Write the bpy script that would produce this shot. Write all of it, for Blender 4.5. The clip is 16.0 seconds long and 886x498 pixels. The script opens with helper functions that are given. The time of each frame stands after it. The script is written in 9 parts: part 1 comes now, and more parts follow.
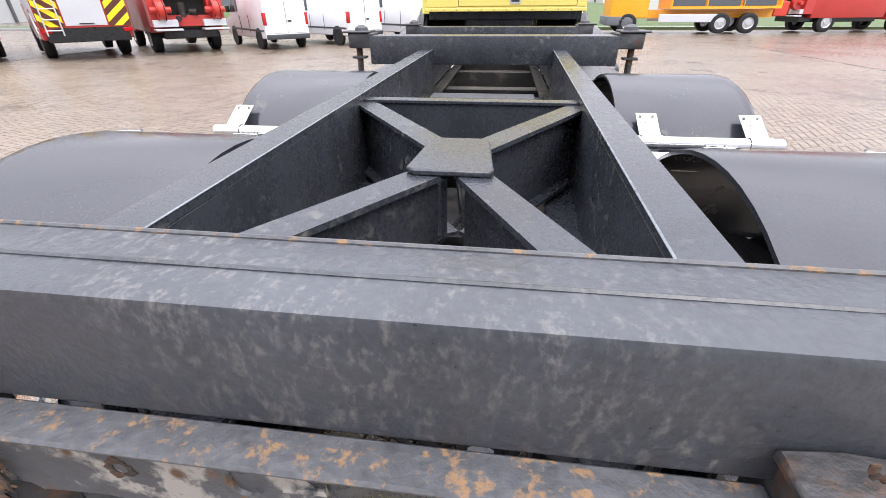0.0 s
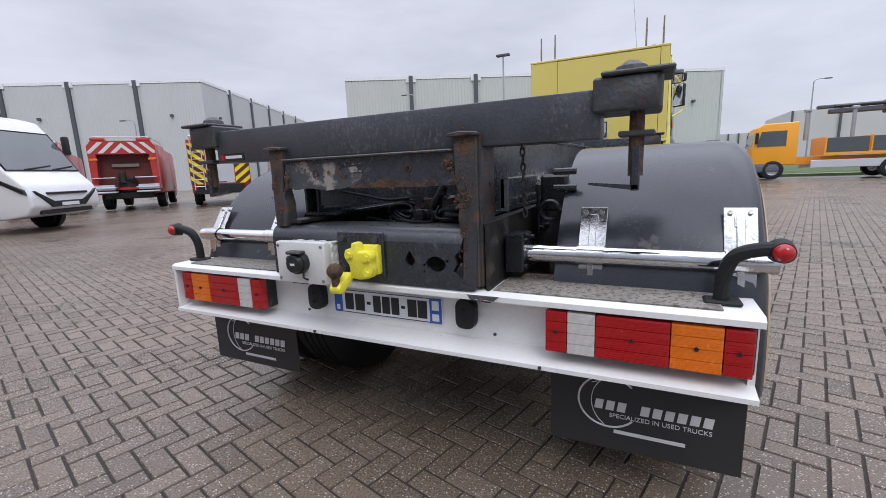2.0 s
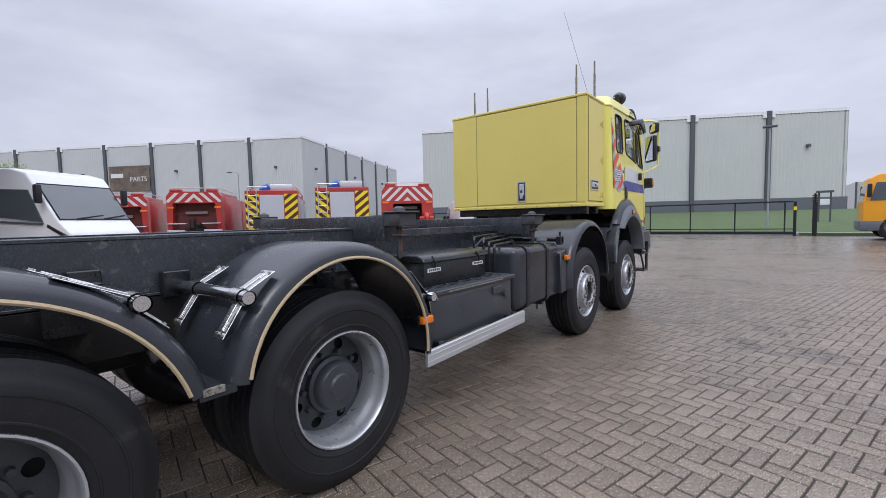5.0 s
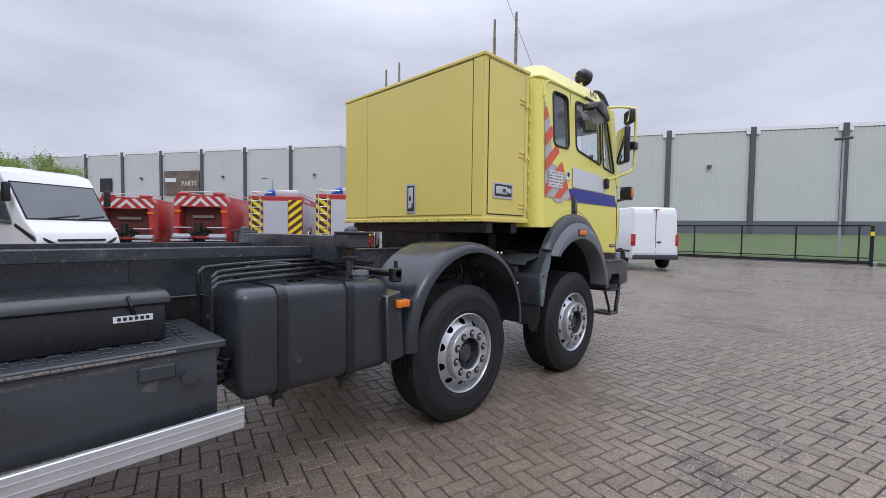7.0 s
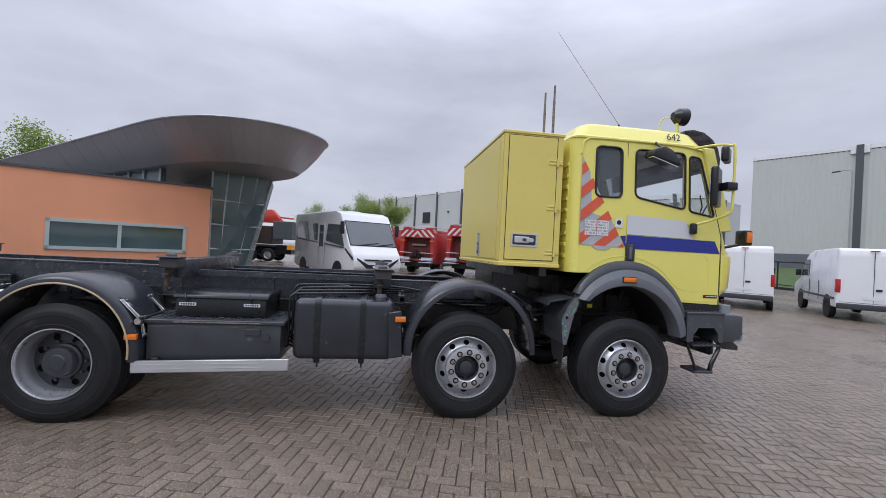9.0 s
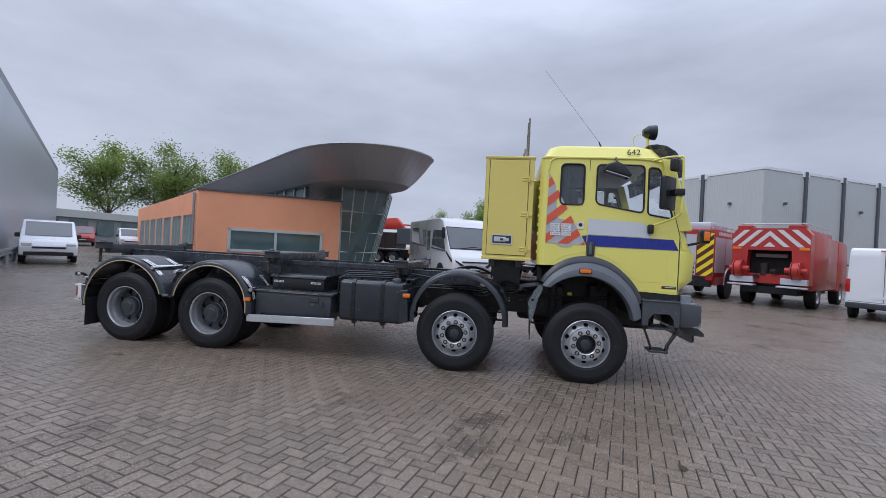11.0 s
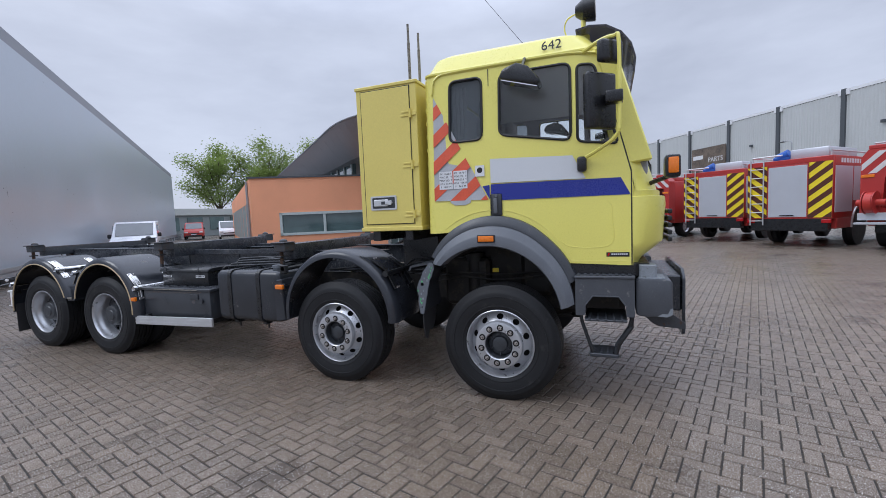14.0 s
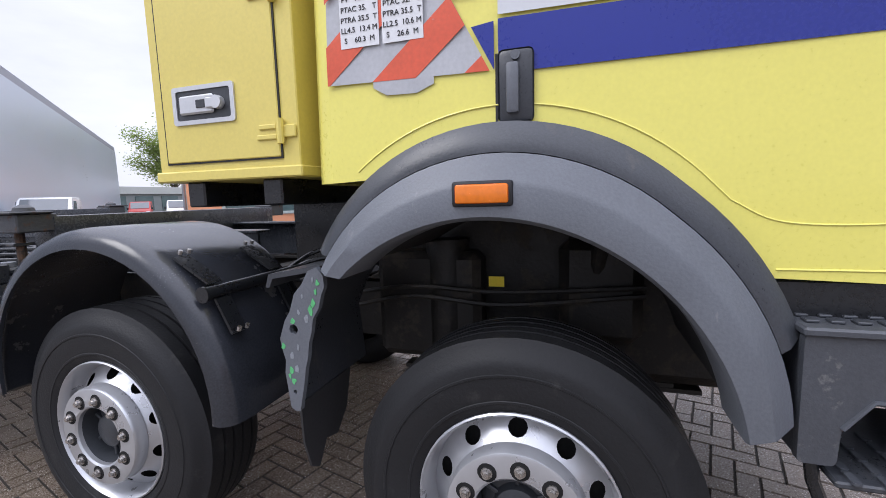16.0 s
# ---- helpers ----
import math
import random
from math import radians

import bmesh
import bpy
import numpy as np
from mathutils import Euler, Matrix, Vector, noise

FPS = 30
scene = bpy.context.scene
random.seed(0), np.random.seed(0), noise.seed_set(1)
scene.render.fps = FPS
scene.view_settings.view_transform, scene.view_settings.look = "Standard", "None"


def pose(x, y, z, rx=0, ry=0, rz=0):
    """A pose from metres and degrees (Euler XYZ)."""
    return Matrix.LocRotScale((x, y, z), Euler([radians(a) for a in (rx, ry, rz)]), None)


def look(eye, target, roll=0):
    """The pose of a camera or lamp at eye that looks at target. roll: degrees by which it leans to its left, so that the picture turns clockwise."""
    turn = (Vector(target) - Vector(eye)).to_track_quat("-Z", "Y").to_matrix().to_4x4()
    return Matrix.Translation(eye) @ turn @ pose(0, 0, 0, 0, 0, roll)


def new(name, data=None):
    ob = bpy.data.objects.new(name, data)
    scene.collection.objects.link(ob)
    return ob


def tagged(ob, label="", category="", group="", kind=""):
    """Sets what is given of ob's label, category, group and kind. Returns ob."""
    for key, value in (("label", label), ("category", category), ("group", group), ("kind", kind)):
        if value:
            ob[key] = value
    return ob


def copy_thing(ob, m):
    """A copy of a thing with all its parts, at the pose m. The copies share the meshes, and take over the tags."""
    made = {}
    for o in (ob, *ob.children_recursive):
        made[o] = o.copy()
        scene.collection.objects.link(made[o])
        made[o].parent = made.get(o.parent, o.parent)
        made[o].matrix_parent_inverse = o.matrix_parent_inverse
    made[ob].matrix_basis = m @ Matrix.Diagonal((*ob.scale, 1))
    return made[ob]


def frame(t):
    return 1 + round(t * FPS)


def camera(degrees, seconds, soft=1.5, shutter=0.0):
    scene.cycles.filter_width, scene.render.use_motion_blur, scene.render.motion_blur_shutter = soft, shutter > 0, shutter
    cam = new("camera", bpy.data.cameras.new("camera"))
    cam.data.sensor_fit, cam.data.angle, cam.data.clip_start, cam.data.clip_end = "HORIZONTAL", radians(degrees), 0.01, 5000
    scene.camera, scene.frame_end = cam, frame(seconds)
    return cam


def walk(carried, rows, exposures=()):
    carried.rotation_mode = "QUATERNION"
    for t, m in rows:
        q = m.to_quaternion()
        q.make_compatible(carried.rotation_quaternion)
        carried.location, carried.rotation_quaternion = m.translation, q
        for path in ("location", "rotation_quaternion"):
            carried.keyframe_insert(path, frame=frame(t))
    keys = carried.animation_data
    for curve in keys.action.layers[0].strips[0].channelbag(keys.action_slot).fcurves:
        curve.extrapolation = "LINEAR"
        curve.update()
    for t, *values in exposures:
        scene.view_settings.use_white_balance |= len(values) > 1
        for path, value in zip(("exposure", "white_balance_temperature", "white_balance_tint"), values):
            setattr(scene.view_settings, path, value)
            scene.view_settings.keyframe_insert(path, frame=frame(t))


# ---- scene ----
cam = camera(91.9, 16.0, soft=0.8)
PATH = [
    (0, (0.1, 0.001, 1.543), (-0.136, 1.72, 0.549), -0.5),
    (0.3, (0.161, -0.223, 1.515), (-0.25, 1.602, 0.807), 0.4),
    (0.5, (0.217, -0.366, 1.458), (-0.306, 1.47, 0.862), -0.3),
    (1, (0.332, -0.687, 1.301), (-0.4, 1.134, 0.912), -0.1),
    (1.5, (0.494, -0.947, 1.181), (-0.25, 0.871, 0.807), 0.9),
    (2, (0.89, -1.047, 1.148), (0.022, 0.719, 0.791), -2.3),
    (2.5, (1.337, -1.004, 1.154), (0.402, 0.724, 0.78), -4.4),
    (3, (1.694, -0.764, 1.164), (0.731, 0.944, 0.772), -3.6),
    (3.5, (2.037, -0.472, 1.225), (0.936, 1.162, 0.881), -4.3),
    (4, (2.371, -0.096, 1.279), (1.176, 1.487, 1.024), -3.4),
    (4.5, (2.623, 0.454, 1.316), (1.402, 2.024, 1.109), -3.1),
    (5, (2.866, 1.017, 1.328), (1.625, 2.58, 1.192), -1.3),
    (5.2, (2.925, 1.249, 1.324), (1.678, 2.807, 1.191), -1.0),
    (7.3, (3.331, 3.732, 1.39), (1.844, 5.068, 1.333), 1.7),
    (7.5, (3.482, 3.879, 1.41), (1.898, 5.099, 1.344), 1.7),
    (8, (3.955, 4.224, 1.506), (2.179, 5.14, 1.445), -1.3),
    (8.5, (4.524, 4.572, 1.555), (2.592, 5.086, 1.545), -0.4),
    (9, (5.067, 4.926, 1.575), (3.09, 5.227, 1.579), 2.9),
    (9.2, (5.243, 5.069, 1.554), (3.252, 5.263, 1.556), 3.8),
    (11.3, (6.656, 6.698, 1.555), (4.69, 6.334, 1.542), 1.8),
    (11.5, (6.68, 6.907, 1.567), (4.724, 6.487, 1.544), 1.0),
    (12, (6.526, 7.456, 1.573), (4.612, 6.879, 1.518), -0.0),
    (12.5, (6.234, 7.811, 1.599), (4.356, 7.133, 1.48), -2.6),
    (13, (5.798, 8.104, 1.583), (3.927, 7.404, 1.473), -1.4),
    (13.5, (5.219, 8.285, 1.57), (3.359, 7.558, 1.448), -1.4),
    (14, (4.56, 8.284, 1.58), (2.704, 7.556, 1.422), -2.4),
    (14.5, (3.902, 8.167, 1.527), (2.047, 7.444, 1.336), -3.0),
    (15, (3.303, 7.94, 1.521), (1.437, 7.269, 1.265), -2.7),
    (15.5, (2.746, 7.764, 1.429), (0.869, 7.117, 1.188), -2.3),
    (16, (2.249, 7.579, 1.368), (0.359, 6.968, 1.131), -1.7),
]
walk(cam, [(t, look(eye, target, roll)) for t, eye, target, roll in PATH],
     exposures=[(0, 1.33, 6850, 10), (0.3, 0.88, 6800, 10), (0.5, 0.50, 6700, 10), (1, 0.28, 6500, 10), (2, 0.22, 6400, 10), (3.5, 0.20, 6300, 10), (5, 0.19, 6250, 10), (8.5, 0.06, 6300, 10), (11.5, -0.17, 5900, 8), (12.3, -0.14, 5900, 8), (13, -0.06, 5900, 8), (14, 0.03, 5950, 8), (15, 0.28, 6100, 9), (15.5, 0.42, 6200, 9), (16, 0.60, 6300, 12)])

# ---- sky and light: overcast, late spring ----
world = bpy.data.worlds.new("overcast_sky")
scene.world = world
world.use_nodes = True
wn, wl = world.node_tree.nodes, world.node_tree.links
wn.clear()
w_out = wn.new("ShaderNodeOutputWorld")
w_bg = wn.new("ShaderNodeBackground")
w_sky = wn.new("ShaderNodeTexSky")
w_sky.sky_type = "NISHITA"
w_sky.sun_disc = False
w_sky.sun_elevation = radians(38)
w_sky.sun_rotation = radians(200)
w_tc = wn.new("ShaderNodeTexCoord")
w_map = wn.new("ShaderNodeMapping")
w_map.inputs["Scale"].default_value = (1.0, 1.0, 3.2)
w_n1 = wn.new("ShaderNodeTexNoise")
w_n1.inputs["Scale"].default_value = 2.3
w_n1.inputs["Detail"].default_value = 6
w_n1.inputs["Roughness"].default_value = 0.55
w_cr = wn.new("ShaderNodeValToRGB")
w_cr.color_ramp.elements[0].position, w_cr.color_ramp.elements[0].color = 0.30, (0.50, 0.515, 0.605, 1)
w_cr.color_ramp.elements[1].position, w_cr.color_ramp.elements[1].color = 0.72, (0.70, 0.715, 0.815, 1)
w_sep = wn.new("ShaderNodeSeparateXYZ")
w_up = wn.new("ShaderNodeMapRange")
w_up.inputs["From Min"].default_value, w_up.inputs["From Max"].default_value = 0.38, 1.0
w_up.inputs["To Min"].default_value, w_up.inputs["To Max"].default_value = 1.0, 3.8
w_mul = wn.new("ShaderNodeVectorMath")
w_mul.operation = "SCALE"
w_dim = wn.new("ShaderNodeVectorMath")
w_dim.operation = "SCALE"
w_dim.inputs["Scale"].default_value = 0.06
w_mix = wn.new("ShaderNodeMix")
w_mix.data_type = "RGBA"
w_mix.inputs["Factor"].default_value = 0.92
wl.new(w_tc.outputs["Generated"], w_map.inputs["Vector"])
wl.new(w_map.outputs["Vector"], w_n1.inputs["Vector"])
wl.new(w_n1.outputs["Fac"], w_cr.inputs["Fac"])
wl.new(w_tc.outputs["Generated"], w_sep.inputs["Vector"])
wl.new(w_sep.outputs["Z"], w_up.inputs["Value"])
wl.new(w_cr.outputs["Color"], w_mul.inputs[0])
wl.new(w_up.outputs["Result"], w_mul.inputs["Scale"])
wl.new(w_sky.outputs["Color"], w_dim.inputs[0])
wl.new(w_dim.outputs["Vector"], w_mix.inputs["A"])
wl.new(w_mul.outputs["Vector"], w_mix.inputs["B"])
wl.new(w_mix.outputs["Result"], w_bg.inputs["Color"])
w_bg.inputs["Strength"].default_value = 1.0
wl.new(w_bg.outputs["Background"], w_out.inputs["Surface"])

sun = new("sun", bpy.data.lights.new("sun", "SUN"))
sun.data.energy = 0.7
sun.data.angle = radians(25)
sun.data.color = (1.0, 0.97, 0.93)
sun.matrix_world = look((12, -10, 20), (0, 4, 0))


# ---- materials ----
def mat(name, base, rough=0.5, metal=0.0, var=0.12, scale=6.0, fine=90.0, bump=0.0, coat=0.0, spec=0.5,
        dirt=None, amount=0.5, dscale=5.0, drough=0.8, rvar=0.1, island=0.0, emit=0.0, speck=None, patch=0.0, stretch=None, soft=0.08):
    """A two-scale surface: base colour that drifts, fine grain, optional patches of dirt or rust."""
    m = bpy.data.materials.new(name)
    m.use_nodes = True
    n, l = m.node_tree.nodes, m.node_tree.links
    b = n["Principled BSDF"]
    tc = n.new("ShaderNodeTexCoord")
    n1 = n.new("ShaderNodeTexNoise")
    n1.inputs["Scale"].default_value, n1.inputs["Detail"].default_value = scale, 5
    n2 = n.new("ShaderNodeTexNoise")
    n2.inputs["Scale"].default_value, n2.inputs["Detail"].default_value = fine, 3
    l.new(tc.outputs["Object"], n1.inputs["Vector"])
    l.new(tc.outputs["Object"], n2.inputs["Vector"])
    add = n.new("ShaderNodeMath")
    add.operation = "ADD"
    l.new(n1.outputs["Fac"], add.inputs[0])
    l.new(n2.outputs["Fac"], add.inputs[1])
    mr = n.new("ShaderNodeMapRange")
    mr.inputs["From Min"].default_value, mr.inputs["From Max"].default_value = 0.6, 1.4
    mr.inputs["To Min"].default_value, mr.inputs["To Max"].default_value = 1 - var, 1 + var
    l.new(add.outputs["Value"], mr.inputs["Value"])
    sc = n.new("ShaderNodeVectorMath")
    sc.operation = "SCALE"
    sc.inputs[0].default_value = base[:3]
    l.new(mr.outputs["Result"], sc.inputs["Scale"])
    col = sc.outputs["Vector"]
    if island:
        geo = n.new("ShaderNodeNewGeometry")
        oi = n.new("ShaderNodeObjectInfo")
        s2 = n.new("ShaderNodeMath")
        s2.operation = "ADD"
        fr = n.new("ShaderNodeMath")
        fr.operation = "FRACT"
        l.new(geo.outputs["Random Per Island"], s2.inputs[0])
        l.new(oi.outputs["Random"], s2.inputs[1])
        l.new(s2.outputs["Value"], fr.inputs[0])
        m3 = n.new("ShaderNodeMapRange")
        m3.inputs["To Min"].default_value, m3.inputs["To Max"].default_value = 1 - island, 1 + island
        l.new(fr.outputs["Value"], m3.inputs["Value"])
        sc2 = n.new("ShaderNodeVectorMath")
        sc2.operation = "SCALE"
        l.new(col, sc2.inputs[0])
        l.new(m3.outputs["Result"], sc2.inputs["Scale"])
        col = sc2.outputs["Vector"]
    rr = n.new("ShaderNodeMapRange")
    rr.inputs["From Min"].default_value, rr.inputs["From Max"].default_value = 0.6, 1.4
    rr.inputs["To Min"].default_value, rr.inputs["To Max"].default_value = max(0.02, rough - rvar), min(1, rough + rvar)
    l.new(add.outputs["Value"], rr.inputs["Value"])
    rgh = rr.outputs["Result"]
    if dirt:
        n3 = n.new("ShaderNodeTexNoise")
        n3.inputs["Scale"].default_value, n3.inputs["Detail"].default_value = dscale, 9
        n3.inputs["Roughness"].default_value = 0.68
        if stretch:
            mp = n.new("ShaderNodeMapping")
            mp.inputs["Scale"].default_value = stretch
            l.new(tc.outputs["Object"], mp.inputs["Vector"])
            l.new(mp.outputs["Vector"], n3.inputs["Vector"])
        else:
            l.new(tc.outputs["Object"], n3.inputs["Vector"])
        cr = n.new("ShaderNodeMapRange")
        cr.inputs["From Min"].default_value, cr.inputs["From Max"].default_value = 0.78 - amount * 0.5, 0.78 + soft - amount * 0.5
        l.new(n3.outputs["Fac"], cr.inputs["Value"])
        if patch:
            n5 = n.new("ShaderNodeTexNoise")
            n5.inputs["Scale"].default_value, n5.inputs["Detail"].default_value = patch, 3
            l.new(tc.outputs["Object"], n5.inputs["Vector"])
            c5 = n.new("ShaderNodeMapRange")
            c5.inputs["From Min"].default_value, c5.inputs["From Max"].default_value = 0.44, 0.62
            l.new(n5.outputs["Fac"], c5.inputs["Value"])
            l.new(c5.outputs["Result"], cr.inputs["To Max"])
        mx = n.new("ShaderNodeMix")
        mx.data_type = "RGBA"
        l.new(cr.outputs["Result"], mx.inputs["Factor"])
        l.new(col, mx.inputs["A"])
        mx.inputs["B"].default_value = (*dirt[:3], 1)
        col = mx.outputs["Result"]
        mq = n.new("ShaderNodeMix")
        l.new(cr.outputs["Result"], mq.inputs["Factor"])
        l.new(rgh, mq.inputs["A"])
        mq.inputs["B"].default_value = drough
        rgh = mq.outputs["Result"]
    if speck:
        n4 = n.new("ShaderNodeTexVoronoi")
        n4.inputs["Scale"].default_value = speck[1]
        l.new(tc.outputs["Object"], n4.inputs["Vector"])
        sr = n.new("ShaderNodeMapRange")
        sr.inputs["From Min"].default_value, sr.inputs["From Max"].default_value = speck[2], speck[2] * 0.5
        l.new(n4.outputs["Distance"], sr.inputs["Value"])
        sx = n.new("ShaderNodeMix")
        sx.data_type = "RGBA"
        l.new(sr.outputs["Result"], sx.inputs["Factor"])
        l.new(col, sx.inputs["A"])
        sx.inputs["B"].default_value = (*speck[0], 1)
        col = sx.outputs["Result"]
    l.new(col, b.inputs["Base Color"])
    l.new(rgh, b.inputs["Roughness"])
    b.inputs["Metallic"].default_value = metal
    b.inputs["Specular IOR Level"].default_value = spec
    b.inputs["Coat Weight"].default_value = coat
    b.inputs["Coat Roughness"].default_value = 0.08
    if emit:
        b.inputs["Emission Color"].default_value = (*base[:3], 1)
        b.inputs["Emission Strength"].default_value = emit
    if bump:
        bp = n.new("ShaderNodeBump")
        bp.inputs["Strength"].default_value = bump
        bp.inputs["Distance"].default_value = 0.004
        l.new(add.outputs["Value"], bp.inputs["Height"])
        l.new(bp.outputs["Normal"], b.inputs["Normal"])
    return m


def glass_mat(name, tint, rough=0.02, weight=0.85):
    m = bpy.data.materials.new(name)
    m.use_nodes = True
    b = m.node_tree.nodes["Principled BSDF"]
    b.inputs["Base Color"].default_value = (*tint, 1)
    b.inputs["Roughness"].default_value = rough
    b.inputs["Transmission Weight"].default_value = weight
    b.inputs["IOR"].default_value = 1.38
    return m


M_YELLOW = mat("yellow_cab_paint", (0.79, 0.725, 0.16), 0.30, var=0.05, scale=1.5, coat=0.35, rvar=0.05)
M_YBOX = mat("yellow_box_paint", (0.70, 0.585, 0.15), 0.42, var=0.07, scale=1.2, coat=0.1, rvar=0.08)
M_YHITCH = mat("lemon_hitch_paint", (0.80, 0.74, 0.06), 0.45, var=0.12, scale=14)
M_CHASSIS = mat("dark_grey_chassis_paint", (0.035, 0.039, 0.047), 0.27, var=0.3, scale=7, fine=110, bump=0.2,
                dirt=(0.135, 0.133, 0.128), amount=0.44, dscale=30, drough=0.7, patch=2.6)
M_CHASSIS_RUST = mat("rusty_chassis_paint", (0.042, 0.045, 0.05), 0.5, var=0.35, scale=9, fine=70, bump=0.5,
                     dirt=(0.080, 0.042, 0.026), amount=0.43, dscale=24, drough=0.85)
M_POSTRUST = mat("rust_smeared_paint", (0.046, 0.045, 0.046), 0.5, var=0.35, scale=9, fine=90, bump=0.6,
                 dirt=(0.125, 0.062, 0.030), amount=0.56, dscale=17, drough=0.85, soft=0.16)
M_WORN = mat("worn_scuffed_paint", (0.050, 0.055, 0.064), 0.36, var=0.3, scale=9, fine=120, bump=0.25,
             dirt=(0.145, 0.143, 0.14), amount=0.54, dscale=80, drough=0.55, patch=2.9, stretch=(1.3, 1.0, 0.7), soft=0.17)
M_PEEL = mat("peeled_pale_paint", (0.058, 0.062, 0.07), 0.5, var=0.3, scale=8, fine=60, bump=0.4,
             dirt=(0.30, 0.28, 0.255), amount=0.55, dscale=16, drough=0.75, speck=((0.10, 0.055, 0.03), 22, 0.22))
M_EDGERUST = mat("orange_edge_rust", (0.075, 0.078, 0.085), 0.5, var=0.4, scale=9, fine=90, bump=0.5,
                 dirt=(0.23, 0.14, 0.075), amount=0.47, dscale=62, drough=0.85)
M_RUST = mat("brown_rust", (0.085, 0.047, 0.029), 0.85, var=0.6, scale=18, fine=140, bump=0.8,
             dirt=(0.030, 0.024, 0.020), amount=0.55, dscale=40)
M_BLACK = mat("black_steel", (0.012, 0.013, 0.015), 0.30, var=0.3, scale=10, bump=0.2)
M_DARKGREASE = mat("greasy_black", (0.012, 0.011, 0.010), 0.55, var=0.4, scale=12, fine=60, bump=0.5,
                   dirt=(0.05, 0.042, 0.034), amount=0.5, dscale=9)
M_FENDER = mat("black_plastic_fender", (0.029, 0.032, 0.039), 0.20, var=0.25, scale=5, fine=140, bump=0.07,
               dirt=(0.11, 0.105, 0.10), amount=0.30, dscale=4, drough=0.6)
M_FLARE = mat("grey_plastic_flare", (0.118, 0.128, 0.145), 0.42, var=0.16, scale=6, fine=140, bump=0.2,
              dirt=(0.26, 0.26, 0.26), amount=0.26, dscale=16, stretch=(1.0, 1.0, 0.35), soft=0.12)
M_FLARE_DARK = mat("dark_grey_plastic", (0.042, 0.046, 0.053), 0.34, var=0.3, scale=5, fine=140, bump=0.15,
                   dirt=(0.10, 0.095, 0.088), amount=0.34, dscale=10, drough=0.6, stretch=(1.0, 1.0, 0.4), soft=0.14)
M_STEP = mat("dark_moulded_plastic", (0.062, 0.067, 0.077), 0.42, var=0.2, scale=6, fine=140, bump=0.2,
             dirt=(0.15, 0.15, 0.15), amount=0.34, dscale=18, drough=0.6)
M_SCUFF = mat("pale_scuffed_metal", (0.22, 0.24, 0.26), 0.5, var=0.25, scale=14, fine=120, bump=0.3, dirt=(0.10, 0.10, 0.10), amount=0.4, dscale=26)
M_TANK = mat("wet_dark_tank_paint", (0.028, 0.031, 0.037), 0.20, var=0.3, scale=4, fine=160, bump=0.22,
             dirt=(0.07, 0.068, 0.064), amount=0.30, dscale=9, drough=0.5)
M_TRIMTAN = mat("tan_edge_trim", (0.46, 0.36, 0.22), 0.6, var=0.15)
M_RUBBER = mat("tyre_rubber", (0.016, 0.0165, 0.018), 0.55, spec=0.28, var=0.25, scale=5, fine=110, bump=0.3,
               dirt=(0.060, 0.058, 0.056), amount=0.38, dscale=7, soft=0.2)
M_MUD = mat("mudflap_rubber", (0.028, 0.028, 0.03), 0.55, var=0.2)
M_RIM = mat("silver_rim_paint", (0.50, 0.51, 0.53), 0.30, metal=0.65, var=0.06, fine=25, rvar=0.05)
M_RIMDARK = mat("grey_hub_paint", (0.040, 0.044, 0.050), 0.40, var=0.25, scale=9, bump=0.2)
# near-black that stands for the shade in holes, recesses and wheel arches
M_SHADE = mat("recess_shade_black", (0.006, 0.006, 0.006), 0.9, var=0.1)
M_NUT = mat("steel_nut", (0.46, 0.44, 0.42), 0.28, metal=0.9, var=0.25, scale=40)
M_CHROME = mat("polished_stainless", (0.74, 0.74, 0.75), 0.09, metal=1.0, rvar=0.03, var=0.05, scale=12)
M_STRAP = mat("pressed_stainless_plate", (0.66, 0.66, 0.65), 0.20, metal=1.0, var=0.08, scale=20, bump=0.12,
              dirt=(0.34, 0.27, 0.18), amount=0.22, dscale=18)
M_ALU = mat("brushed_aluminium", (0.60, 0.61, 0.62), 0.4, metal=0.6, var=0.07)
M_GALV = mat("galvanised_tread_plate", (0.23, 0.215, 0.19), 0.75, var=0.4, scale=20, fine=150, bump=0.8,
             dirt=(0.09, 0.075, 0.055), amount=0.55, dscale=60, speck=((0.42, 0.41, 0.38), 110, 0.16))
M_WHITE = mat("white_bumper_paint", (0.78, 0.78, 0.77), 0.4, var=0.06, scale=4, dirt=(0.42, 0.31, 0.20), amount=0.23, dscale=12)
M_BOXW = mat("grey_white_socket_box", (0.66, 0.66, 0.64), 0.5, var=0.06, dirt=(0.35, 0.32, 0.28), amount=0.2, dscale=22)
M_RED = mat("red_lens", (0.42, 0.005, 0.008), 0.18, var=0.1, scale=30, coat=0.4)
M_AMBER = mat("amber_lens", (0.78, 0.19, 0.008), 0.22, var=0.1, scale=30, coat=0.4)
M_CLEAR = mat("clear_lens", (0.62, 0.60, 0.58), 0.2, var=0.1, scale=30, coat=0.4)
M_PLATE = mat("plate_white", (0.72, 0.74, 0.78), 0.4, var=0.03)
M_BLUE = mat("plate_blue", (0.02, 0.10, 0.42), 0.4, var=0.05)
M_INK = mat("black_ink", (0.012, 0.012, 0.014), 0.5, var=0.05)
M_PRINT = mat("white_print", (0.70, 0.71, 0.72), 0.5, var=0.05)
M_STRIPEW = mat("white_stripe_film", (0.62, 0.64, 0.66), 0.35, var=0.03, scale=2)
M_STRIPEB = mat("blue_stripe_film", (0.018, 0.03, 0.26), 0.3, var=0.06, scale=3)
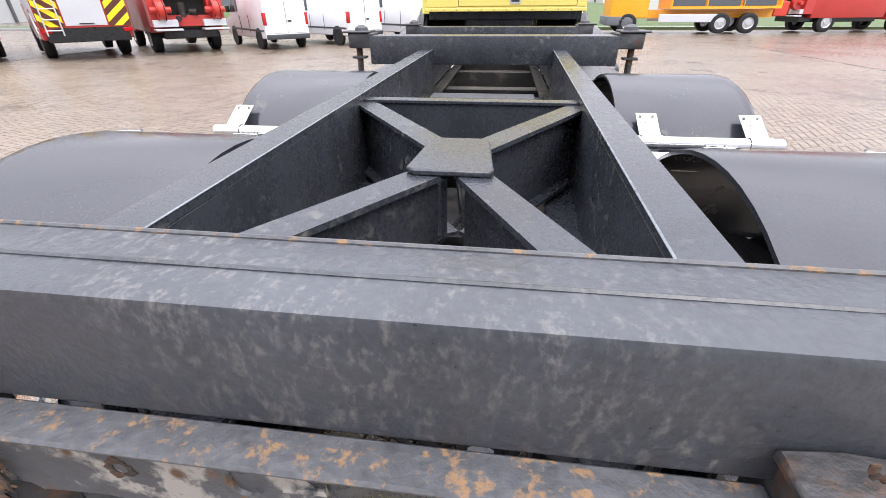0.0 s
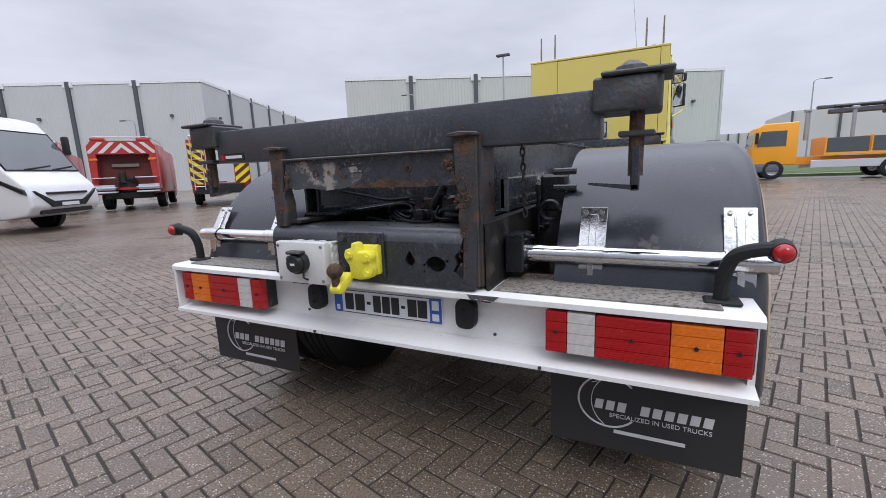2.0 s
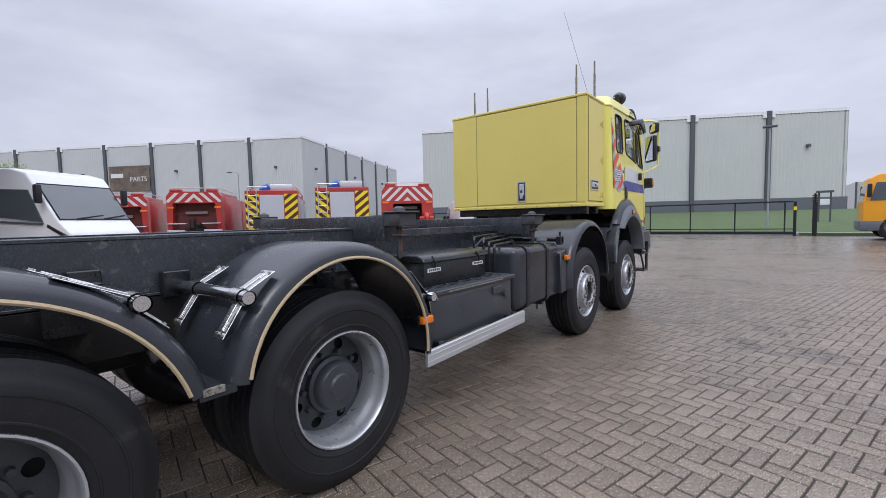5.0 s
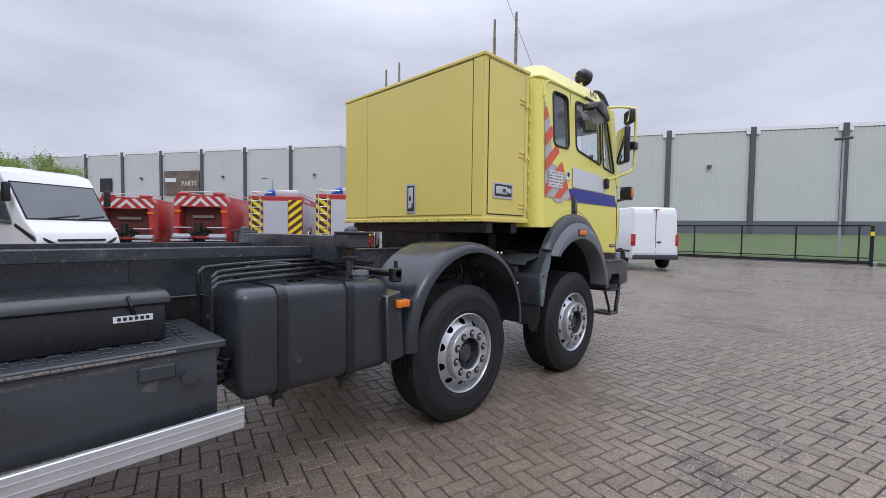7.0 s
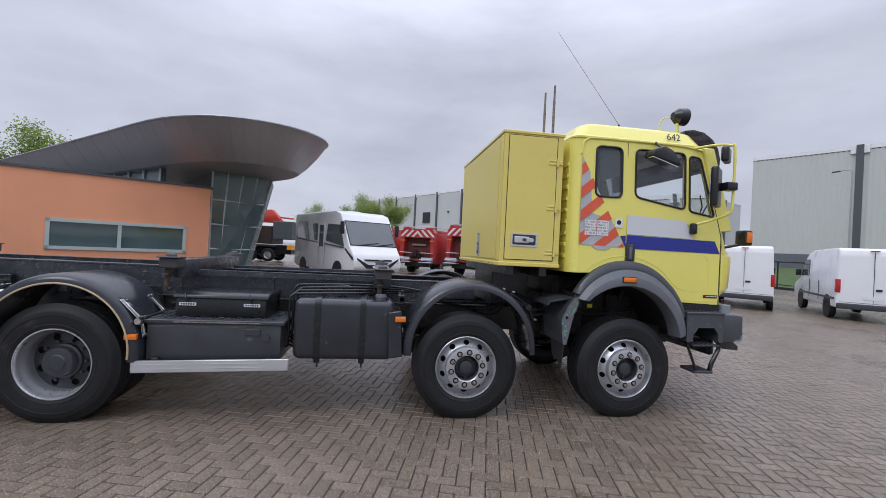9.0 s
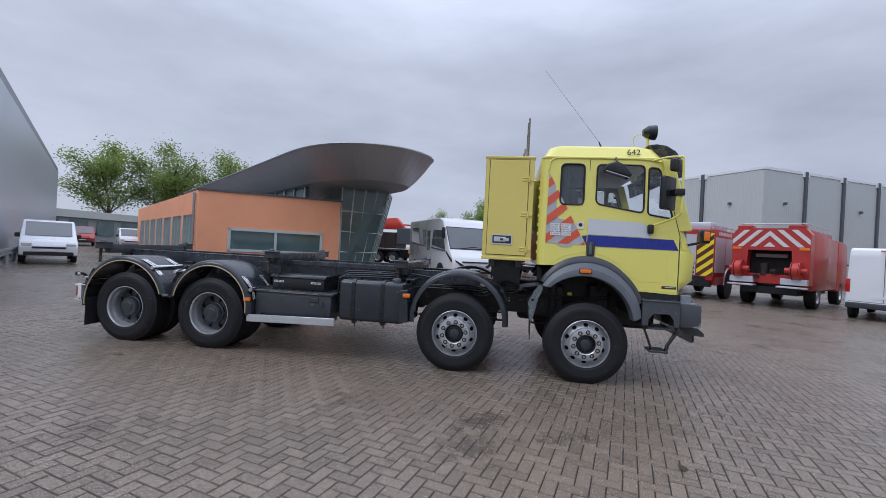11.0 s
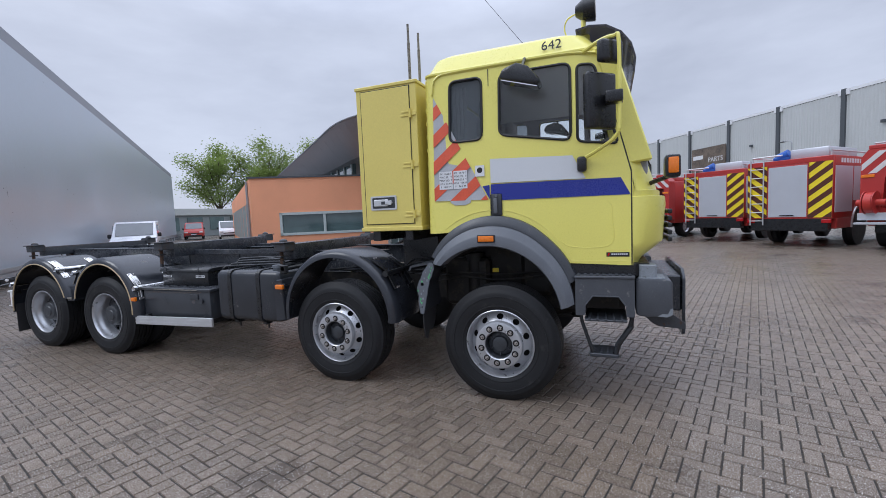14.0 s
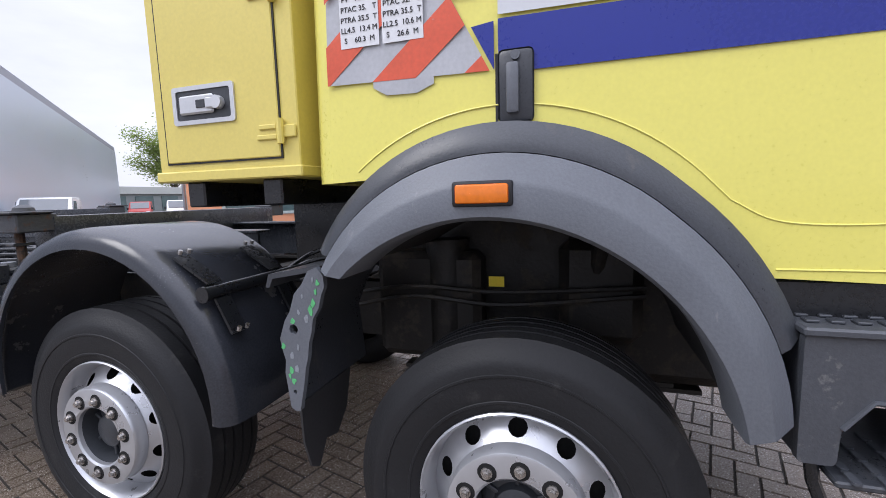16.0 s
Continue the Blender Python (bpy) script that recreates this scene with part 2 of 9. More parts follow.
M_REFLRED = mat("reflective_red_film", (0.66, 0.10, 0.045), 0.45, var=0.12, scale=12, dirt=(0.5, 0.5, 0.5), amount=0.2, dscale=14)
M_REFLGREY = mat("reflective_grey_film", (0.42, 0.43, 0.45), 0.45, var=0.12, scale=12, dirt=(0.6, 0.6, 0.6), amount=0.25, dscale=14)
M_GLASS = glass_mat("window_glass", (0.90, 0.93, 0.93), weight=1.0)
M_TINT = glass_mat("tinted_glass", (0.30, 0.33, 0.35))
M_DGLASS = mat("dark_window_glass", (0.085, 0.097, 0.105), 0.05, var=0.2, scale=1.0, coat=0.5, rvar=0.02)
M_SEAL = mat("rubber_seal", (0.012, 0.012, 0.013), 0.5, var=0.1)
M_CABIN = mat("grey_cab_trim", (0.30, 0.30, 0.31), 0.8, var=0.15)
M_LINING = mat("pale_grey_headlining", (0.66, 0.67, 0.68), 0.85, var=0.06)
M_VISOR = glass_mat("smoked_visor", (0.13, 0.125, 0.145), 0.10, weight=0.6)
M_MIRROR = mat("mirror_glass", (0.8, 0.8, 0.8), 0.03, metal=1.0, var=0.01, rvar=0.01)
M_PAVER = mat("wet_concrete_paver", (0.162, 0.126, 0.094), 0.29, var=0.20, scale=0.35, fine=130, bump=0.6, island=0.17,
              dirt=(0.090, 0.069, 0.052), amount=0.42, dscale=0.5, drough=0.24, rvar=0.12, speck=((0.60, 0.57, 0.52), 70, 0.26))
M_JOINT = mat("dark_joint_sand", (0.030, 0.025, 0.020), 0.8, var=0.4, scale=3, fine=90, bump=0.5)
M_FARGROUND = mat("paved_yard_far", (0.158, 0.126, 0.098), 0.28, var=0.18, scale=0.3, fine=12, rvar=0.1)
M_GRASS = mat("mown_grass", (0.072, 0.108, 0.038), 0.9, var=0.35, scale=1.5, fine=30, bump=0.6)
M_PANEL = mat("pale_grey_cladding", (0.50, 0.52, 0.515), 0.5, var=0.06, scale=0.25, fine=6)
M_PANEL2 = mat("pale_grey_cladding_b", (0.50, 0.525, 0.50), 0.5, var=0.06, scale=0.25, fine=6)
M_PILLAR = mat("dark_grey_pilaster", (0.075, 0.085, 0.095), 0.5, var=0.1)
M_PLINTH = mat("slate_grey_plinth", (0.12, 0.135, 0.15), 0.7, var=0.12)
M_SHED = mat("silver_corrugated_sheet", (0.56, 0.605, 0.66), 0.36, metal=0.4, var=0.06, scale=0.4, fine=8)
M_SHEDROOF = mat("grey_eaves_flashing", (0.30, 0.31, 0.34), 0.5, var=0.1)
M_ORANGE = mat("orange_render", (0.90, 0.40, 0.22), 0.85, var=0.09, scale=0.8, fine=60, bump=0.25)
M_BROWNROOF = mat("bronze_brown_roof_sheet", (0.075, 0.055, 0.05), 0.38, metal=0.4, var=0.18, scale=0.7, fine=9, island=0.18)
M_SWOOP = mat("grey_bronze_roof_sheet", (0.34, 0.325, 0.325), 0.50, metal=0.7, var=0.10, scale=0.5, fine=9, rvar=0.06)
M_FRAME = mat("grey_window_frame", (0.52, 0.58, 0.56), 0.5, var=0.05)
M_OFFGLASS = mat("office_glass", (0.10, 0.15, 0.15), 0.04, var=0.35, scale=0.8, coat=0.6, rvar=0.02)
M_VAN = mat("white_van_paint", (0.76, 0.77, 0.79), 0.3, var=0.03, scale=1.2, coat=0.4)
M_MOTOR = mat("white_motorhome_gel", (0.74, 0.75, 0.76), 0.3, var=0.04, scale=1.0, coat=0.3)
M_FIRE = mat("fire_red_paint", (0.42, 0.032, 0.027), 0.35, var=0.12, scale=1.5, coat=0.3)
M_FIREDULL = mat("faded_red_paint", (0.46, 0.035, 0.025), 0.45, var=0.15, scale=1.5)
M_CHEV_Y = mat("yellow_chevron_film", (0.85, 0.66, 0.02), 0.4, var=0.05)
M_CHEV_R = mat("dark_red_chevron_film", (0.085, 0.022, 0.012), 0.45, var=0.1)
M_CHEV_W = mat("white_chevron_film", (0.66, 0.64, 0.63), 0.4, var=0.06)
M_SHUTTER = mat("aluminium_shutter", (0.58, 0.60, 0.64), 0.4, metal=0.4, var=0.05, scale=2)
M_ORTRUCK = mat("amber_truck_paint", (0.84, 0.36, 0.02), 0.35, var=0.06, scale=1.5, coat=0.3)
M_TEAL = mat("red_crane_paint", (0.55, 0.05, 0.03), 0.4, var=0.1)
M_BARK = mat("tree_bark", (0.10, 0.08, 0.06), 0.9, var=0.3, scale=5, bump=0.6)
M_LEAF = mat("young_leaves", (0.20, 0.27, 0.08), 0.6, var=0.35, scale=1.2, fine=20, island=0.35)


def let_light_through(m, tint, share):
    """Thin leaves pass part of the light on to their far side."""
    n, l = m.node_tree.nodes, m.node_tree.links
    tr = n.new("ShaderNodeBsdfTranslucent")
    tr.inputs["Color"].default_value = (*tint, 1)
    mixer = n.new("ShaderNodeMixShader")
    mixer.inputs["Fac"].default_value = share
    l.new(n["Principled BSDF"].outputs["BSDF"], mixer.inputs[1])
    l.new(tr.outputs["BSDF"], mixer.inputs[2])
    l.new(mixer.outputs["Shader"], n["Material Output"].inputs["Surface"])


let_light_through(M_LEAF, (0.36, 0.46, 0.13), 0.35)
M_SIGNA = mat("brown_advert_print", (0.14, 0.11, 0.085), 0.6, var=0.7, scale=0.9, fine=5)
M_POST = mat("galvanised_post", (0.36, 0.38, 0.40), 0.45, metal=0.5, var=0.08)
M_LANE = mat("grey_green_cladding", (0.24, 0.27, 0.27), 0.6, var=0.1, scale=0.5)
M_STAIN = mat("oily_stain", (0.035, 0.026, 0.019), 0.35, var=0.4, scale=30)
M_BAY = mat("dark_red_bay", (0.11, 0.02, 0.016), 0.6, var=0.4, scale=3)
M_GREEN = mat("chipped_green_undercoat", (0.10, 0.42, 0.16), 0.6, var=0.2)


# ---- mesh helpers ----
def bm_box(x0, x1, y0, y1, z0, z1, bevel=0.0, seg=1):
    bm = bmesh.new()
    bmesh.ops.create_cube(bm, size=1)
    for v in bm.verts:
        v.co = (x0 + (v.co.x + 0.5) * (x1 - x0), y0 + (v.co.y + 0.5) * (y1 - y0), z0 + (v.co.z + 0.5) * (z1 - z0))
    if bevel:
        bmesh.ops.bevel(bm, geom=list(bm.edges), offset=bevel, segments=seg, affect="EDGES", profile=0.5)
    return bm


def bm_cyl(p0, p1, r, seg=16, r2=None, cap=True):
    p0, p1 = Vector(p0), Vector(p1)
    d = p1 - p0
    bm = bmesh.new()
    bmesh.ops.create_cone(bm, cap_ends=cap, segments=seg, radius1=r, radius2=r if r2 is None else r2, depth=d.length)
    m = Matrix.Translation((p0 + p1) / 2) @ d.to_track_quat("Z", "Y").to_matrix().to_4x4()
    bmesh.ops.transform(bm, matrix=m, verts=bm.verts)
    return bm


def join(*parts):
    """All the given bmeshes in the first one."""
    a = parts[0]
    for b in parts[1:]:
        me = bpy.data.meshes.new("tmp")
        b.to_mesh(me)
        b.free()
        a.from_mesh(me)
        bpy.data.meshes.remove(me)
    return a


def bm_tube(pts, r, seg=8):
    """A round tube along a bent line."""
    bm = bmesh.new()
    pts = [Vector(p) for p in pts]
    rings = []
    up = Vector((0.12, 0.31, 0.94))
    for i, p in enumerate(pts):
        d = (pts[min(i + 1, len(pts) - 1)] - pts[max(i - 1, 0)]).normalized()
        a = d.cross(up)
        if a.length < 0.05:
            a = d.cross(Vector((1, 0, 0)))
        a.normalize()
        b = d.cross(a)
        rings.append([bm.verts.new(p + r * (math.cos(t) * a + math.sin(t) * b)) for t in (2 * math.pi * k / seg for k in range(seg))])
    for q, w in zip(rings, rings[1:]):
        for k in range(seg):
            bm.faces.new((q[k], q[(k + 1) % seg], w[(k + 1) % seg], w[k]))
    bm.faces.new(rings[0][::-1])
    bm.faces.new(rings[-1])
    bmesh.ops.recalc_face_normals(bm, faces=bm.faces)
    return bm


def curve(pts, n=6):
    """A smooth line through the points."""
    p = [Vector(q) for q in pts]
    p = [2 * p[0] - p[1]] + p + [2 * p[-1] - p[-2]]
    out = []
    for i in range(1, len(p) - 2):
        for k in range(n):
            t = k / n
            a, b, c, d = p[i - 1], p[i], p[i + 1], p[i + 2]
            out.append(0.5 * ((2 * b) + (c - a) * t + (2 * a - 5 * b + 4 * c - d) * t * t + (3 * b - a - 3 * c + d) * t ** 3))
    return out + [p[-2]]


def bm_prism(poly, lo, hi, axis="x", bevel=0.0, seg=1):
    """A flat outline pushed along an axis. Outline: (y, z) for x, (x, z) for y, (x, y) for z."""
    bm = bmesh.new()

    def at(u, v, h):
        return {"x": (h, u, v), "y": (u, h, v), "z": (u, v, h)}[axis]
    a = [bm.verts.new(at(u, v, lo)) for u, v in poly]
    b = [bm.verts.new(at(u, v, hi)) for u, v in poly]
    bm.faces.new(a)
    bm.faces.new(b[::-1])
    for i in range(len(poly)):
        j = (i + 1) % len(poly)
        bm.faces.new((a[i], b[i], b[j], a[j]))
    bmesh.ops.recalc_face_normals(bm, faces=bm.faces)
    if bevel:
        bmesh.ops.bevel(bm, geom=list(bm.edges), offset=bevel, segments=seg, affect="EDGES", profile=0.5)
    return bm


def bm_lathe(profile, centre, seg=40, sign=1):
    """A (radius, x) outline turned about an axle that runs along x."""
    bm = bmesh.new()
    cx, cy, cz = centre
    rings = []
    for r, h in profile:
        rings.append([bm.verts.new((cx + sign * h, cy + r * math.cos(2 * math.pi * k / seg), cz + r * math.sin(2 * math.pi * k / seg))) for k in range(seg)])
    for q, w in zip(rings, rings[1:]):
        for k in range(seg):
            bm.faces.new((q[k], q[(k + 1) % seg], w[(k + 1) % seg], w[k]))
    bmesh.ops.recalc_face_normals(bm, faces=bm.faces)
    return bm


def bm_fill(loops, lo, hi, axis="x"):
    """A plate with holes: the first loop is its outline, the others are cut out."""
    bm = bmesh.new()

    def at(u, v, h):
        return {"x": (h, u, v), "y": (u, h, v), "z": (u, v, h)}[axis]
    edges = []
    for lp in loops:
        vs = [bm.verts.new(at(u, v, lo)) for u, v in lp]
        edges += [bm.edges.new((vs[i], vs[(i + 1) % len(vs)])) for i in range(len(vs))]
    bmesh.ops.triangle_fill(bm, use_beauty=True, use_dissolve=False, edges=edges)
    if hi != lo:
        ext = bmesh.ops.extrude_face_region(bm, geom=list(bm.faces))
        d = {"x": (hi - lo, 0, 0), "y": (0, hi - lo, 0), "z": (0, 0, hi - lo)}[axis]
        bmesh.ops.translate(bm, vec=d, verts=[g for g in ext["geom"] if isinstance(g, bmesh.types.BMVert)])
    bmesh.ops.recalc_face_normals(bm, faces=bm.faces)
    return bm


def round_poly(pts, r, n=4):
    """The outline with rounded corners."""
    out = []
    k = len(pts)
    for i in range(k):
        a, b, c = Vector(pts[i - 1]), Vector(pts[i]), Vector(pts[(i + 1) % k])
        u, v = (a - b), (c - b)
        q = min(r, u.length * 0.45, v.length * 0.45)
        p0, p1 = b + u.normalized() * q, b + v.normalized() * q
        for s in range(n + 1):
            t = s / n
            out.append(tuple((1 - t) ** 2 * p0 + 2 * t * (1 - t) * b + t * t * p1))
    return out


def circle(u, v, r, n=16):
    return [(u + r * math.cos(2 * math.pi * k / n), v + r * math.sin(2 * math.pi * k / n)) for k in range(n)]


def clip(poly, a, b, c):
    """The part of a convex outline where a*u + b*v <= c."""
    out = []
    for i in range(len(poly)):
        p, q = poly[i], poly[(i + 1) % len(poly)]
        dp, dq = a * p[0] + b * p[1] - c, a * q[0] + b * q[1] - c
        if dp <= 0:
            out.append(p)
        if dp * dq < 0:
            t = dp / (dp - dq)
            out.append((p[0] + t * (q[0] - p[0]), p[1] + t * (q[1] - p[1])))
    return out


def thing(name, label, category, group="", kind=""):
    return tagged(new(name), label, category, group, kind)


def part(name, bm, material, parent=None, label="", smooth=35):
    me = bpy.data.meshes.new(name)
    bm.to_mesh(me)
    bm.free()
    me.materials.append(material)
    if smooth:
        for p in me.polygons:
            p.use_smooth = True
        me.set_sharp_from_angle(angle=radians(smooth))
    ob = new(name, me)
    if parent:
        ob.parent = parent
    if label:
        tagged(ob, label)
    return ob


def spread(name, bm, material, parent, spots):
    """Alike pieces on one mesh, each an object of its own under its thing."""
    first = part(name, bm, material, parent)
    for k, p in enumerate(spots):
        ob = first if k == 0 else new(name, first.data)
        ob.parent = parent
        ob.location = p


def whole(name, bm, material, label, category, kind="", group="", smooth=35):
    return tagged(part(name, bm, material, None, "", smooth), label, category, group, kind)


def lettering(name, text, size, material, parent, m, label=""):
    """Raised letters of the built-in font, turned into a mesh."""
    cu = bpy.data.curves.new("letters", "FONT")
    cu.body, cu.size, cu.extrude = text, size, 0.001
    cu.align_x, cu.align_y = "CENTER", "CENTER"
    ob = bpy.data.objects.new("letters", cu)
    me = bpy.data.meshes.new_from_object(ob)
    me.name = name
    bpy.data.objects.remove(ob)
    me.materials.clear()
    me.materials.append(material)
    me.transform(m)
    o = new(name, me)
    o.parent = parent
    if label:
        tagged(o, label)
    return o


# ---- ground ----
g = bmesh.new()
bmesh.ops.create_grid(g, x_segments=12, y_segments=12, size=1500)
for v in g.verts:
    v.co.z = -0.035
ground = whole("ground", g, M_FARGROUND, "grey-brown paved yard reaching far away", "ground", "structure", smooth=0)


# ---- the truck ----
truck = thing("truck", "yellow eight-wheel truck with bare dark container chassis, parked on wet pavers", "truck")
AXLES = (1.04, 2.365, 5.80, 7.413)
HUBZ, TYRE = 0.485, 0.497


def tyre(x_out, y, sign, width, parent):
    """A truck tyre with rounded shoulders and circumferential grooves; x_out is its outer sidewall."""
    w = width
    prof = [(0.285, -0.012), (0.30, 0.0), (0.318, 0.006), (0.320, 0.009), (0.326, 0.009), (0.328, 0.007), (0.36, 0.012), (0.396, 0.012), (0.398, 0.015), (0.404, 0.015), (0.406, 0.012), (0.425, 0.010), (0.444, 0.004), (0.447, 0.001), (0.466, -0.008), (0.469, -0.012), (0.485, -0.020), (0.496, -0.027), (TYRE - 0.003, -0.036)]
    x = -0.045
    for k in range(4):
        x1 = -0.045 - (k + 1) * (w - 0.09) / 4.5
        prof += [(TYRE, x1 + 0.012), (TYRE - 0.012, x1 + 0.010), (TYRE - 0.012, x1 + 0.002), (TYRE, x1)]
    prof += [(TYRE - 0.003, -w + 0.045), (0.488, -w + 0.03), (0.465, -w + 0.012), (0.43, -w - 0.008), (0.36, -w - 0.012), (0.30, -w), (0.285, -w + 0.012)]
    return part("wheel", bm_lathe(prof, (x_out, y, HUBZ), 56, sign), M_RUBBER, parent, "black truck tyre with worn sidewall")


def front_wheel(y, sign):
    x = 1.135 * sign
    w = tyre(x, y, sign, 0.30, truck)
    part("rim", bm_lathe([(0.284, -0.03), (0.290, -0.012), (0.291, 0.0), (0.286, 0.004), (0.278, -0.004), (0.270, -0.035), (0.262, -0.075)],
                         (x, y, HUBZ), 48, sign), M_RIM, w, "silver painted steel rim")
    # dished disc with ten hand holes
    loops = [circle(0, 0, 0.266, 48)[::1], circle(0, 0, 0.19, 40)]
    for k in range(10):
        a = 2 * math.pi * (k + 0.5) / 10
        loops.append([(0.227 * math.cos(a) + 0.019 * math.cos(t) * -math.sin(a) * 1.5 + 0.021 * math.sin(t) * math.cos(a),
                       0.227 * math.sin(a) + 0.019 * math.cos(t) * math.cos(a) * 1.5 + 0.021 * math.sin(t) * math.sin(a))
                      for t in (2 * math.pi * q / 12 for q in range(12))])
    d = bm_fill(loops, 0, 0)
    for v in d.verts:
        r = math.hypot(v.co.y, v.co.z)
        t = min(1, max(0, (0.266 - r) / 0.076))
        v.co = (x + sign * (-0.075 + 0.066 * t ** 1.2), y + v.co.y, HUBZ + v.co.z)
    part("rim_disc", d, M_RIM, w, smooth=60)
    part("hub_flange", bm_lathe([(0.200, -0.012), (0.199, 0.028), (0.194, 0.037), (0.184, 0.040), (0.124, 0.040), (0.117, 0.034), (0.115, 0.020)],
                                (x, y, HUBZ), 40, sign), M_RIM, w)
    part("hub_well", bm_lathe([(0.1155, 0.022), (0.112, -0.02), (0.110, -0.055)], (x, y, HUBZ), 40, sign), M_RIMDARK, w)
    part("hub", bm_lathe([(0.112, -0.050), (0.10, -0.035), (0.092, -0.030), (0.07, -0.026), (0.062, -0.004), (0.05, 0.002), (0.0, 0.003)],
                         (x, y, HUBZ), 32, sign), M_RIMDARK, w)
    for k in range(6):
        a = 2 * math.pi * k / 6
        rib = bm_box(x - 0.046, x - 0.018, -0.006, 0.006, 0.055, 0.106, 0.002) if sign > 0 else bm_box(x + 0.018, x + 0.046, -0.006, 0.006, 0.055, 0.106, 0.002)
        bmesh.ops.rotate(rib, cent=(0, 0, 0), matrix=Matrix.Rotation(a, 3, "X"), verts=rib.verts)
        bmesh.ops.translate(rib, vec=(0, y, HUBZ), verts=rib.verts)
        part("hub_rib", rib, M_RIMDARK, w)
    # flat disc at the drum's place, black for the shade behind the hand holes
    part("drum_shade_disc", bm_lathe([(0.262, -0.09), (0.0, -0.09)], (x, y, HUBZ), 24, sign), M_SHADE, w)
    for k in range(10):
        a = 2 * math.pi * k / 10 + 0.2
        cy, cz = y + 0.150 * math.cos(a), HUBZ + 0.150 * math.sin(a)
        # black seat discs paint in the shaded dimples round the nuts
        part("nut_seat", bm_cyl((x + sign * 0.038, cy, cz), (x + sign * 0.0412, cy, cz), 0.0275, 14), M_SHADE, w)
        part("wheel_nut", join(bm_cyl((x + sign * 0.040, cy, cz), (x + sign * 0.046, cy, cz), 0.0165, 12),
                               bm_cyl((x + sign * 0.044, cy, cz), (x + sign * 0.054, cy, cz), 0.0135, 6),
                               bm_cyl((x + sign * 0.052, cy, cz), (x + sign * 0.060, cy, cz), 0.009, 8)), M_NUT, w)


def rear_wheel(y, sign):
    x = 1.155 * sign
    w = tyre(x, y, sign, 0.28, truck)
    part("rim", bm_lathe([(0.287, -0.02), (0.293, -0.006), (0.292, 0.004), (0.285, 0.005), (0.279, -0.004), (0.272, -0.03), (0.270, -0.06),
                          (0.258, -0.075), (0.252, -0.13), (0.250, -0.17)], (x, y, HUBZ), 48, sign), M_RIM, w, "silver deep-dish rim")
    loops = [circle(0, 0, 0.25, 40), circle(0, 0, 0.10, 24)]
    for k in range(8):
        a = 2 * math.pi * (k + 0.5) / 8
        loops.append(circle(0.205 * math.cos(a), 0.205 * math.sin(a), 0.030, 12))
    d = bm_fill(loops, 0, 0)
    for v in d.verts:
        r = math.hypot(v.co.y, v.co.z)
        v.co = (x + sign * (-0.17 + 0.03 * (0.25 - r) / 0.15), y + v.co.y, HUBZ + v.co.z)
    part("rim_disc", d, M_RIMDARK, w, smooth=60)
    part("hub", bm_lathe([(0.145, -0.145), (0.145, -0.115), (0.128, -0.105), (0.122, -0.062), (0.112, -0.05), (0.07, -0.047), (0.06, -0.036), (0.0, -0.034)],
                         (x, y, HUBZ), 32, sign), M_RIMDARK, w, "dark grey hub cap")
    # flat disc at drum depth, the shade inside the rim put into its colour
    part("drum_shade_disc", bm_lathe([(0.252, -0.19), (0.0, -0.19)], (x, y, HUBZ), 24, sign), M_SHADE, w)
    for k in range(10):
        a = 2 * math.pi * k / 10
        cy, cz = y + 0.168 * math.cos(a), HUBZ + 0.168 * math.sin(a)
        part("wheel_nut", bm_cyl((x - sign * 0.15, cy, cz), (x - sign * 0.118, cy, cz), 0.014, 6), M_RIMDARK, w)
    inner = tyre(x - sign * 0.325, y, sign, 0.28, truck)
    part("rim", bm_lathe([(0.287, -0.03), (0.287, -0.25)], (x - sign * 0.325, y, HUBZ), 32, sign), M_RIMDARK, inner)


for sgn in (1, -1):
    for ya in AXLES[:2]:
        rear_wheel(ya, sgn)
    for ya in AXLES[2:]:
        front_wheel(ya, sgn)
for ya in AXLES:
    part("axle", join(bm_cyl((-0.9, ya, HUBZ), (0.9, ya, HUBZ), 0.075, 14), bm_cyl((-0.2, ya, HUBZ - 0.02), (0.2, ya, HUBZ - 0.02), 0.17, 20)), M_DARKGREASE, truck)
    for sgn in (1, -1):
        if ya > 3:
            part("leaf_spring", join(*[bm_box(0.40 * sgn - 0.04, 0.40 * sgn + 0.04, ya - 0.62 + 0.1 * k, ya + 0.62 - 0.1 * k, HUBZ + 0.09 + 0.02 * k, HUBZ + 0.108 + 0.02 * k) for k in range(4)]), M_DARKGREASE, truck)


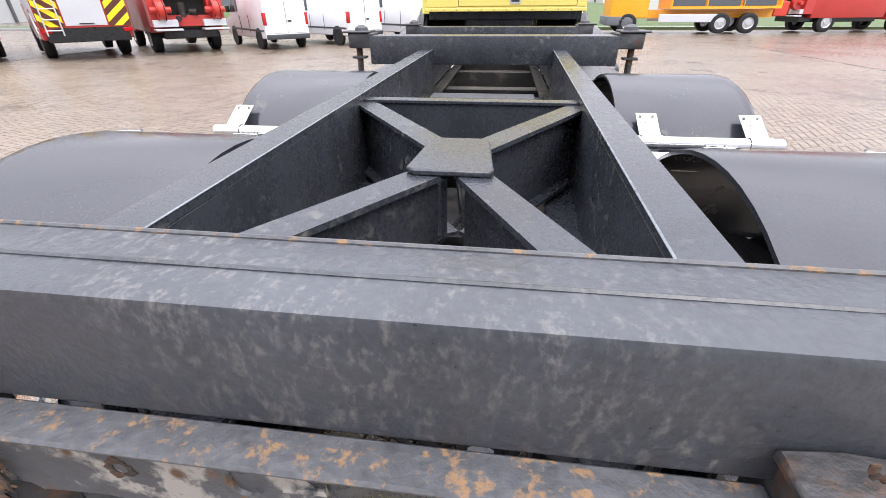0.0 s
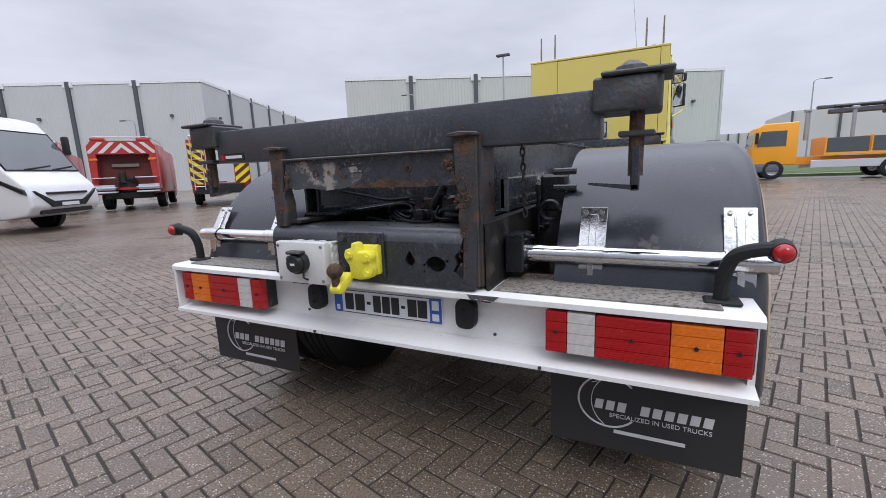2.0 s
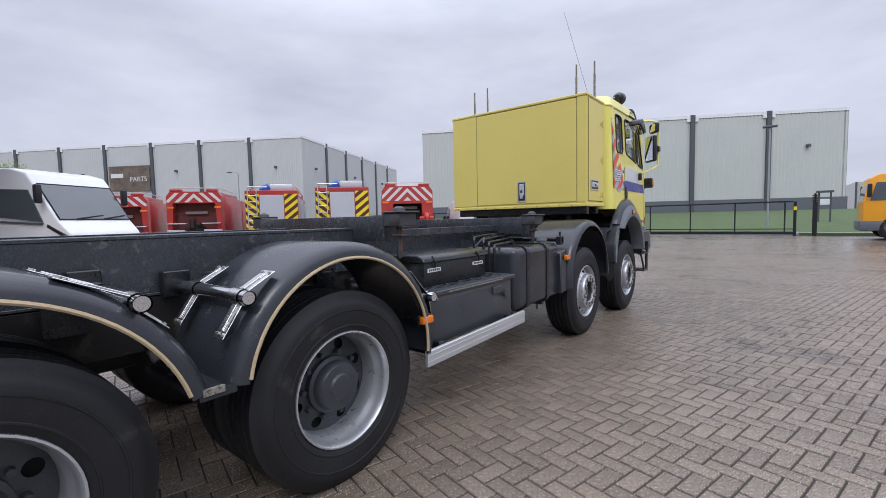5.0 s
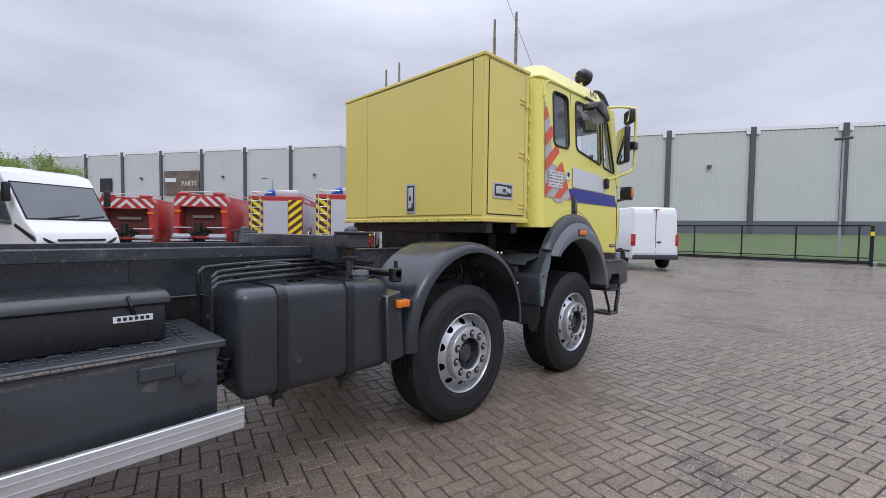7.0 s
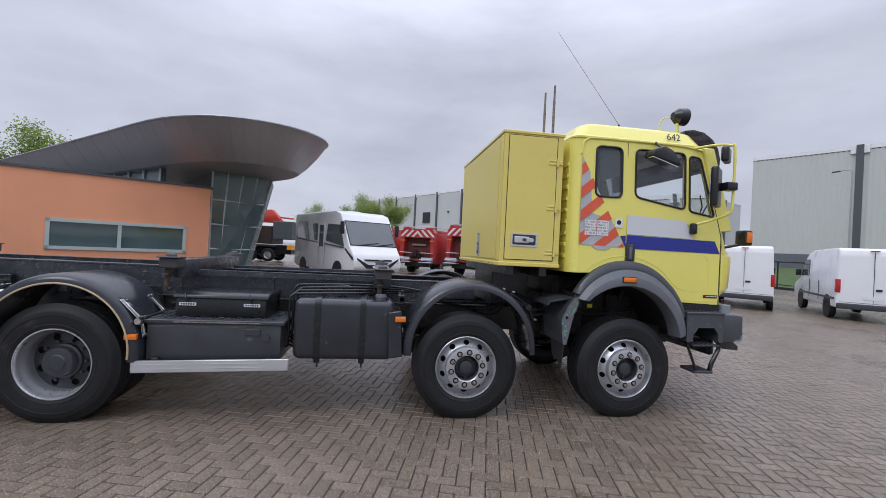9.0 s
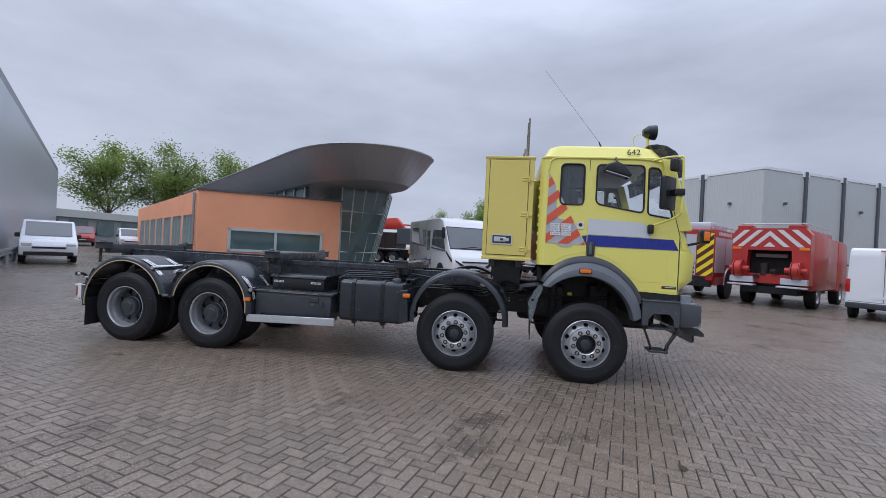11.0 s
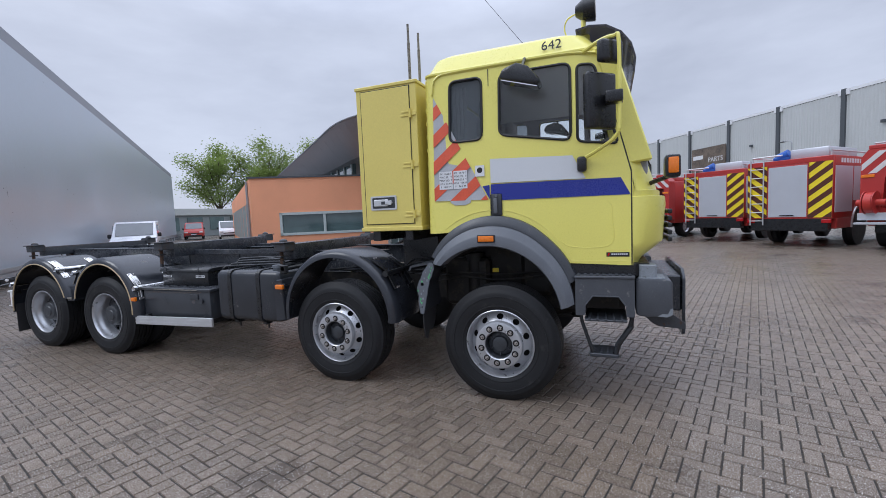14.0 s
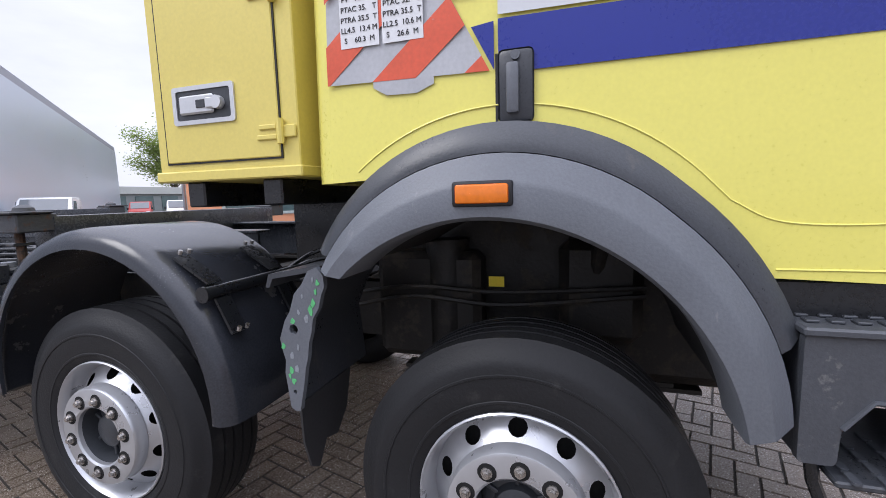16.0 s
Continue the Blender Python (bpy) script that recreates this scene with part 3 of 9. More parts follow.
def fender(yc, zc, r, x0, x1, a0, a1, sign, material, trim=None, lip=0.05, name="fender"):
    """A bent mudguard over a wheel, with a rolled outer edge. Angles in degrees from the front, over the top."""
    n = 30
    prof = [(x0, 0.0), (x0 + 0.02, 0.004), (x1 - 0.09, 0.006), (x1 - 0.045, 0.0), (x1 - 0.015, -0.018), (x1, -0.045), (x1 + 0.002, -lip - 0.02)]
    back = [(x1 - 0.012, -lip - 0.02), (x1 - 0.013, -0.045), (x1 - 0.03, -0.026), (x1 - 0.06, -0.012), (x0 + 0.02, -0.010), (x0, -0.012)]
    bm = bmesh.new()
    rings = []
    for k in range(n + 1):
        a = radians(a0 + (a1 - a0) * k / n)
        rings.append([bm.verts.new((sign * px, yc + (r + pr) * math.cos(a), zc + (r + pr) * math.sin(a))) for px, pr in prof + back])
    for q, w in zip(rings, rings[1:]):
        for k in range(len(q)):
            bm.faces.new((q[k], q[(k + 1) % len(q)], w[(k + 1) % len(q)], w[k]))
    bm.faces.new(rings[0])
    bm.faces.new(rings[-1][::-1])
    bmesh.ops.recalc_face_normals(bm, faces=bm.faces)
    f = part(name, bm, material, truck, "black plastic mudguard with rolled edge")
    if trim:
        pts = [(sign * (x1 + 0.002), yc + (r - lip - 0.022) * math.cos(radians(a)), zc + (r - lip - 0.022) * math.sin(radians(a)))
               for a in np.linspace(a0 + 2, a1 - 2, 40)]
        part("edge_trim", bm_tube(pts, 0.0085, 6), trim, f, "tan rubber edge strip")
    return f


for sgn in (1, -1):
    for ya in AXLES[:2]:
        if ya < 2:
            fender(1.035, 0.53, 0.69, 0.60, 1.205, 15, 186, sgn, M_FENDER, M_TRIMTAN)
        else:
            fender(2.39, 0.60, 0.624, 0.60, 1.205, -8, 171, sgn, M_FENDER, M_TRIMTAN)
    fender(5.835, 0.66, 0.632, 0.66, 1.185, -4, 186, sgn, M_FENDER)
    # inner lining so that the wheel arch reads dark
    part("valley_plate", bm_prism([(1.66, 0.70), (1.80, 0.70), (1.80, 0.67), (1.66, 0.67)], 0.62 * sgn, 1.19 * sgn), M_FENDER, truck)
    part("valley_bracket", bm_box(min(1.185 * sgn, 1.20 * sgn), max(1.185 * sgn, 1.20 * sgn), 1.67, 1.75, 0.690, 0.715), M_GALV, truck)


# chassis rails: channel beams
def channel(x, inward, y0, y1, z0, z1, flange, t=0.012):
    s = inward
    prof = [(x, z0), (x + s * flange, z0), (x + s * flange, z0 + t), (x + s * t, z0 + t), (x + s * t, z1 - t), (x + s * flange, z1 - t), (x + s * flange, z1), (x, z1)]
    return bm_prism(prof, y0, y1, "y")


for sgn in (1, -1):
    part("chassis_rail", channel(0.43 * sgn, -sgn, 0.22, 8.2, 0.72, 0.98, 0.08), M_DARKGREASE, truck, "dark steel chassis side rail")
    o0, o1 = (0.382, 0.474) if sgn > 0 else (-0.443, -0.447)

    def rail_strip(a, b, z0, z1):
        """A lengthwise strip of the rail between two distances inwards from its outer edge."""
        return bm_prism([(o0 - sgn * a, 0.345), (o0 - sgn * b, 0.345), (o1 - sgn * b, 3.03), (o1 - sgn * a, 3.03)], z0, z1, "z", 0.002)
    up = part("upper_rail", rail_strip(0.0, 0.078, 1.268, 1.285), M_CHASSIS, truck, "grey painted steel subframe rail, scuffed top")
    part("rail_web", rail_strip(0.066, 0.076, 1.0, 1.268), M_CHASSIS, up)
    part("rail_web", rail_strip(0.004, 0.014, 1.0, 1.268), M_CHASSIS, up)
    part("rail_flange", rail_strip(0.0, 0.165, 0.986, 1.0), M_CHASSIS, up)
    part("worn_rail_edge", rail_strip(0.0755, 0.0795, 1.2835, 1.2865), M_SCUFF, truck, "bare scuffed edge of the rail")
    for ym in (0.62, 1.28):
        rp = part("riveted_plate", bm_box(min(0.20 * sgn, 0.35 * sgn), max(0.20 * sgn, 0.35 * sgn), ym, ym + 0.26, 0.90, 0.915, 0.003), M_DARKGREASE, truck, "greasy riveted gusset plate")
        spread("rivet", bm_cyl((0, 0, 0), (0, 0, 0.010), 0.010, 8, 0.006), M_CHASSIS, rp, [((0.225 + 0.05 * i) * sgn, ym + 0.04 + 0.06 * j, 0.915) for i in range(3) for j in range(4)])
    fore = part("upper_rail", bm_box(min(0.355 * sgn, 0.455 * sgn), max(0.355 * sgn, 0.455 * sgn), 3.17, 6.0, 1.215, 1.23, 0.003), M_CHASSIS, truck, "dark steel subframe rail")
    part("rail_web", bm_box(min(0.435 * sgn, 0.45 * sgn), max(0.435 * sgn, 0.45 * sgn), 3.03, 6.0, 0.99, 1.215), M_CHASSIS, fore)
    part("rail_gusset", bm_box(min(0.452 * sgn, 0.462 * sgn), max(0.452 * sgn, 0.462 * sgn), 2.65, 3.9, 1.02, 1.215, 0.004), M_CHASSIS, truck)
    for ym in (0.75, 1.35, 2.0, 2.7, 3.8, 4.6):
        part("rail_bolt_plate", join(bm_box(min(0.452 * sgn, 0.464 * sgn), max(0.452 * sgn, 0.464 * sgn), ym, ym + 0.16, 0.86, 1.08, 0.003),
                                     *[bm_cyl((0.464 * sgn, ym + 0.03 + 0.1 * (q % 2), 0.89 + 0.06 * (q // 2)), (0.478 * sgn, ym + 0.03 + 0.1 * (q % 2), 0.89 + 0.06 * (q // 2)), 0.012, 6) for q in range(6)]), M_BLACK, truck)

part("cross_member", join(bm_box(-0.370, 0.345, 1.475, 1.520, 1.250, 1.262, 0.002), bm_box(-0.370, 0.345, 1.482, 1.492, 1.01, 1.250), bm_box(-0.365, 0.340, 1.475, 1.56, 1.0, 1.012)), M_CHASSIS, truck)
for ym in (1.78, 2.42):
    part("cross_member", join(bm_box(-0.30, 0.27, ym, ym + 0.13, 1.085, 1.10, 0.004), bm_box(-0.29, 0.26, ym + 0.05, ym + 0.065, 0.90, 1.085)), M_CHASSIS_RUST, truck, "brown stained cross member")
for ym in (0.9, 2.0, 3.6, 4.6, 5.6, 6.6, 7.6):
    part("cross_member", bm_box(-0.42, 0.42, ym, ym + 0.12, 0.74, 0.95, 0.006), M_DARKGREASE, truck)

# diagonal bracing with its square plate
bx, by = 0.007, 0.89
part("brace_plate", bm_prism([(bx - 0.070, by - 0.115), (bx + 0.078, by - 0.115), (bx + 0.084, by - 0.10), (bx + 0.070, by + 0.085), (bx + 0.064, by + 0.115),
                              (bx - 0.064, by + 0.115), (bx - 0.070, by + 0.09), (bx - 0.088, by - 0.10)], 1.255, 1.268, "z", 0.003), M_CHASSIS, truck, "square plate welded over the braces")
for ex, ey in ((-0.345, 0.338), (0.285, 0.338), (-0.365, 1.47), (0.345, 1.47)):
    sx, sy = bx + math.copysign(0.035, ex), by + math.copysign(0.075, ey - by)
    d = Vector((ex - sx, ey - sy, 0)).normalized()
    q = Vector((-d.y, d.x, 0))

    def slab(h0, h1, hw):
        p = [Vector((sx, sy, 0)) + q * hw, Vector((ex, ey, 0)) + q * hw, Vector((ex, ey, 0)) - q * hw, Vector((sx, sy, 0)) - q * hw]
        return bm_prism([(v.x, v.y) for v in p], h0, h1, "z")
    brace = part("diagonal_brace", slab(1.243, 1.2545, 0.034), M_CHASSIS, truck, "steel diagonal brace with chipped paint")
    part("brace_web", slab(1.03, 1.243, 0.008), M_CHASSIS, brace)
    part("brace_flange", slab(1.02, 1.03, 0.04), M_CHASSIS, brace)

# gearbox, pipes and dirt between the rails
part("gearbox", join(bm_box(-0.22, 0.22, 0.7, 1.2, 0.55, 0.86, 0.05, 2), bm_cyl((0, 1.2, 0.68), (0, 2.2, 0.66), 0.07, 14), bm_cyl((0, 2.6, 0.66), (0, 6.5, 0.74), 0.055, 12),
                     bm_box(-0.32, 0.32, 1.35, 1.75, 0.62, 0.82, 0.04, 2), bm_box(-0.25, 0.25, 6.6, 8.3, 0.6, 1.15, 0.06, 2)), M_DARKGREASE, truck, "greasy driveline under the chassis")
rnd = random.Random(4)
for k in range(9):
    x0 = rnd.uniform(-0.3, 0.3)
    part("air_line", bm_tube(curve([(x0, 0.5, 0.95 + rnd.uniform(-0.05, 0.05)), (x0 + rnd.uniform(-0.15, 0.15), 0.9, 0.88), (rnd.uniform(-0.3, 0.3), 1.5, 0.92), (rnd.uniform(-0.35, 0.35), 2.6, 0.96)]), 0.009, 6), M_BLACK, truck)
chamber = part("brake_chamber", join(bm_cyl((0.225, 0.42, 0.955), (0.222, 0.44, 1.035), 0.052, 18), bm_cyl((0.222, 0.44, 1.035), (0.220, 0.445, 1.05), 0.045, 18, 0.03)), M_DARKGREASE, truck, "round greasy brake chamber")
part("clamp_band", bm_cyl((0.2235, 0.429, 0.990), (0.2230, 0.433, 1.003), 0.058, 18), M_CHASSIS_RUST, chamber)
valve = part("relay_valve", join(bm_box(0.060, 0.135, 0.39, 0.46, 0.962, 1.005, 0.012, 2), bm_cyl((0.098, 0.385, 0.985), (0.098, 0.36, 0.985), 0.022, 12), bm_cyl((0.07, 0.43, 1.0), (0.045, 0.45, 1.075), 0.014, 10), bm_cyl((0.12, 0.43, 1.0), (0.165, 0.46, 1.09), 0.017, 10), bm_cyl((0.135, 0.42, 0.985), (0.17, 0.42, 0.99), 0.016, 10)), M_DARKGREASE, truck, "greasy relay valve with pipe stubs")
spread("pipe_union", bm_cyl((0, 0, -0.008), (0, 0, 0.008), 0.021, 6), M_CHASSIS_RUST, valve, [(0.052, 0.445, 1.05), (0.155, 0.453, 1.065), (0.098, 0.37, 1.0)])
for k in range(3):
    part("coiled_hose", bm_tube([((0.0 + 0.01 * k) + (0.052 + 0.006 * k) * math.cos(a), 0.40 + 0.012 * k + 0.015 * math.sin(2 * a), 0.995 + 0.034 * math.sin(a) + 0.006 * k) for a in np.linspace(0, 6.0 - 0.5 * k, 22)], 0.0055, 6), M_RUBBER, truck, "looped rubber air hose")
for pts in ([(-0.24, 0.34, 1.085), (-0.14, 0.38, 1.062), (-0.06, 0.40, 1.045), (0.03, 0.42, 1.05)], [(0.17, 0.40, 1.02), (0.17, 0.37, 0.98), (0.24, 0.36, 0.975), (0.26, 0.40, 0.99)], [(0.13, 0.38, 1.03), (0.16, 0.36, 0.97), (0.10, 0.34, 0.966), (0.02, 0.36, 0.97)]):
    part("air_line", bm_tube(curve(pts), 0.006, 6), M_RUBBER, truck)
rg = random.Random(8)
for k in range(7):
    x_, y_ = 0.02 + 0.04 * k + rg.uniform(-0.03, 0.03), 0.52 + rg.uniform(-0.03, 0.12)
    a_ = rg.uniform(-0.9, 0.9)
    part("bent_bracket", bm_prism([(x_ + u * math.cos(a_) - w * math.sin(a_), y_ + u * math.sin(a_) + w * math.cos(a_)) for u, w in ((-0.014, -0.07), (0.016, -0.055), (0.012, 0.06), (-0.018, 0.05))], 0.93 + rg.uniform(0, 0.05), 1.0 + rg.uniform(0, 0.05), "z", 0.004), (M_RUST, M_DARKGREASE, M_CHASSIS_RUST)[k % 3], truck, "greasy rusted bracket")
part("rusted_sheet", bm_prism([(0.12, 0.50), (0.27, 0.48), (0.27, 0.98), (0.20, 1.02), (0.12, 0.90)], 0.885, 0.895, "z"), M_RUST, truck, "rusted sheet below the braces")

# ---- container bolsters and twist locks ----
def twistlock(x, y, z, sign, handle=True):
    """A corner lock: a thick casting with a cone on top and a locking lever below."""
    t = part("twist_lock", join(bm_prism([(x - sign * 0.02, y - 0.075), (x + sign * 0.135, y - 0.075), (x + sign * 0.15, y - 0.055), (x + sign * 0.15, y + 0.085), (x - sign * 0.02, y + 0.085)][::sign], z - 0.09, z, "z", 0.006),
                                bm_box(min(x + sign * 0.0, x + sign * 0.175), max(x + sign * 0.0, x + sign * 0.175), y - 0.085, y + 0.095, z, z + 0.012, 0.004)), M_CHASSIS_RUST, truck, "rusty container lock casting")
    part("lock_cone", join(bm_cyl((x + sign * 0.07, y, z + 0.012), (x + sign * 0.07, y, z + 0.03), 0.045, 14, 0.04), bm_cyl((x + sign * 0.07, y, z + 0.03), (x + sign * 0.07, y, z + 0.045), 0.04, 14, 0.016)), M_CHASSIS_RUST, t)
    part("lock_shaft", bm_cyl((x + sign * 0.09, y - 0.02, z - 0.26), (x + sign * 0.09, y - 0.02, z - 0.09), 0.020, 10), M_RUST, t)
    part("lock_collar", bm_box(x + sign * 0.09 - 0.045, x + sign * 0.09 + 0.045, y - 0.05, y + 0.01, z - 0.155, z - 0.14, 0.003), M_CHASSIS_RUST, t)
    if handle:
        part("lock_lever", join(bm_box(x + sign * 0.09 - 0.012, x + sign * 0.09 + 0.012, y - 0.045, y - 0.01, z - 0.30, z - 0.18, 0.004),
                                bm_prism([(x + sign * 0.09 + 0.01, z - 0.30), (x + sign * 0.09 + 0.01, z - 0.285), (x - sign * 0.03, z - 0.275), (x - sign * 0.03, z - 0.282)], y - 0.045, y - 0.01, "y")), M_CHASSIS, t)
    return t


part("rear_bolster", join(bm_box(-0.80, 0.755, 0.23, 0.338, 1.218, 1.350, 0.007, 2), bm_tube([(-0.795, 0.283, 1.3495), (-0.2, 0.282, 1.3505), (0.4, 0.283, 1.3495), (0.75, 0.283, 1.3495)], 0.003, 6)),
     M_WORN, truck, "dark grey steel cross beam, paint worn and scratched")
twistlock(0.755, 0.285, 1.375, 1)
twistlock(-0.80, 0.285, 1.375, -1)
part("bolster_edge_rust", bm_box(-0.79, 0.745, 0.335, 0.3405, 1.330, 1.352, 0.002), M_EDGERUST, truck)
for yb, zb, half in ((3.085, 1.365, 0.785), (4.985, 1.335, 0.80)):
    part("bolster", bm_box(-half, half, yb - 0.08, yb + 0.09, zb - 0.17, zb, 0.006, 2), M_CHASSIS, truck, "dark grey steel cross beam")
    twistlock(half, yb, zb + 0.015, 1)
    twistlock(-half, yb, zb + 0.015, -1)
for sgn in (1, -1):
    part("container_guide", bm_box(min(0.5 * sgn, 0.52 * sgn), max(0.5 * sgn, 0.52 * sgn), 3.2, 4.90, 1.20, 1.262, 0.003), M_CHASSIS, truck)

# rear frame: two posts, upper plate, lower cross member
def clod(c, size, rg):
    """An uneven flake of rust: the hull of random points."""
    bm = bmesh.new()
    for _ in range(22):
        d = Vector((rg.gauss(0, 1), rg.gauss(0, 1), rg.gauss(0, 1))).normalized() * rg.uniform(0.75, 1.0)
        bm.verts.new((c[0] + d.x * size[0], c[1] + d.y * size[1], c[2] + d.z * size[2]))
    r = bmesh.ops.convex_hull(bm, input=bm.verts)
    bmesh.ops.delete(bm, geom=list(set(e for e in r["geom_interior"] if isinstance(e, bmesh.types.BMVert))), context="VERTS")
    return bm


def flakes(parent, spots, rg):
    """Crusts of flaking rust: each spot is (x, z, spread, count), every flake a thin uneven chip."""
    for cx, cz, r, n in spots:
        for _ in range(n):
            u, w = rg.gauss(0, r * 0.55), rg.gauss(0, r * 0.9)
            part("rust_flake", clod((cx + u, 0.2045 - rg.uniform(0, 0.002), cz + w), (rg.uniform(0.003, 0.009), rg.uniform(0.0012, 0.003), rg.uniform(0.003, 0.010)), rg), M_RUST, parent)


for x0, x1 in ((0.322, 0.402), (-0.470, -0.400)):
    right_side = x0 > 0
    post = part("rear_post", join(bm_prism([(x0, 1.255), (x0 + 0.002, 1.12), (x0 + 0.016, 1.06), (x0 + 0.010, 0.99), (x0 + 0.024, 0.93), (x0 + 0.020, 0.80), (x0 + 0.03, 0.775), (x1, 0.772), (x1, 1.255)] if right_side else
                                            [(x0, 0.955), (x1 - 0.010, 0.955), (x1 - 0.004, 1.04), (x1 - 0.018, 1.10), (x1 - 0.006, 1.16), (x1, 1.255), (x0, 1.255)], 0.205, 0.262, "y", 0.004)), M_POSTRUST, truck, "rusted and flaking rear post")
    part("post_cap", bm_prism([(x0 - 0.012, 1.252), (x0 + 0.02, 1.250), (x1 - 0.02, 1.254), (x1 + 0.008, 1.250), (x1 + 0.008, 1.262), (x0 + 0.03, 1.267), (x0 - 0.012, 1.262)], 0.188, 0.229, "y", 0.003), M_POSTRUST, post, "rust-eaten cap of the post")
    flakes(post, [(0.360, 1.238, 0.022, 16), (0.330, 1.13, 0.012, 8), (0.358, 1.088, 0.026, 34), (0.345, 1.05, 0.016, 14), (0.352, 0.965, 0.016, 14), (0.358, 0.88, 0.02, 14), (0.362, 0.80, 0.018, 14)] if right_side else
           [(-0.440, 1.145, 0.020, 20), (-0.455, 1.10, 0.016, 16), (-0.430, 1.235, 0.02, 12), (-0.44, 1.03, 0.018, 14), (-0.45, 0.98, 0.014, 8)], random.Random(3 if right_side else 5))
ragged = [(-0.400 + 0.722 * k / 24, 1.104 + (0.003 * math.sin(k * 2.3) + 0.003 * math.sin(k * 5.1)) * (1 if k > 8 else 0.3)) for k in range(25)]
upper_plate = part("rear_upper_plate", bm_prism(ragged + [(0.322, 1.212), (-0.400, 1.208)], 0.213, 0.228, "y"), M_CHASSIS, truck, "scuffed steel plate with a rust-eaten lower edge")
rg = random.Random(11)
band_top = []
for k in range(61):
    x_ = 0.262 - 0.35 * k / 60
    body = 0.013 + 0.009 * math.sin(x_ * 21) + (0.012 if 0.205 < x_ < 0.255 else 0)
    band_top.append((x_, 1.106 + max(0.002, body + rg.uniform(-0.006, 0.007))))
part("rust_band", bm_prism([(0.262, 1.101)] + [(x_, 1.099 + rg.uniform(0, 0.004)) for x_ in np.linspace(0.26, -0.087, 30)] + band_top[::-1], 0.2115, 0.213, "y"), M_RUST, truck, "ragged band of brown rust along the torn edge")
part("peeled_patch", bm_prism([(-0.390, 1.120), (-0.36, 1.098), (-0.28, 1.104), (-0.20, 1.094), (-0.10, 1.104), (-0.055, 1.118), (-0.035, 1.145), (-0.06, 1.178), (-0.12, 1.172), (-0.16, 1.196), (-0.25, 1.190), (-0.30, 1.204), (-0.39, 1.195)], 0.2116, 0.2131, "y"), M_PEEL, truck, "patch of peeled pale paint")
part("cast_mark", join(bm_tube([(-0.075, 0.212, 1.185), (-0.035, 0.212, 1.187), (-0.036, 0.212, 1.160), (-0.078, 0.212, 1.158)], 0.004, 5), bm_tube([(-0.115 + 0.016 * math.cos(a), 0.212, 1.165 + 0.024 * math.sin(a)) for a in np.linspace(0.6, 5.6, 12)], 0.004, 5)), M_PEEL, truck)
part("bolster_sticker", bm_box(-0.775, -0.635, 0.2275, 0.2305, 1.226, 1.256), M_INK, truck, "small black sticker with white bar")
part("sticker_bar", bm_box(-0.745, -0.648, 0.2265, 0.2276, 1.235, 1.247), M_PRINT, truck)
part("sticker_mark", bm_box(-0.772, -0.752, 0.2265, 0.2276, 1.230, 1.252), M_RED, truck)
part("rear_plate_ledge", bm_box(-0.395, 0.320, 0.190, 0.232, 1.2085, 1.2165, 0.003), M_EDGERUST, truck)
for xx, zz, rr in ((-0.245, 1.156, 0.008), (0.153, 1.163, 0.007), (0.305, 1.168, 0.009)):
    edge = [(xx + (rr + 0.006 + rg.uniform(-0.003, 0.006)) * math.cos(a), zz + (rr + 0.006 + rg.uniform(-0.004, 0.007)) * math.sin(a)) for a in np.linspace(0, 2 * math.pi, 19)[:-1]]
    ring = part("rusted_hole", bm_fill([edge, circle(xx, zz, rr, 10)], 0.2105, 0.2128, "y"), M_RUST, truck, "rust-stained bolt hole")
    part("hole_bottom", bm_cyl((xx, 0.2117, zz), (xx, 0.2127, zz), rr + 0.001, 10), M_SHADE, ring)
    part("rust_drip", bm_prism([(xx - 0.005, zz - rr), (xx + 0.005, zz - rr), (xx + 0.003, zz - rr - 0.018), (xx - 0.001, zz - rr - 0.030)], 0.2118, 0.2129, "y"), M_RUST, ring)
flakes(upper_plate, [(0.305, 1.166, 0.012, 18), (-0.385, 1.15, 0.012, 14), (-0.39, 1.115, 0.012, 12)], random.Random(21))
# lower channel: drilled top rolled over into the front face, torn open at one end
drop = [(0.150 + 0.020 * math.cos(a) * (1 if math.sin(a) < 0 else 1 - 0.7 * math.sin(a)), 0.852 + 0.020 * math.sin(a) * (1 if math.sin(a) < 0 else 1.6)) for a in np.linspace(0, 2 * math.pi, 15)[:-1]]
low = bm_fill([[(-0.487, 0.765), (0.385, 0.762), (0.372, 0.785), (0.338, 0.797), (0.312, 0.822), (0.326, 0.848), (0.318, 0.872), (0.338, 0.895), (0.345, 0.915), (-0.487, 0.915)], drop,
               [(0.249 + 0.034 * math.cos(a) * (1 + 0.12 * math.cos(2 * a)), 0.843 + 0.027 * math.sin(a)) for a in np.linspace(0, 2 * math.pi, 17)[:-1]],
               circle(0.206, 0.838, 0.005, 8), circle(0.292, 0.856, 0.006, 8), circle(0.205, 0.815, 0.004, 8)], 0.197, 0.209, "y")
part("rear_lower_plate", low, M_CHASSIS, truck, "dark steel plate with round holes and a torn end")
roll = bmesh.new()
rows_ = []
for a in np.linspace(0, 90, 7):
    yy, zz = 0.242 - 0.045 * math.cos(radians(a)), 0.915 + 0.045 * math.sin(radians(a))
    rows_.append([roll.verts.new((x + (0.004 * math.sin(9 * a) if x > 0 else 0), yy, zz)) for x in (-0.487, -0.2, 0.1, 0.345 + 0.0002 * a)])
for q, w in zip(rows_, rows_[1:]):
    for k in range(3):
        roll.faces.new((q[k], q[k + 1], w[k + 1], w[k]))
part("rolled_edge", roll, M_WORN, truck, "worn rolled edge of the channel")
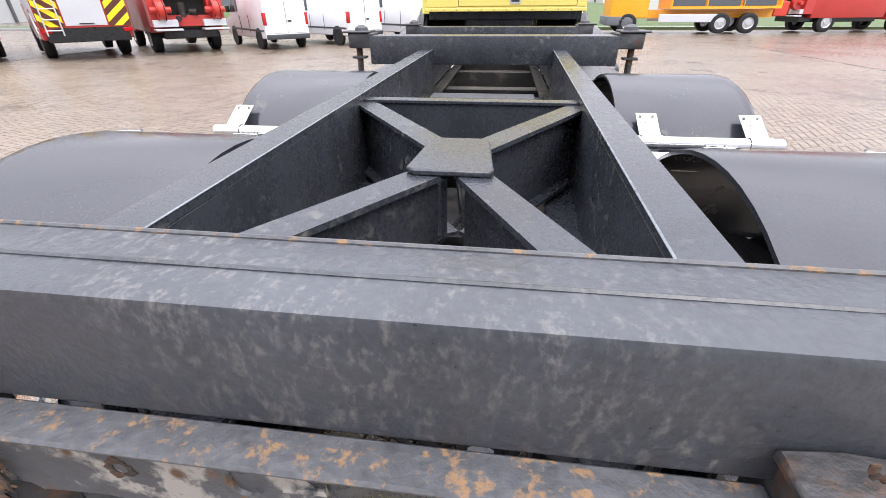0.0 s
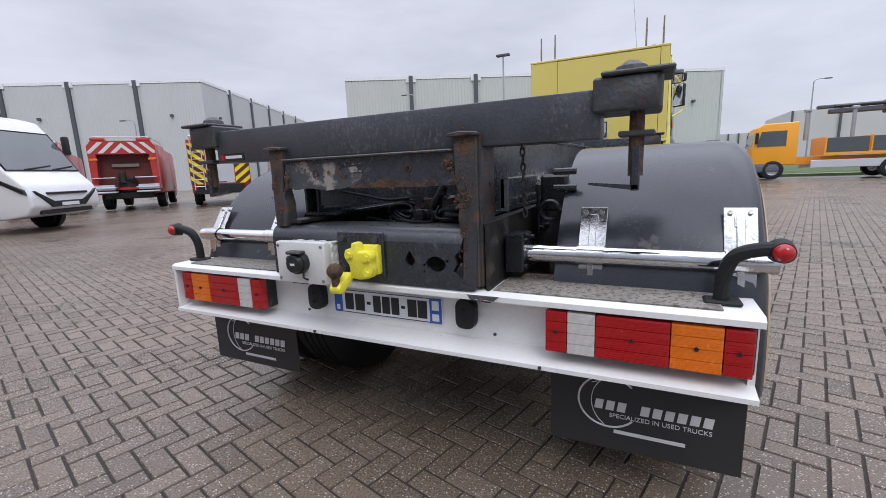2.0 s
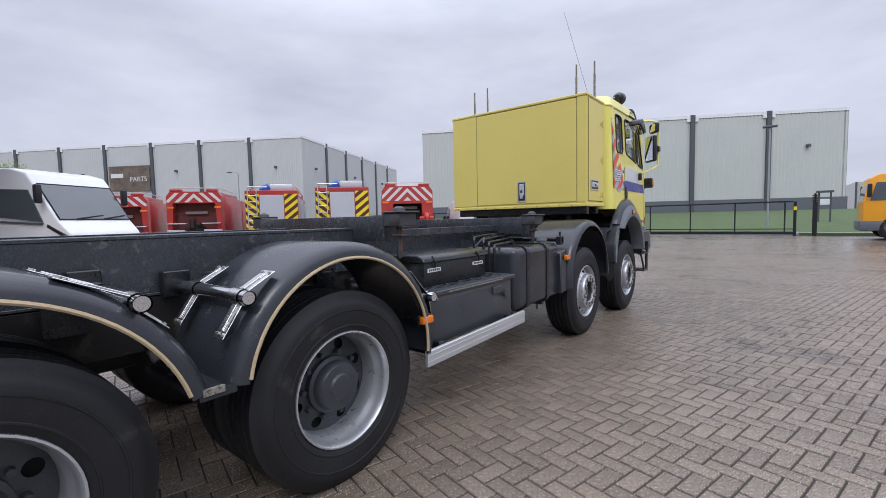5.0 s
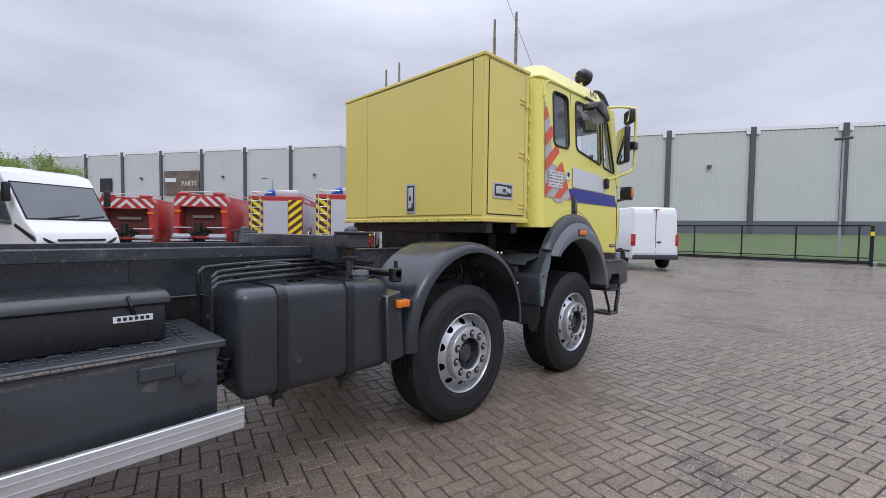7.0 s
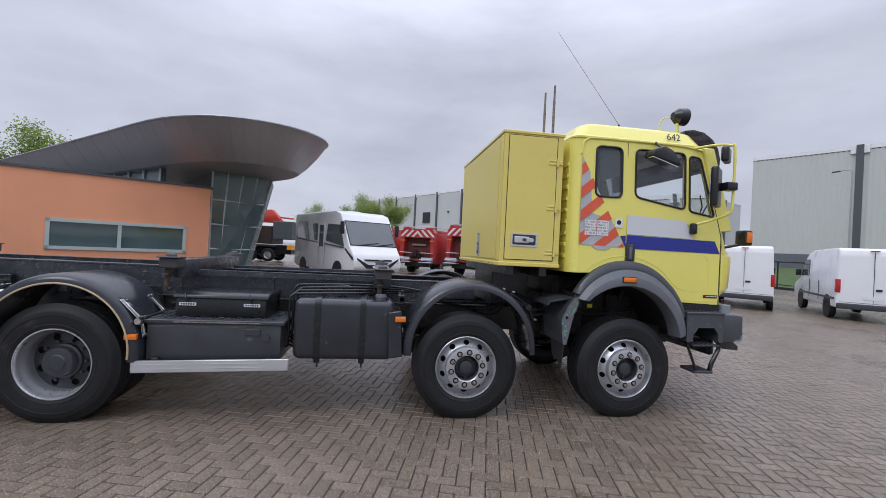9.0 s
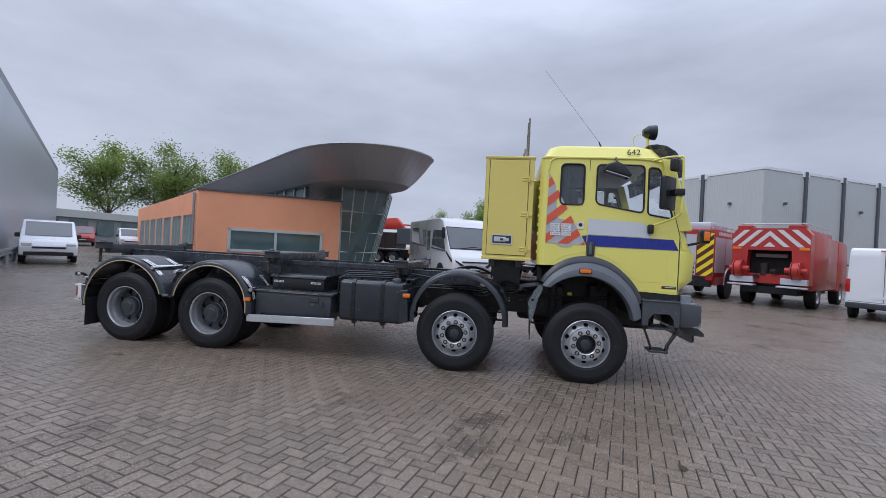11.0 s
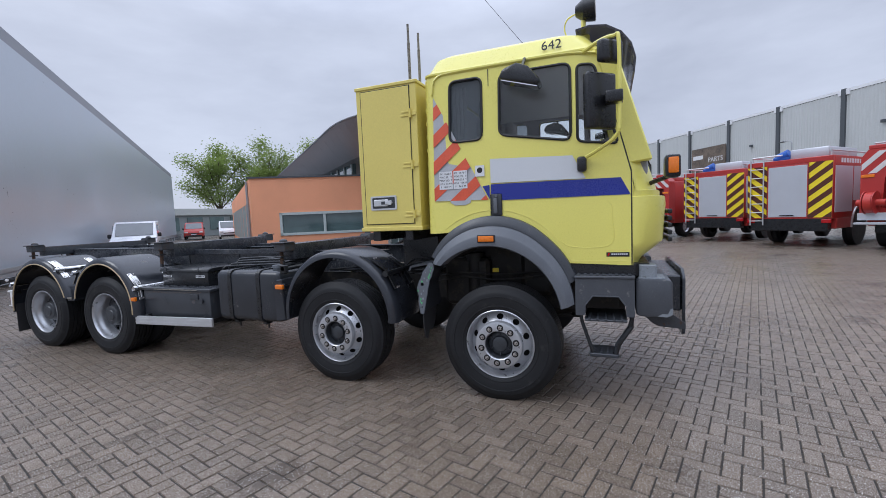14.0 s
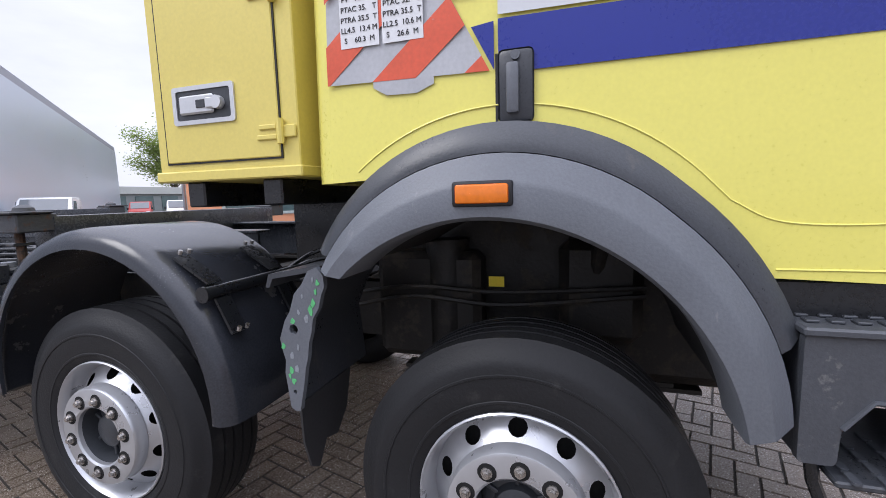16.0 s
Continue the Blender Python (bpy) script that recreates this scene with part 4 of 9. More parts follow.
holes_ = [circle(-0.36 + 0.034 * k + 0.008 * math.sin(5 * k), 0.262 + 0.032 * ((k * 2) % 3), 0.0055 + 0.002 * (k % 2), 8) for k in range(20)]
part("lower_top_plate", bm_fill([[(-0.487, 0.242), (0.355, 0.242), (0.37, 0.43), (0.30, 0.40), (0.22, 0.375), (-0.28, 0.375), (-0.37, 0.40), (-0.487, 0.44)]] + holes_, 0.948, 0.960, "z"), M_CHASSIS_RUST, truck, "worn drilled steel plate")
part("channel_floor", bm_box(-0.48, 0.37, 0.21, 0.44, 0.762, 0.774), M_DARKGREASE, truck)
part("torn_corner", bm_prism([(0.345, 0.770), (0.392, 0.765), (0.397, 0.955), (0.372, 0.962), (0.358, 0.930), (0.366, 0.90), (0.352, 0.87), (0.362, 0.84), (0.348, 0.815)], 0.2015, 0.2045, "y"), M_CHASSIS_RUST, truck, "torn rusty metal corner")
part("torn_flap", bm_prism([(0.300, 0.788), (0.352, 0.790), (0.346, 0.830), (0.330, 0.848), (0.316, 0.826)], 0.225, 0.229, "y"), M_PEEL, truck, "bent pale flap inside the torn end")
hp = part("hitch_plate", bm_box(-0.150, 0.052, 0.186, 0.1965, 0.785, 0.946, 0.003), M_CHASSIS, truck, "bolted hitch base plate")
spread("bolt", join(bm_cyl((0, -0.012, 0), (0, 0.002, 0), 0.013, 6), bm_cyl((0, -0.003, 0), (0, 0.002, 0), 0.018, 12)), M_CHASSIS_RUST, hp, [(u, 0.186, v) for u in (-0.122, 0.024) for v in (0.810, 0.922)])
hitch = part("towing_hitch", join(bm_prism([(-0.042, 0.917), (-0.018, 0.917), (-0.013, 0.886), (0.028, 0.886), (0.042, 0.868), (0.034, 0.846), (0.042, 0.826), (0.036, 0.798), (0.010, 0.790), (-0.020, 0.786), (-0.052, 0.790), (-0.056, 0.835), (-0.075, 0.862), (-0.072, 0.892), (-0.045, 0.894)], 0.125, 0.166, "y", 0.007, 2),
                                  bm_prism([(0.135, 0.812), (0.150, 0.790), (0.085, 0.748), (0.062, 0.747), (0.058, 0.768), (0.075, 0.785)], -0.098, -0.050, "x", 0.007, 2), bm_box(-0.030, 0.045, 0.160, 0.188, 0.800, 0.905, 0.008, 2)), M_YHITCH, truck, "lemon yellow painted towing hitch")
spread("hitch_bolt", join(bm_cyl((0, -0.010, 0), (0, 0.004, 0), 0.0125, 6), bm_cyl((0, -0.002, 0), (0, 0.004, 0), 0.018, 12)), M_YHITCH, hitch, [(-0.052, 0.124, 0.874), (0.020, 0.124, 0.866), (0.020, 0.124, 0.812)])
ball = bmesh.new()
bmesh.ops.create_uvsphere(ball, u_segments=16, v_segments=10, radius=0.028)
bmesh.ops.translate(ball, vec=(-0.076, 0.073, 0.826), verts=ball.verts)
part("coupling_ball", join(ball, bm_cyl((-0.076, 0.073, 0.775), (-0.076, 0.073, 0.805), 0.014, 12)), M_RUST, hitch, "rusty ball of the hitch", 80)
sock = part("socket_box", join(bm_box(-0.385, -0.160, 0.118, 0.222, 0.760, 0.906, 0.008, 2), bm_box(-0.389, -0.156, 0.116, 0.150, 0.756, 0.913, 0.006, 2)), M_BOXW, truck, "white plastic socket box with knock-outs")
part("socket", join(bm_cyl((-0.266, 0.088, 0.838), (-0.266, 0.118, 0.838), 0.040, 20), bm_cyl((-0.266, 0.070, 0.838), (-0.266, 0.088, 0.838), 0.030, 18, 0.036), bm_box(-0.305, -0.235, 0.075, 0.112, 0.872, 0.884, 0.005), bm_box(-0.310, -0.290, 0.080, 0.110, 0.815, 0.865, 0.006)), M_BLACK, sock, "round black trailer socket")
part("socket_mark", bm_box(-0.276, -0.256, 0.0685, 0.0705, 0.834, 0.842), M_PRINT, sock)
part("socket_strap", bm_tube(curve([(-0.252, 0.108, 0.808), (-0.246, 0.100, 0.785), (-0.236, 0.112, 0.774)]), 0.004, 6), M_BLACK, sock)
spread("knock_out", bm_lathe([(0.0, 0.003), (0.009, 0.003), (0.011, 0.0015), (0.013, 0.003), (0.016, 0.0)], (0, 0, 0), 12), M_BOXW, sock, [(-0.161, 0.172 + 0.030 * (k % 2), 0.79 + 0.032 * (k // 2)) for k in range(8)])
spread("knock_out", bm_cyl((0, 0, -0.001), (0, 0, 0.003), 0.015, 12), M_BOXW, sock, [(-0.33 + 0.055 * k, 0.185, 0.906) for k in range(4)])
for zc in (0.772, 0.898):
    for xc in (-0.376, -0.169):
        part("box_screw", bm_cyl((xc, 0.113, zc), (xc, 0.117, zc), 0.006, 8), M_GALV, sock)

# hanging chain by the post
ch = [(0.515 + 0.001 * k, 0.31, 1.222 - 0.024 * k) for k in range(10)]
chain = part("chain", join(*[bm_tube([(x + (0.007 if k % 2 else 0) * math.cos(a), y + (0 if k % 2 else 0.007) * math.cos(a), z + 0.015 * math.sin(a)) for a in np.linspace(0, 2 * math.pi, 9)], 0.0032, 5) for k, (x, y, z) in enumerate(ch)]), M_DARKGREASE, truck, "short hanging dark chain")
side_plate = part("side_bracket", join(bm_box(0.452, 0.470, 0.270, 0.685, 1.020, 1.120, 0.004), bm_box(0.452, 0.480, 0.270, 0.285, 1.012, 1.122, 0.003)), M_CHASSIS, truck, "bolted dark steel side plate")
spread("bolt", bm_cyl((0, 0, 0), (0.014, 0, 0), 0.012, 6), M_DARKGREASE, side_plate, [(0.470, 0.36 + 0.085 * k, 1.042) for k in range(4)])
part("post_web", bm_fill([[(0.215, 0.775), (0.335, 0.775), (0.335, 1.215), (0.225, 1.255), (0.215, 1.255)], circle(0.285, 0.93, 0.012, 8), circle(0.275, 0.835, 0.009, 8), circle(0.29, 1.10, 0.008, 8)], 0.402, 0.412, "x"), M_POSTRUST, truck, "rusty side web of the rear post")

# rear underrun bumper
bum = part("rear_bumper", join(bm_box(-1.165, 1.14, 0.292, 0.304, 0.548, 0.748), bm_prism([(0.195, 0.733), (0.195, 0.750), (0.21, 0.760), (0.375, 0.760), (0.375, 0.750), (0.304, 0.746), (0.292, 0.738), (0.215, 0.736)], -1.180, 1.158, "x"),
                               bm_prism([(0.185, 0.532), (0.185, 0.546), (0.298, 0.562), (0.304, 0.532)], -1.165, 1.156, "x"),
                               bm_prism([(0.248, 0.752), (0.248, 0.545), (0.304, 0.545), (0.304, 0.752)], 1.139, 1.156, "x"), bm_prism([(0.20, 0.752), (0.20, 0.545), (0.36, 0.545), (0.36, 0.752)], -1.178, -1.162, "x")),
            M_WHITE, truck, "white painted steel underrun bumper with rust spots")
for x0, x1 in ((-1.08, -0.495), (0.44, 1.07)):
    part("tread_plate", bm_box(x0, x1, 0.225, 0.40, 0.761, 0.766, 0.001), M_GALV, bum, "dirty galvanised tread plate")
part("rust_run", bm_prism([(0.36, 0.7505), (0.375, 0.731), (0.395, 0.739), (0.405, 0.726), (0.420, 0.738), (0.450, 0.7345), (0.470, 0.7505)], 0.1925, 0.195, "y"), M_EDGERUST, bum, "orange rust run on the white edge")
spread("drain_screw", bm_cyl((0, -0.004, 0), (0, 0.002, 0), 0.006, 8), M_RIMDARK, bum, [(-0.42, 0.292, 0.585), (0.42, 0.292, 0.585), (-0.30, 0.184, 0.540), (0.60, 0.184, 0.540)])


def tail_lamp(x0, x1, flip):
    """Rear lamp cluster: housing, then red, clear, red, amber and red lenses with ribs."""
    h = part("tail_lamp", bm_box(x0, x1, 0.232, 0.292, 0.586, 0.726, 0.006), M_BLACK, truck, "rear lamp cluster of red, clear and amber lenses")
    w = x1 - x0
    cuts = [(0.0, 0.12, M_RED), (0.12, 0.27, M_CLEAR), (0.27, 0.63, M_RED), (0.63, 0.86, M_AMBER), (0.86, 0.985, M_RED)]
    for a, b, m in cuts:
        if flip:
            a, b = 1 - b, 1 - a
        lens = part("lens", join(*[bm_box(x0 + w * a + 0.001, x0 + w * b - 0.001, 0.203, 0.236, 0.591 + 0.0325 * k, 0.6238 + 0.0325 * k, 0.003, 2) for k in range(4)]), m, h)
        part("lens_ribs", join(*[bm_box(x0 + w * a + 0.004, x0 + w * b - 0.004, 0.2015, 0.204, 0.595 + 0.0065 * k, 0.5975 + 0.0065 * k) for k in range(19)]), m, lens)
        if m is not M_CLEAR:
            part("lens_screw", bm_cyl((x0 + w * (a + b) / 2, 0.198, 0.657), (x0 + w * (a + b) / 2, 0.203, 0.657), 0.006, 8), M_BLACK, lens)
    return h


tail_lamp(0.612, 1.150, False)
tail_lamp(-1.133, -0.60, True)
pl = part("number_plate", bm_box(-0.268, 0.224, 0.281, 0.291, 0.598, 0.697, 0.002), M_PLATE, truck, "white number plate with blue ends")
part("plate_border", bm_tube([(-0.264, 0.280, 0.602), (0.220, 0.280, 0.602), (0.220, 0.280, 0.693), (-0.264, 0.280, 0.693), (-0.264, 0.280, 0.602)], 0.0018, 4), M_PILLAR, pl)
part("plate_band", bm_box(-0.266, -0.228, 0.2785, 0.281, 0.600, 0.695), M_BLUE, pl)
part("plate_band", bm_box(0.174, 0.222, 0.2785, 0.281, 0.600, 0.695), M_BLUE, pl)
part("band_mark", bm_box(0.184, 0.212, 0.2775, 0.2786, 0.650, 0.686), M_PRINT, pl)
part("band_mark", bm_box(0.184, 0.212, 0.2775, 0.2786, 0.609, 0.636), M_PRINT, pl)
part("band_mark", bm_box(-0.255, -0.240, 0.2775, 0.2786, 0.610, 0.630), M_PRINT, pl)
for a, b in ((-0.212, -0.172), (-0.162, -0.118), (-0.076, -0.042), (-0.034, 0.0), (0.008, 0.042), (0.080, 0.118), (0.124, 0.162)):
    part("plate_bar", bm_box(a, b, 0.2785, 0.281, 0.614, 0.681), M_INK, pl)
for xd in (-0.098, 0.060):
    part("plate_bar", bm_box(xd - 0.008, xd + 0.008, 0.2785, 0.281, 0.642, 0.653), M_INK, pl)
for xc in (-0.345, 0.325):
    bf = part("rubber_buffer", bm_prism(round_poly([(xc - 0.036, 0.605), (xc + 0.036, 0.605), (xc + 0.036, 0.712), (xc - 0.036, 0.712)], 0.034, 5), 0.245, 0.293, "y", 0.008, 2), M_RUBBER, bum, "black oval rubber buffer")
    spread("buffer_screw", bm_cyl((0, -0.003, 0), (0, 0.002, 0), 0.007, 8), M_SHADE, bf, [(xc, 0.245, 0.64), (xc, 0.245, 0.68)])
for sgn, xb in ((1, 1.105), (-1, -1.145)):
    arm = part("marker_arm", join(bm_tube(curve([(xb - sgn * 0.035, 0.30, 0.765), (xb - sgn * 0.030, 0.30, 0.84), (xb - sgn * 0.01, 0.29, 0.895), (xb + sgn * 0.045, 0.28, 0.918), (xb + sgn * 0.09, 0.275, 0.916)]), 0.019, 10),
                                  bm_box(xb - sgn * 0.03 - 0.045, xb - sgn * 0.03 + 0.045, 0.27, 0.33, 0.760, 0.774, 0.005)), M_RUBBER, truck, "bent rubber marker lamp arm")
    ml = part("marker_lamp", bm_cyl((xb + sgn * 0.085, 0.252, 0.915), (xb + sgn * 0.085, 0.292, 0.915), 0.026, 16, 0.032), M_RUBBER, arm, "round marker lamp")
    part("lamp_lens", bm_lathe([(0.0, 0.016), (0.012, 0.014), (0.021, 0.007), (0.024, 0.0)], (0, 0, 0), 16), M_RED, ml, "small red lens").matrix_basis = Matrix.Translation((xb + sgn * 0.085, 0.252, 0.915)) @ Matrix.Rotation(radians(-90), 4, "Z")
    part("lamp_lens", bm_cyl((xb + sgn * 0.085, 0.292, 0.915), (xb + sgn * 0.085, 0.304, 0.915), 0.024, 16, 0.014), M_CLEAR, ml, "small clear lens")
for x0, x1, zb in ((0.59, 1.175, 0.175), (-1.215, -0.63, 0.200)):
    fl = part("mudflap", bm_box(x0, x1, 0.40, 0.408, zb, 0.575, 0.002), M_MUD, truck, "black rubber mudflap with white printed emblem")
    cx, cz = x0 + 0.195, 0.352
    part("emblem_ring", join(bm_tube([(cx + 0.098 * math.cos(a), 0.398, cz + 0.092 * math.sin(a)) for a in np.linspace(0.75, 5.6, 30)], 0.0035, 5),
                             bm_tube([(cx + 0.03 + 0.085 * math.cos(a), 0.398, cz + 0.098 * math.sin(a)) for a in np.linspace(1.9, 4.2, 18)], 0.0016, 5),
                             bm_tube([(cx - 0.055, 0.398, cz + 0.062), (cx, 0.398, cz + 0.085), (cx + 0.075, 0.398, cz + 0.078)], 0.0016, 5)), M_PRINT, fl)
    for k in range(10):
        xx = cx - 0.045 + 0.036 * k
        if k != 3:
            part("emblem_bar", bm_prism([(xx, cz - 0.030), (xx + 0.026, cz - 0.030), (xx + 0.031, cz + 0.004), (xx + 0.005, cz + 0.004)], 0.3975, 0.40, "y"), M_PRINT, fl)
    lettering("emblem_text", "SPECIALIZED IN USED TRUCKS", 0.022, M_PRINT, fl, Matrix.Translation((cx + 0.155, 0.398, cz - 0.048)) @ Matrix.Rotation(radians(90), 4, "X"))
    part("emblem_bar", bm_box(cx + 0.02, cx + 0.235, 0.3975, 0.40, cz - 0.112, cz - 0.100), M_PRINT, fl)


def strap(x, start, end, width, tube):
    """A pressed strap from the tube to the mudguard: plate, raised rib, flattened foot and two rivets."""
    a, b = Vector((0, *start)), Vector((0, *end))
    d = (b - a).normalized()
    n = Vector((0, -d.z, d.y))
    n = n if n.dot(Vector((0, -0.6 if start[0] < 1 or 1.7 < start[0] < 2.2 else 0.6, 0.8))) > 0 else -n

    def bar(s0, s1, h0, h1, w):
        q = [a + d * s0 + n * h0, a + d * s1 + n * h0, a + d * s1 + n * h1, a + d * s0 + n * h1]
        return bm_prism([(p.y, p.z) for p in q], x - w / 2, x + w / 2, "x", 0.0015)
    length = (b - a).length
    st = part("strap", join(bar(0.0, length, -0.002, 0.002, width), bar(0.0, length * 0.80, 0.002, 0.009, width * 0.26), bar(length * 0.55, length * 0.80, 0.002, 0.006, width * 0.36)), M_STRAP, tube, "pressed stainless strap with rivets")
    for q in (-1, 1):
        p = a + d * (length - 0.018) + n * 0.002
        part("rivet", bm_cyl((x + q * width * 0.30, p.y, p.z), (x + q * width * 0.30, p.y + n.y * 0.008, p.z + n.z * 0.008), 0.0075, 8), M_NUT, st)


for sgn in (1, -1):
    for yt, zt, up, dn in ((0.41, 0.855 if sgn > 0 else 0.875, (0.500, 1.005), (0.395, 0.72)), (1.495, 1.073, (1.285, 1.183), (1.585, 0.965)), (1.855, 1.035, (1.995, 1.125), (1.765, 0.880)), (3.005, 0.86, (2.845, 1.030), (3.030, 0.72))):
        tube = part("fender_tube", join(bm_cyl((0.50 * sgn, yt, zt), (1.215 * sgn, yt, zt), 0.030, 18, cap=False), bm_cyl((0.50 * sgn, yt, zt), (1.21 * sgn, yt, zt), 0.026, 18, cap=True)), M_CHROME, truck, "polished stainless mudguard tube")
        part("tube_flange", join(bm_box(min(0.440 * sgn, 0.505 * sgn), max(0.440 * sgn, 0.505 * sgn), yt - 0.06, yt + 0.06, zt - 0.06, zt + 0.07, 0.005), *[bm_cyl((0.505 * sgn, yt + a, zt + b), (0.517 * sgn, yt + a, zt + b), 0.009, 6) for a in (-0.045, 0.045) for b in (-0.04, 0.05)]), M_BLACK, tube)
        for xs in (0.715, 1.130):
            part("tube_clip", bm_cyl(((xs - 0.042) * sgn, yt, zt), ((xs + 0.042) * sgn, yt, zt), 0.0335, 18, cap=False), M_STRAP, tube)
            side = math.copysign(0.03, up[0] - yt)
            strap(xs * sgn, (yt + side * 0.7, zt + 0.024), up, 0.086, tube)
            strap(xs * sgn, (yt - 0.2 * side, zt - 0.03), dn, 0.076, tube)

# small black box and valves inboard of the mudguard
part("valve_block", join(bm_box(0.50, 0.60, 0.62, 0.72, 0.98, 1.12, 0.01), bm_cyl((0.56, 0.58, 1.13), (0.64, 0.58, 1.13), 0.012, 8), bm_cyl((0.56, 0.58, 1.07), (0.64, 0.58, 1.07), 0.012, 8)), M_BLACK, truck)
for k in range(3):
    part("coil_line", bm_tube([(0.55 + 0.035 * math.cos(a), 0.55 + 0.012 * k, 0.99 + 0.035 * math.sin(a)) for a in np.linspace(0, 5.5, 14)], 0.006, 6), M_BLACK, truck)

# ---- side gear, right: battery step, box, tank ----
step_box = part("battery_box", join(bm_box(0.52, 1.115, 3.03, 4.12, 0.52, 0.845, 0.015, 2), bm_box(0.50, 1.135, 3.0, 4.15, 0.835, 0.868, 0.006)), M_FLARE_DARK, truck, "dark grey battery box with chequered top")
spread("tread_bar", bm_box(-0.0225, 0.0225, -0.025, 0.025, 0.0, 0.005, 0.002), M_FENDER, step_box, [(0.5725 + 0.075 * i + 0.02 * (j % 2), 3.055 + 0.075 * j, 0.868) for i in range(7) for j in range(14)])
part("scratch_strip", bm_box(1.136, 1.139, 3.25, 3.95, 0.846, 0.856), M_GALV, step_box)
part("worn_streak", bm_prism([(3.05, 0.800), (3.25, 0.806), (3.42, 0.797), (3.60, 0.808), (3.72, 0.802), (3.86, 0.815), (3.97, 0.806), (3.99, 0.826), (3.86, 0.829), (3.66, 0.820), (3.45, 0.815), (3.28, 0.822), (3.05, 0.816)], 1.1145, 1.1165, "x"), M_EDGERUST, step_box, "rust streak where the paint wore off")
part("worn_streak", bm_prism([(3.83, 0.70), (3.88, 0.69), (3.90, 0.76), (3.93, 0.81), (3.88, 0.806), (3.85, 0.75)], 1.1145, 1.1167, "x"), M_EDGERUST, step_box)
part("box_corner", join(bm_box(1.116, 1.13, 3.82, 3.95, 0.74, 0.80, 0.005), bm_cyl((1.12, 4.0, 0.73), (1.14, 4.0, 0.73), 0.03, 12)), M_FLARE_DARK, step_box)
upper_box = part("tool_box", join(bm_box(0.50, 0.975, 3.19, 3.95, 0.872, 1.04, 0.012, 2), bm_prism([(0.49, 1.035), (0.995, 1.035), (0.985, 1.070), (0.92, 1.086), (0.49, 1.086)], 3.17, 3.97, "y", 0.008)), M_BLACK, truck, "black plastic tool box with two latches")
for yl in (3.22, 3.76):
    part("box_label", bm_box(0.977, 0.981, yl, yl + 0.14, 0.970, 0.997), M_PRINT, upper_box)
    for k in range(6):
        part("label_bar", bm_box(0.981, 0.983, yl + 0.014 + 0.02 * k, yl + 0.026 + 0.02 * k, 0.977, 0.991), M_INK, upper_box)
    part("box_strap", bm_tube([(0.98, yl + 0.05, 1.08), (1.0, yl + 0.06, 1.04), (0.984, yl + 0.075, 1.0)], 0.006, 6), M_BLACK, upper_box)
def sloped(bm, y0, y1, rise):
    """Lifts a bar's front end."""
    for v in bm.verts:
        v.co.z += rise * (v.co.y - y0) / (y1 - y0)
    return bm


part("side_bar", sloped(join(bm_box(1.165, 1.192, 2.958, 4.208, 0.428, 0.527, 0.004), bm_box(1.192, 1.195, 2.958, 4.208, 0.458, 0.462), bm_box(1.192, 1.195, 2.958, 4.208, 0.494, 0.498)), 2.958, 4.208, 0.03), M_ALU, truck, "bare aluminium side guard bar")
for yl in (3.1, 4.0):
    part("bar_bracket", bm_box(0.7, 1.165, yl, yl + 0.05, 0.45, 0.55, 0.004), M_BLACK, truck)
part("side_bar", bm_box(-1.192, -1.165, 2.965, 4.205, 0.43, 0.53, 0.004), M_ALU, truck)
tank = part("fuel_tank", bm_box(0.52, 1.11, 4.215, 5.115, 0.53, 1.075, 0.065, 5), M_TANK, truck, "wet dark grey painted fuel tank with straps")
for yl in (4.40, 4.80):
    part("tank_strap", bm_prism(round_poly([(0.512, 0.521), (1.118, 0.521), (1.118, 1.084), (0.512, 1.084)], 0.072, 6), yl, yl + 0.05, "y"), M_BLACK, tank)
    part("strap_bolt", join(bm_cyl((1.0, yl + 0.025, 0.44), (1.0, yl + 0.025, 0.54), 0.008, 8), bm_box(0.96, 1.06, yl, yl + 0.05, 0.49, 0.53, 0.006)), M_BLACK, tank)
part("tank_bracket", bm_tube([(1.0, 4.5, 0.52), (1.0, 4.62, 0.545), (1.0, 4.72, 0.545), (1.0, 4.85, 0.52)], 0.011, 6), M_BLACK, tank)
part("tank_cap", join(bm_cyl((0.98, 4.98, 1.05), (0.98, 4.98, 1.10), 0.045, 18), bm_cyl((0.98, 4.98, 1.10), (0.98, 4.98, 1.125), 0.055, 18, 0.05)), M_FLARE, tank, "round grey filler cap")
part("level_sender", join(bm_cyl((0.85, 4.62, 1.05), (0.85, 4.62, 1.075), 0.05, 16), bm_cyl((0.85, 4.62, 1.07), (0.85, 4.62, 1.095), 0.02, 8)), M_BLACK, tank)
for k in range(4):
    hx, hy, hz = 0.94 - 0.07 * k, 4.15 + 0.022 * (k % 3), 1.10 + 0.022 * k
    part("hose", bm_tube([(hx - 0.12, 4.06, 0.60 + 0.035 * k)] + curve([(hx - 0.04, 4.12, 0.60 + 0.035 * k), (hx, hy, 0.625 + 0.035 * k), (hx, hy, 0.70 + 0.03 * k), (hx, hy, hz - 0.07), (hx - 0.01, hy + 0.02, hz - 0.015), (hx - 0.03, hy + 0.08, hz), (hx - 0.08, 4.6, hz + 0.01), (0.56, 5.1, hz), (0.54, 5.4, 1.13)]), 0.011, 8), M_BLACK, truck, "black hydraulic hose")
part("hose", bm_tube(curve([(0.62, 4.32, 1.06), (0.66, 4.45, 1.15), (0.66, 4.65, 1.155), (0.7, 4.8, 1.10), (0.74, 4.86, 1.06)]), 0.016, 8), M_BLACK, truck)
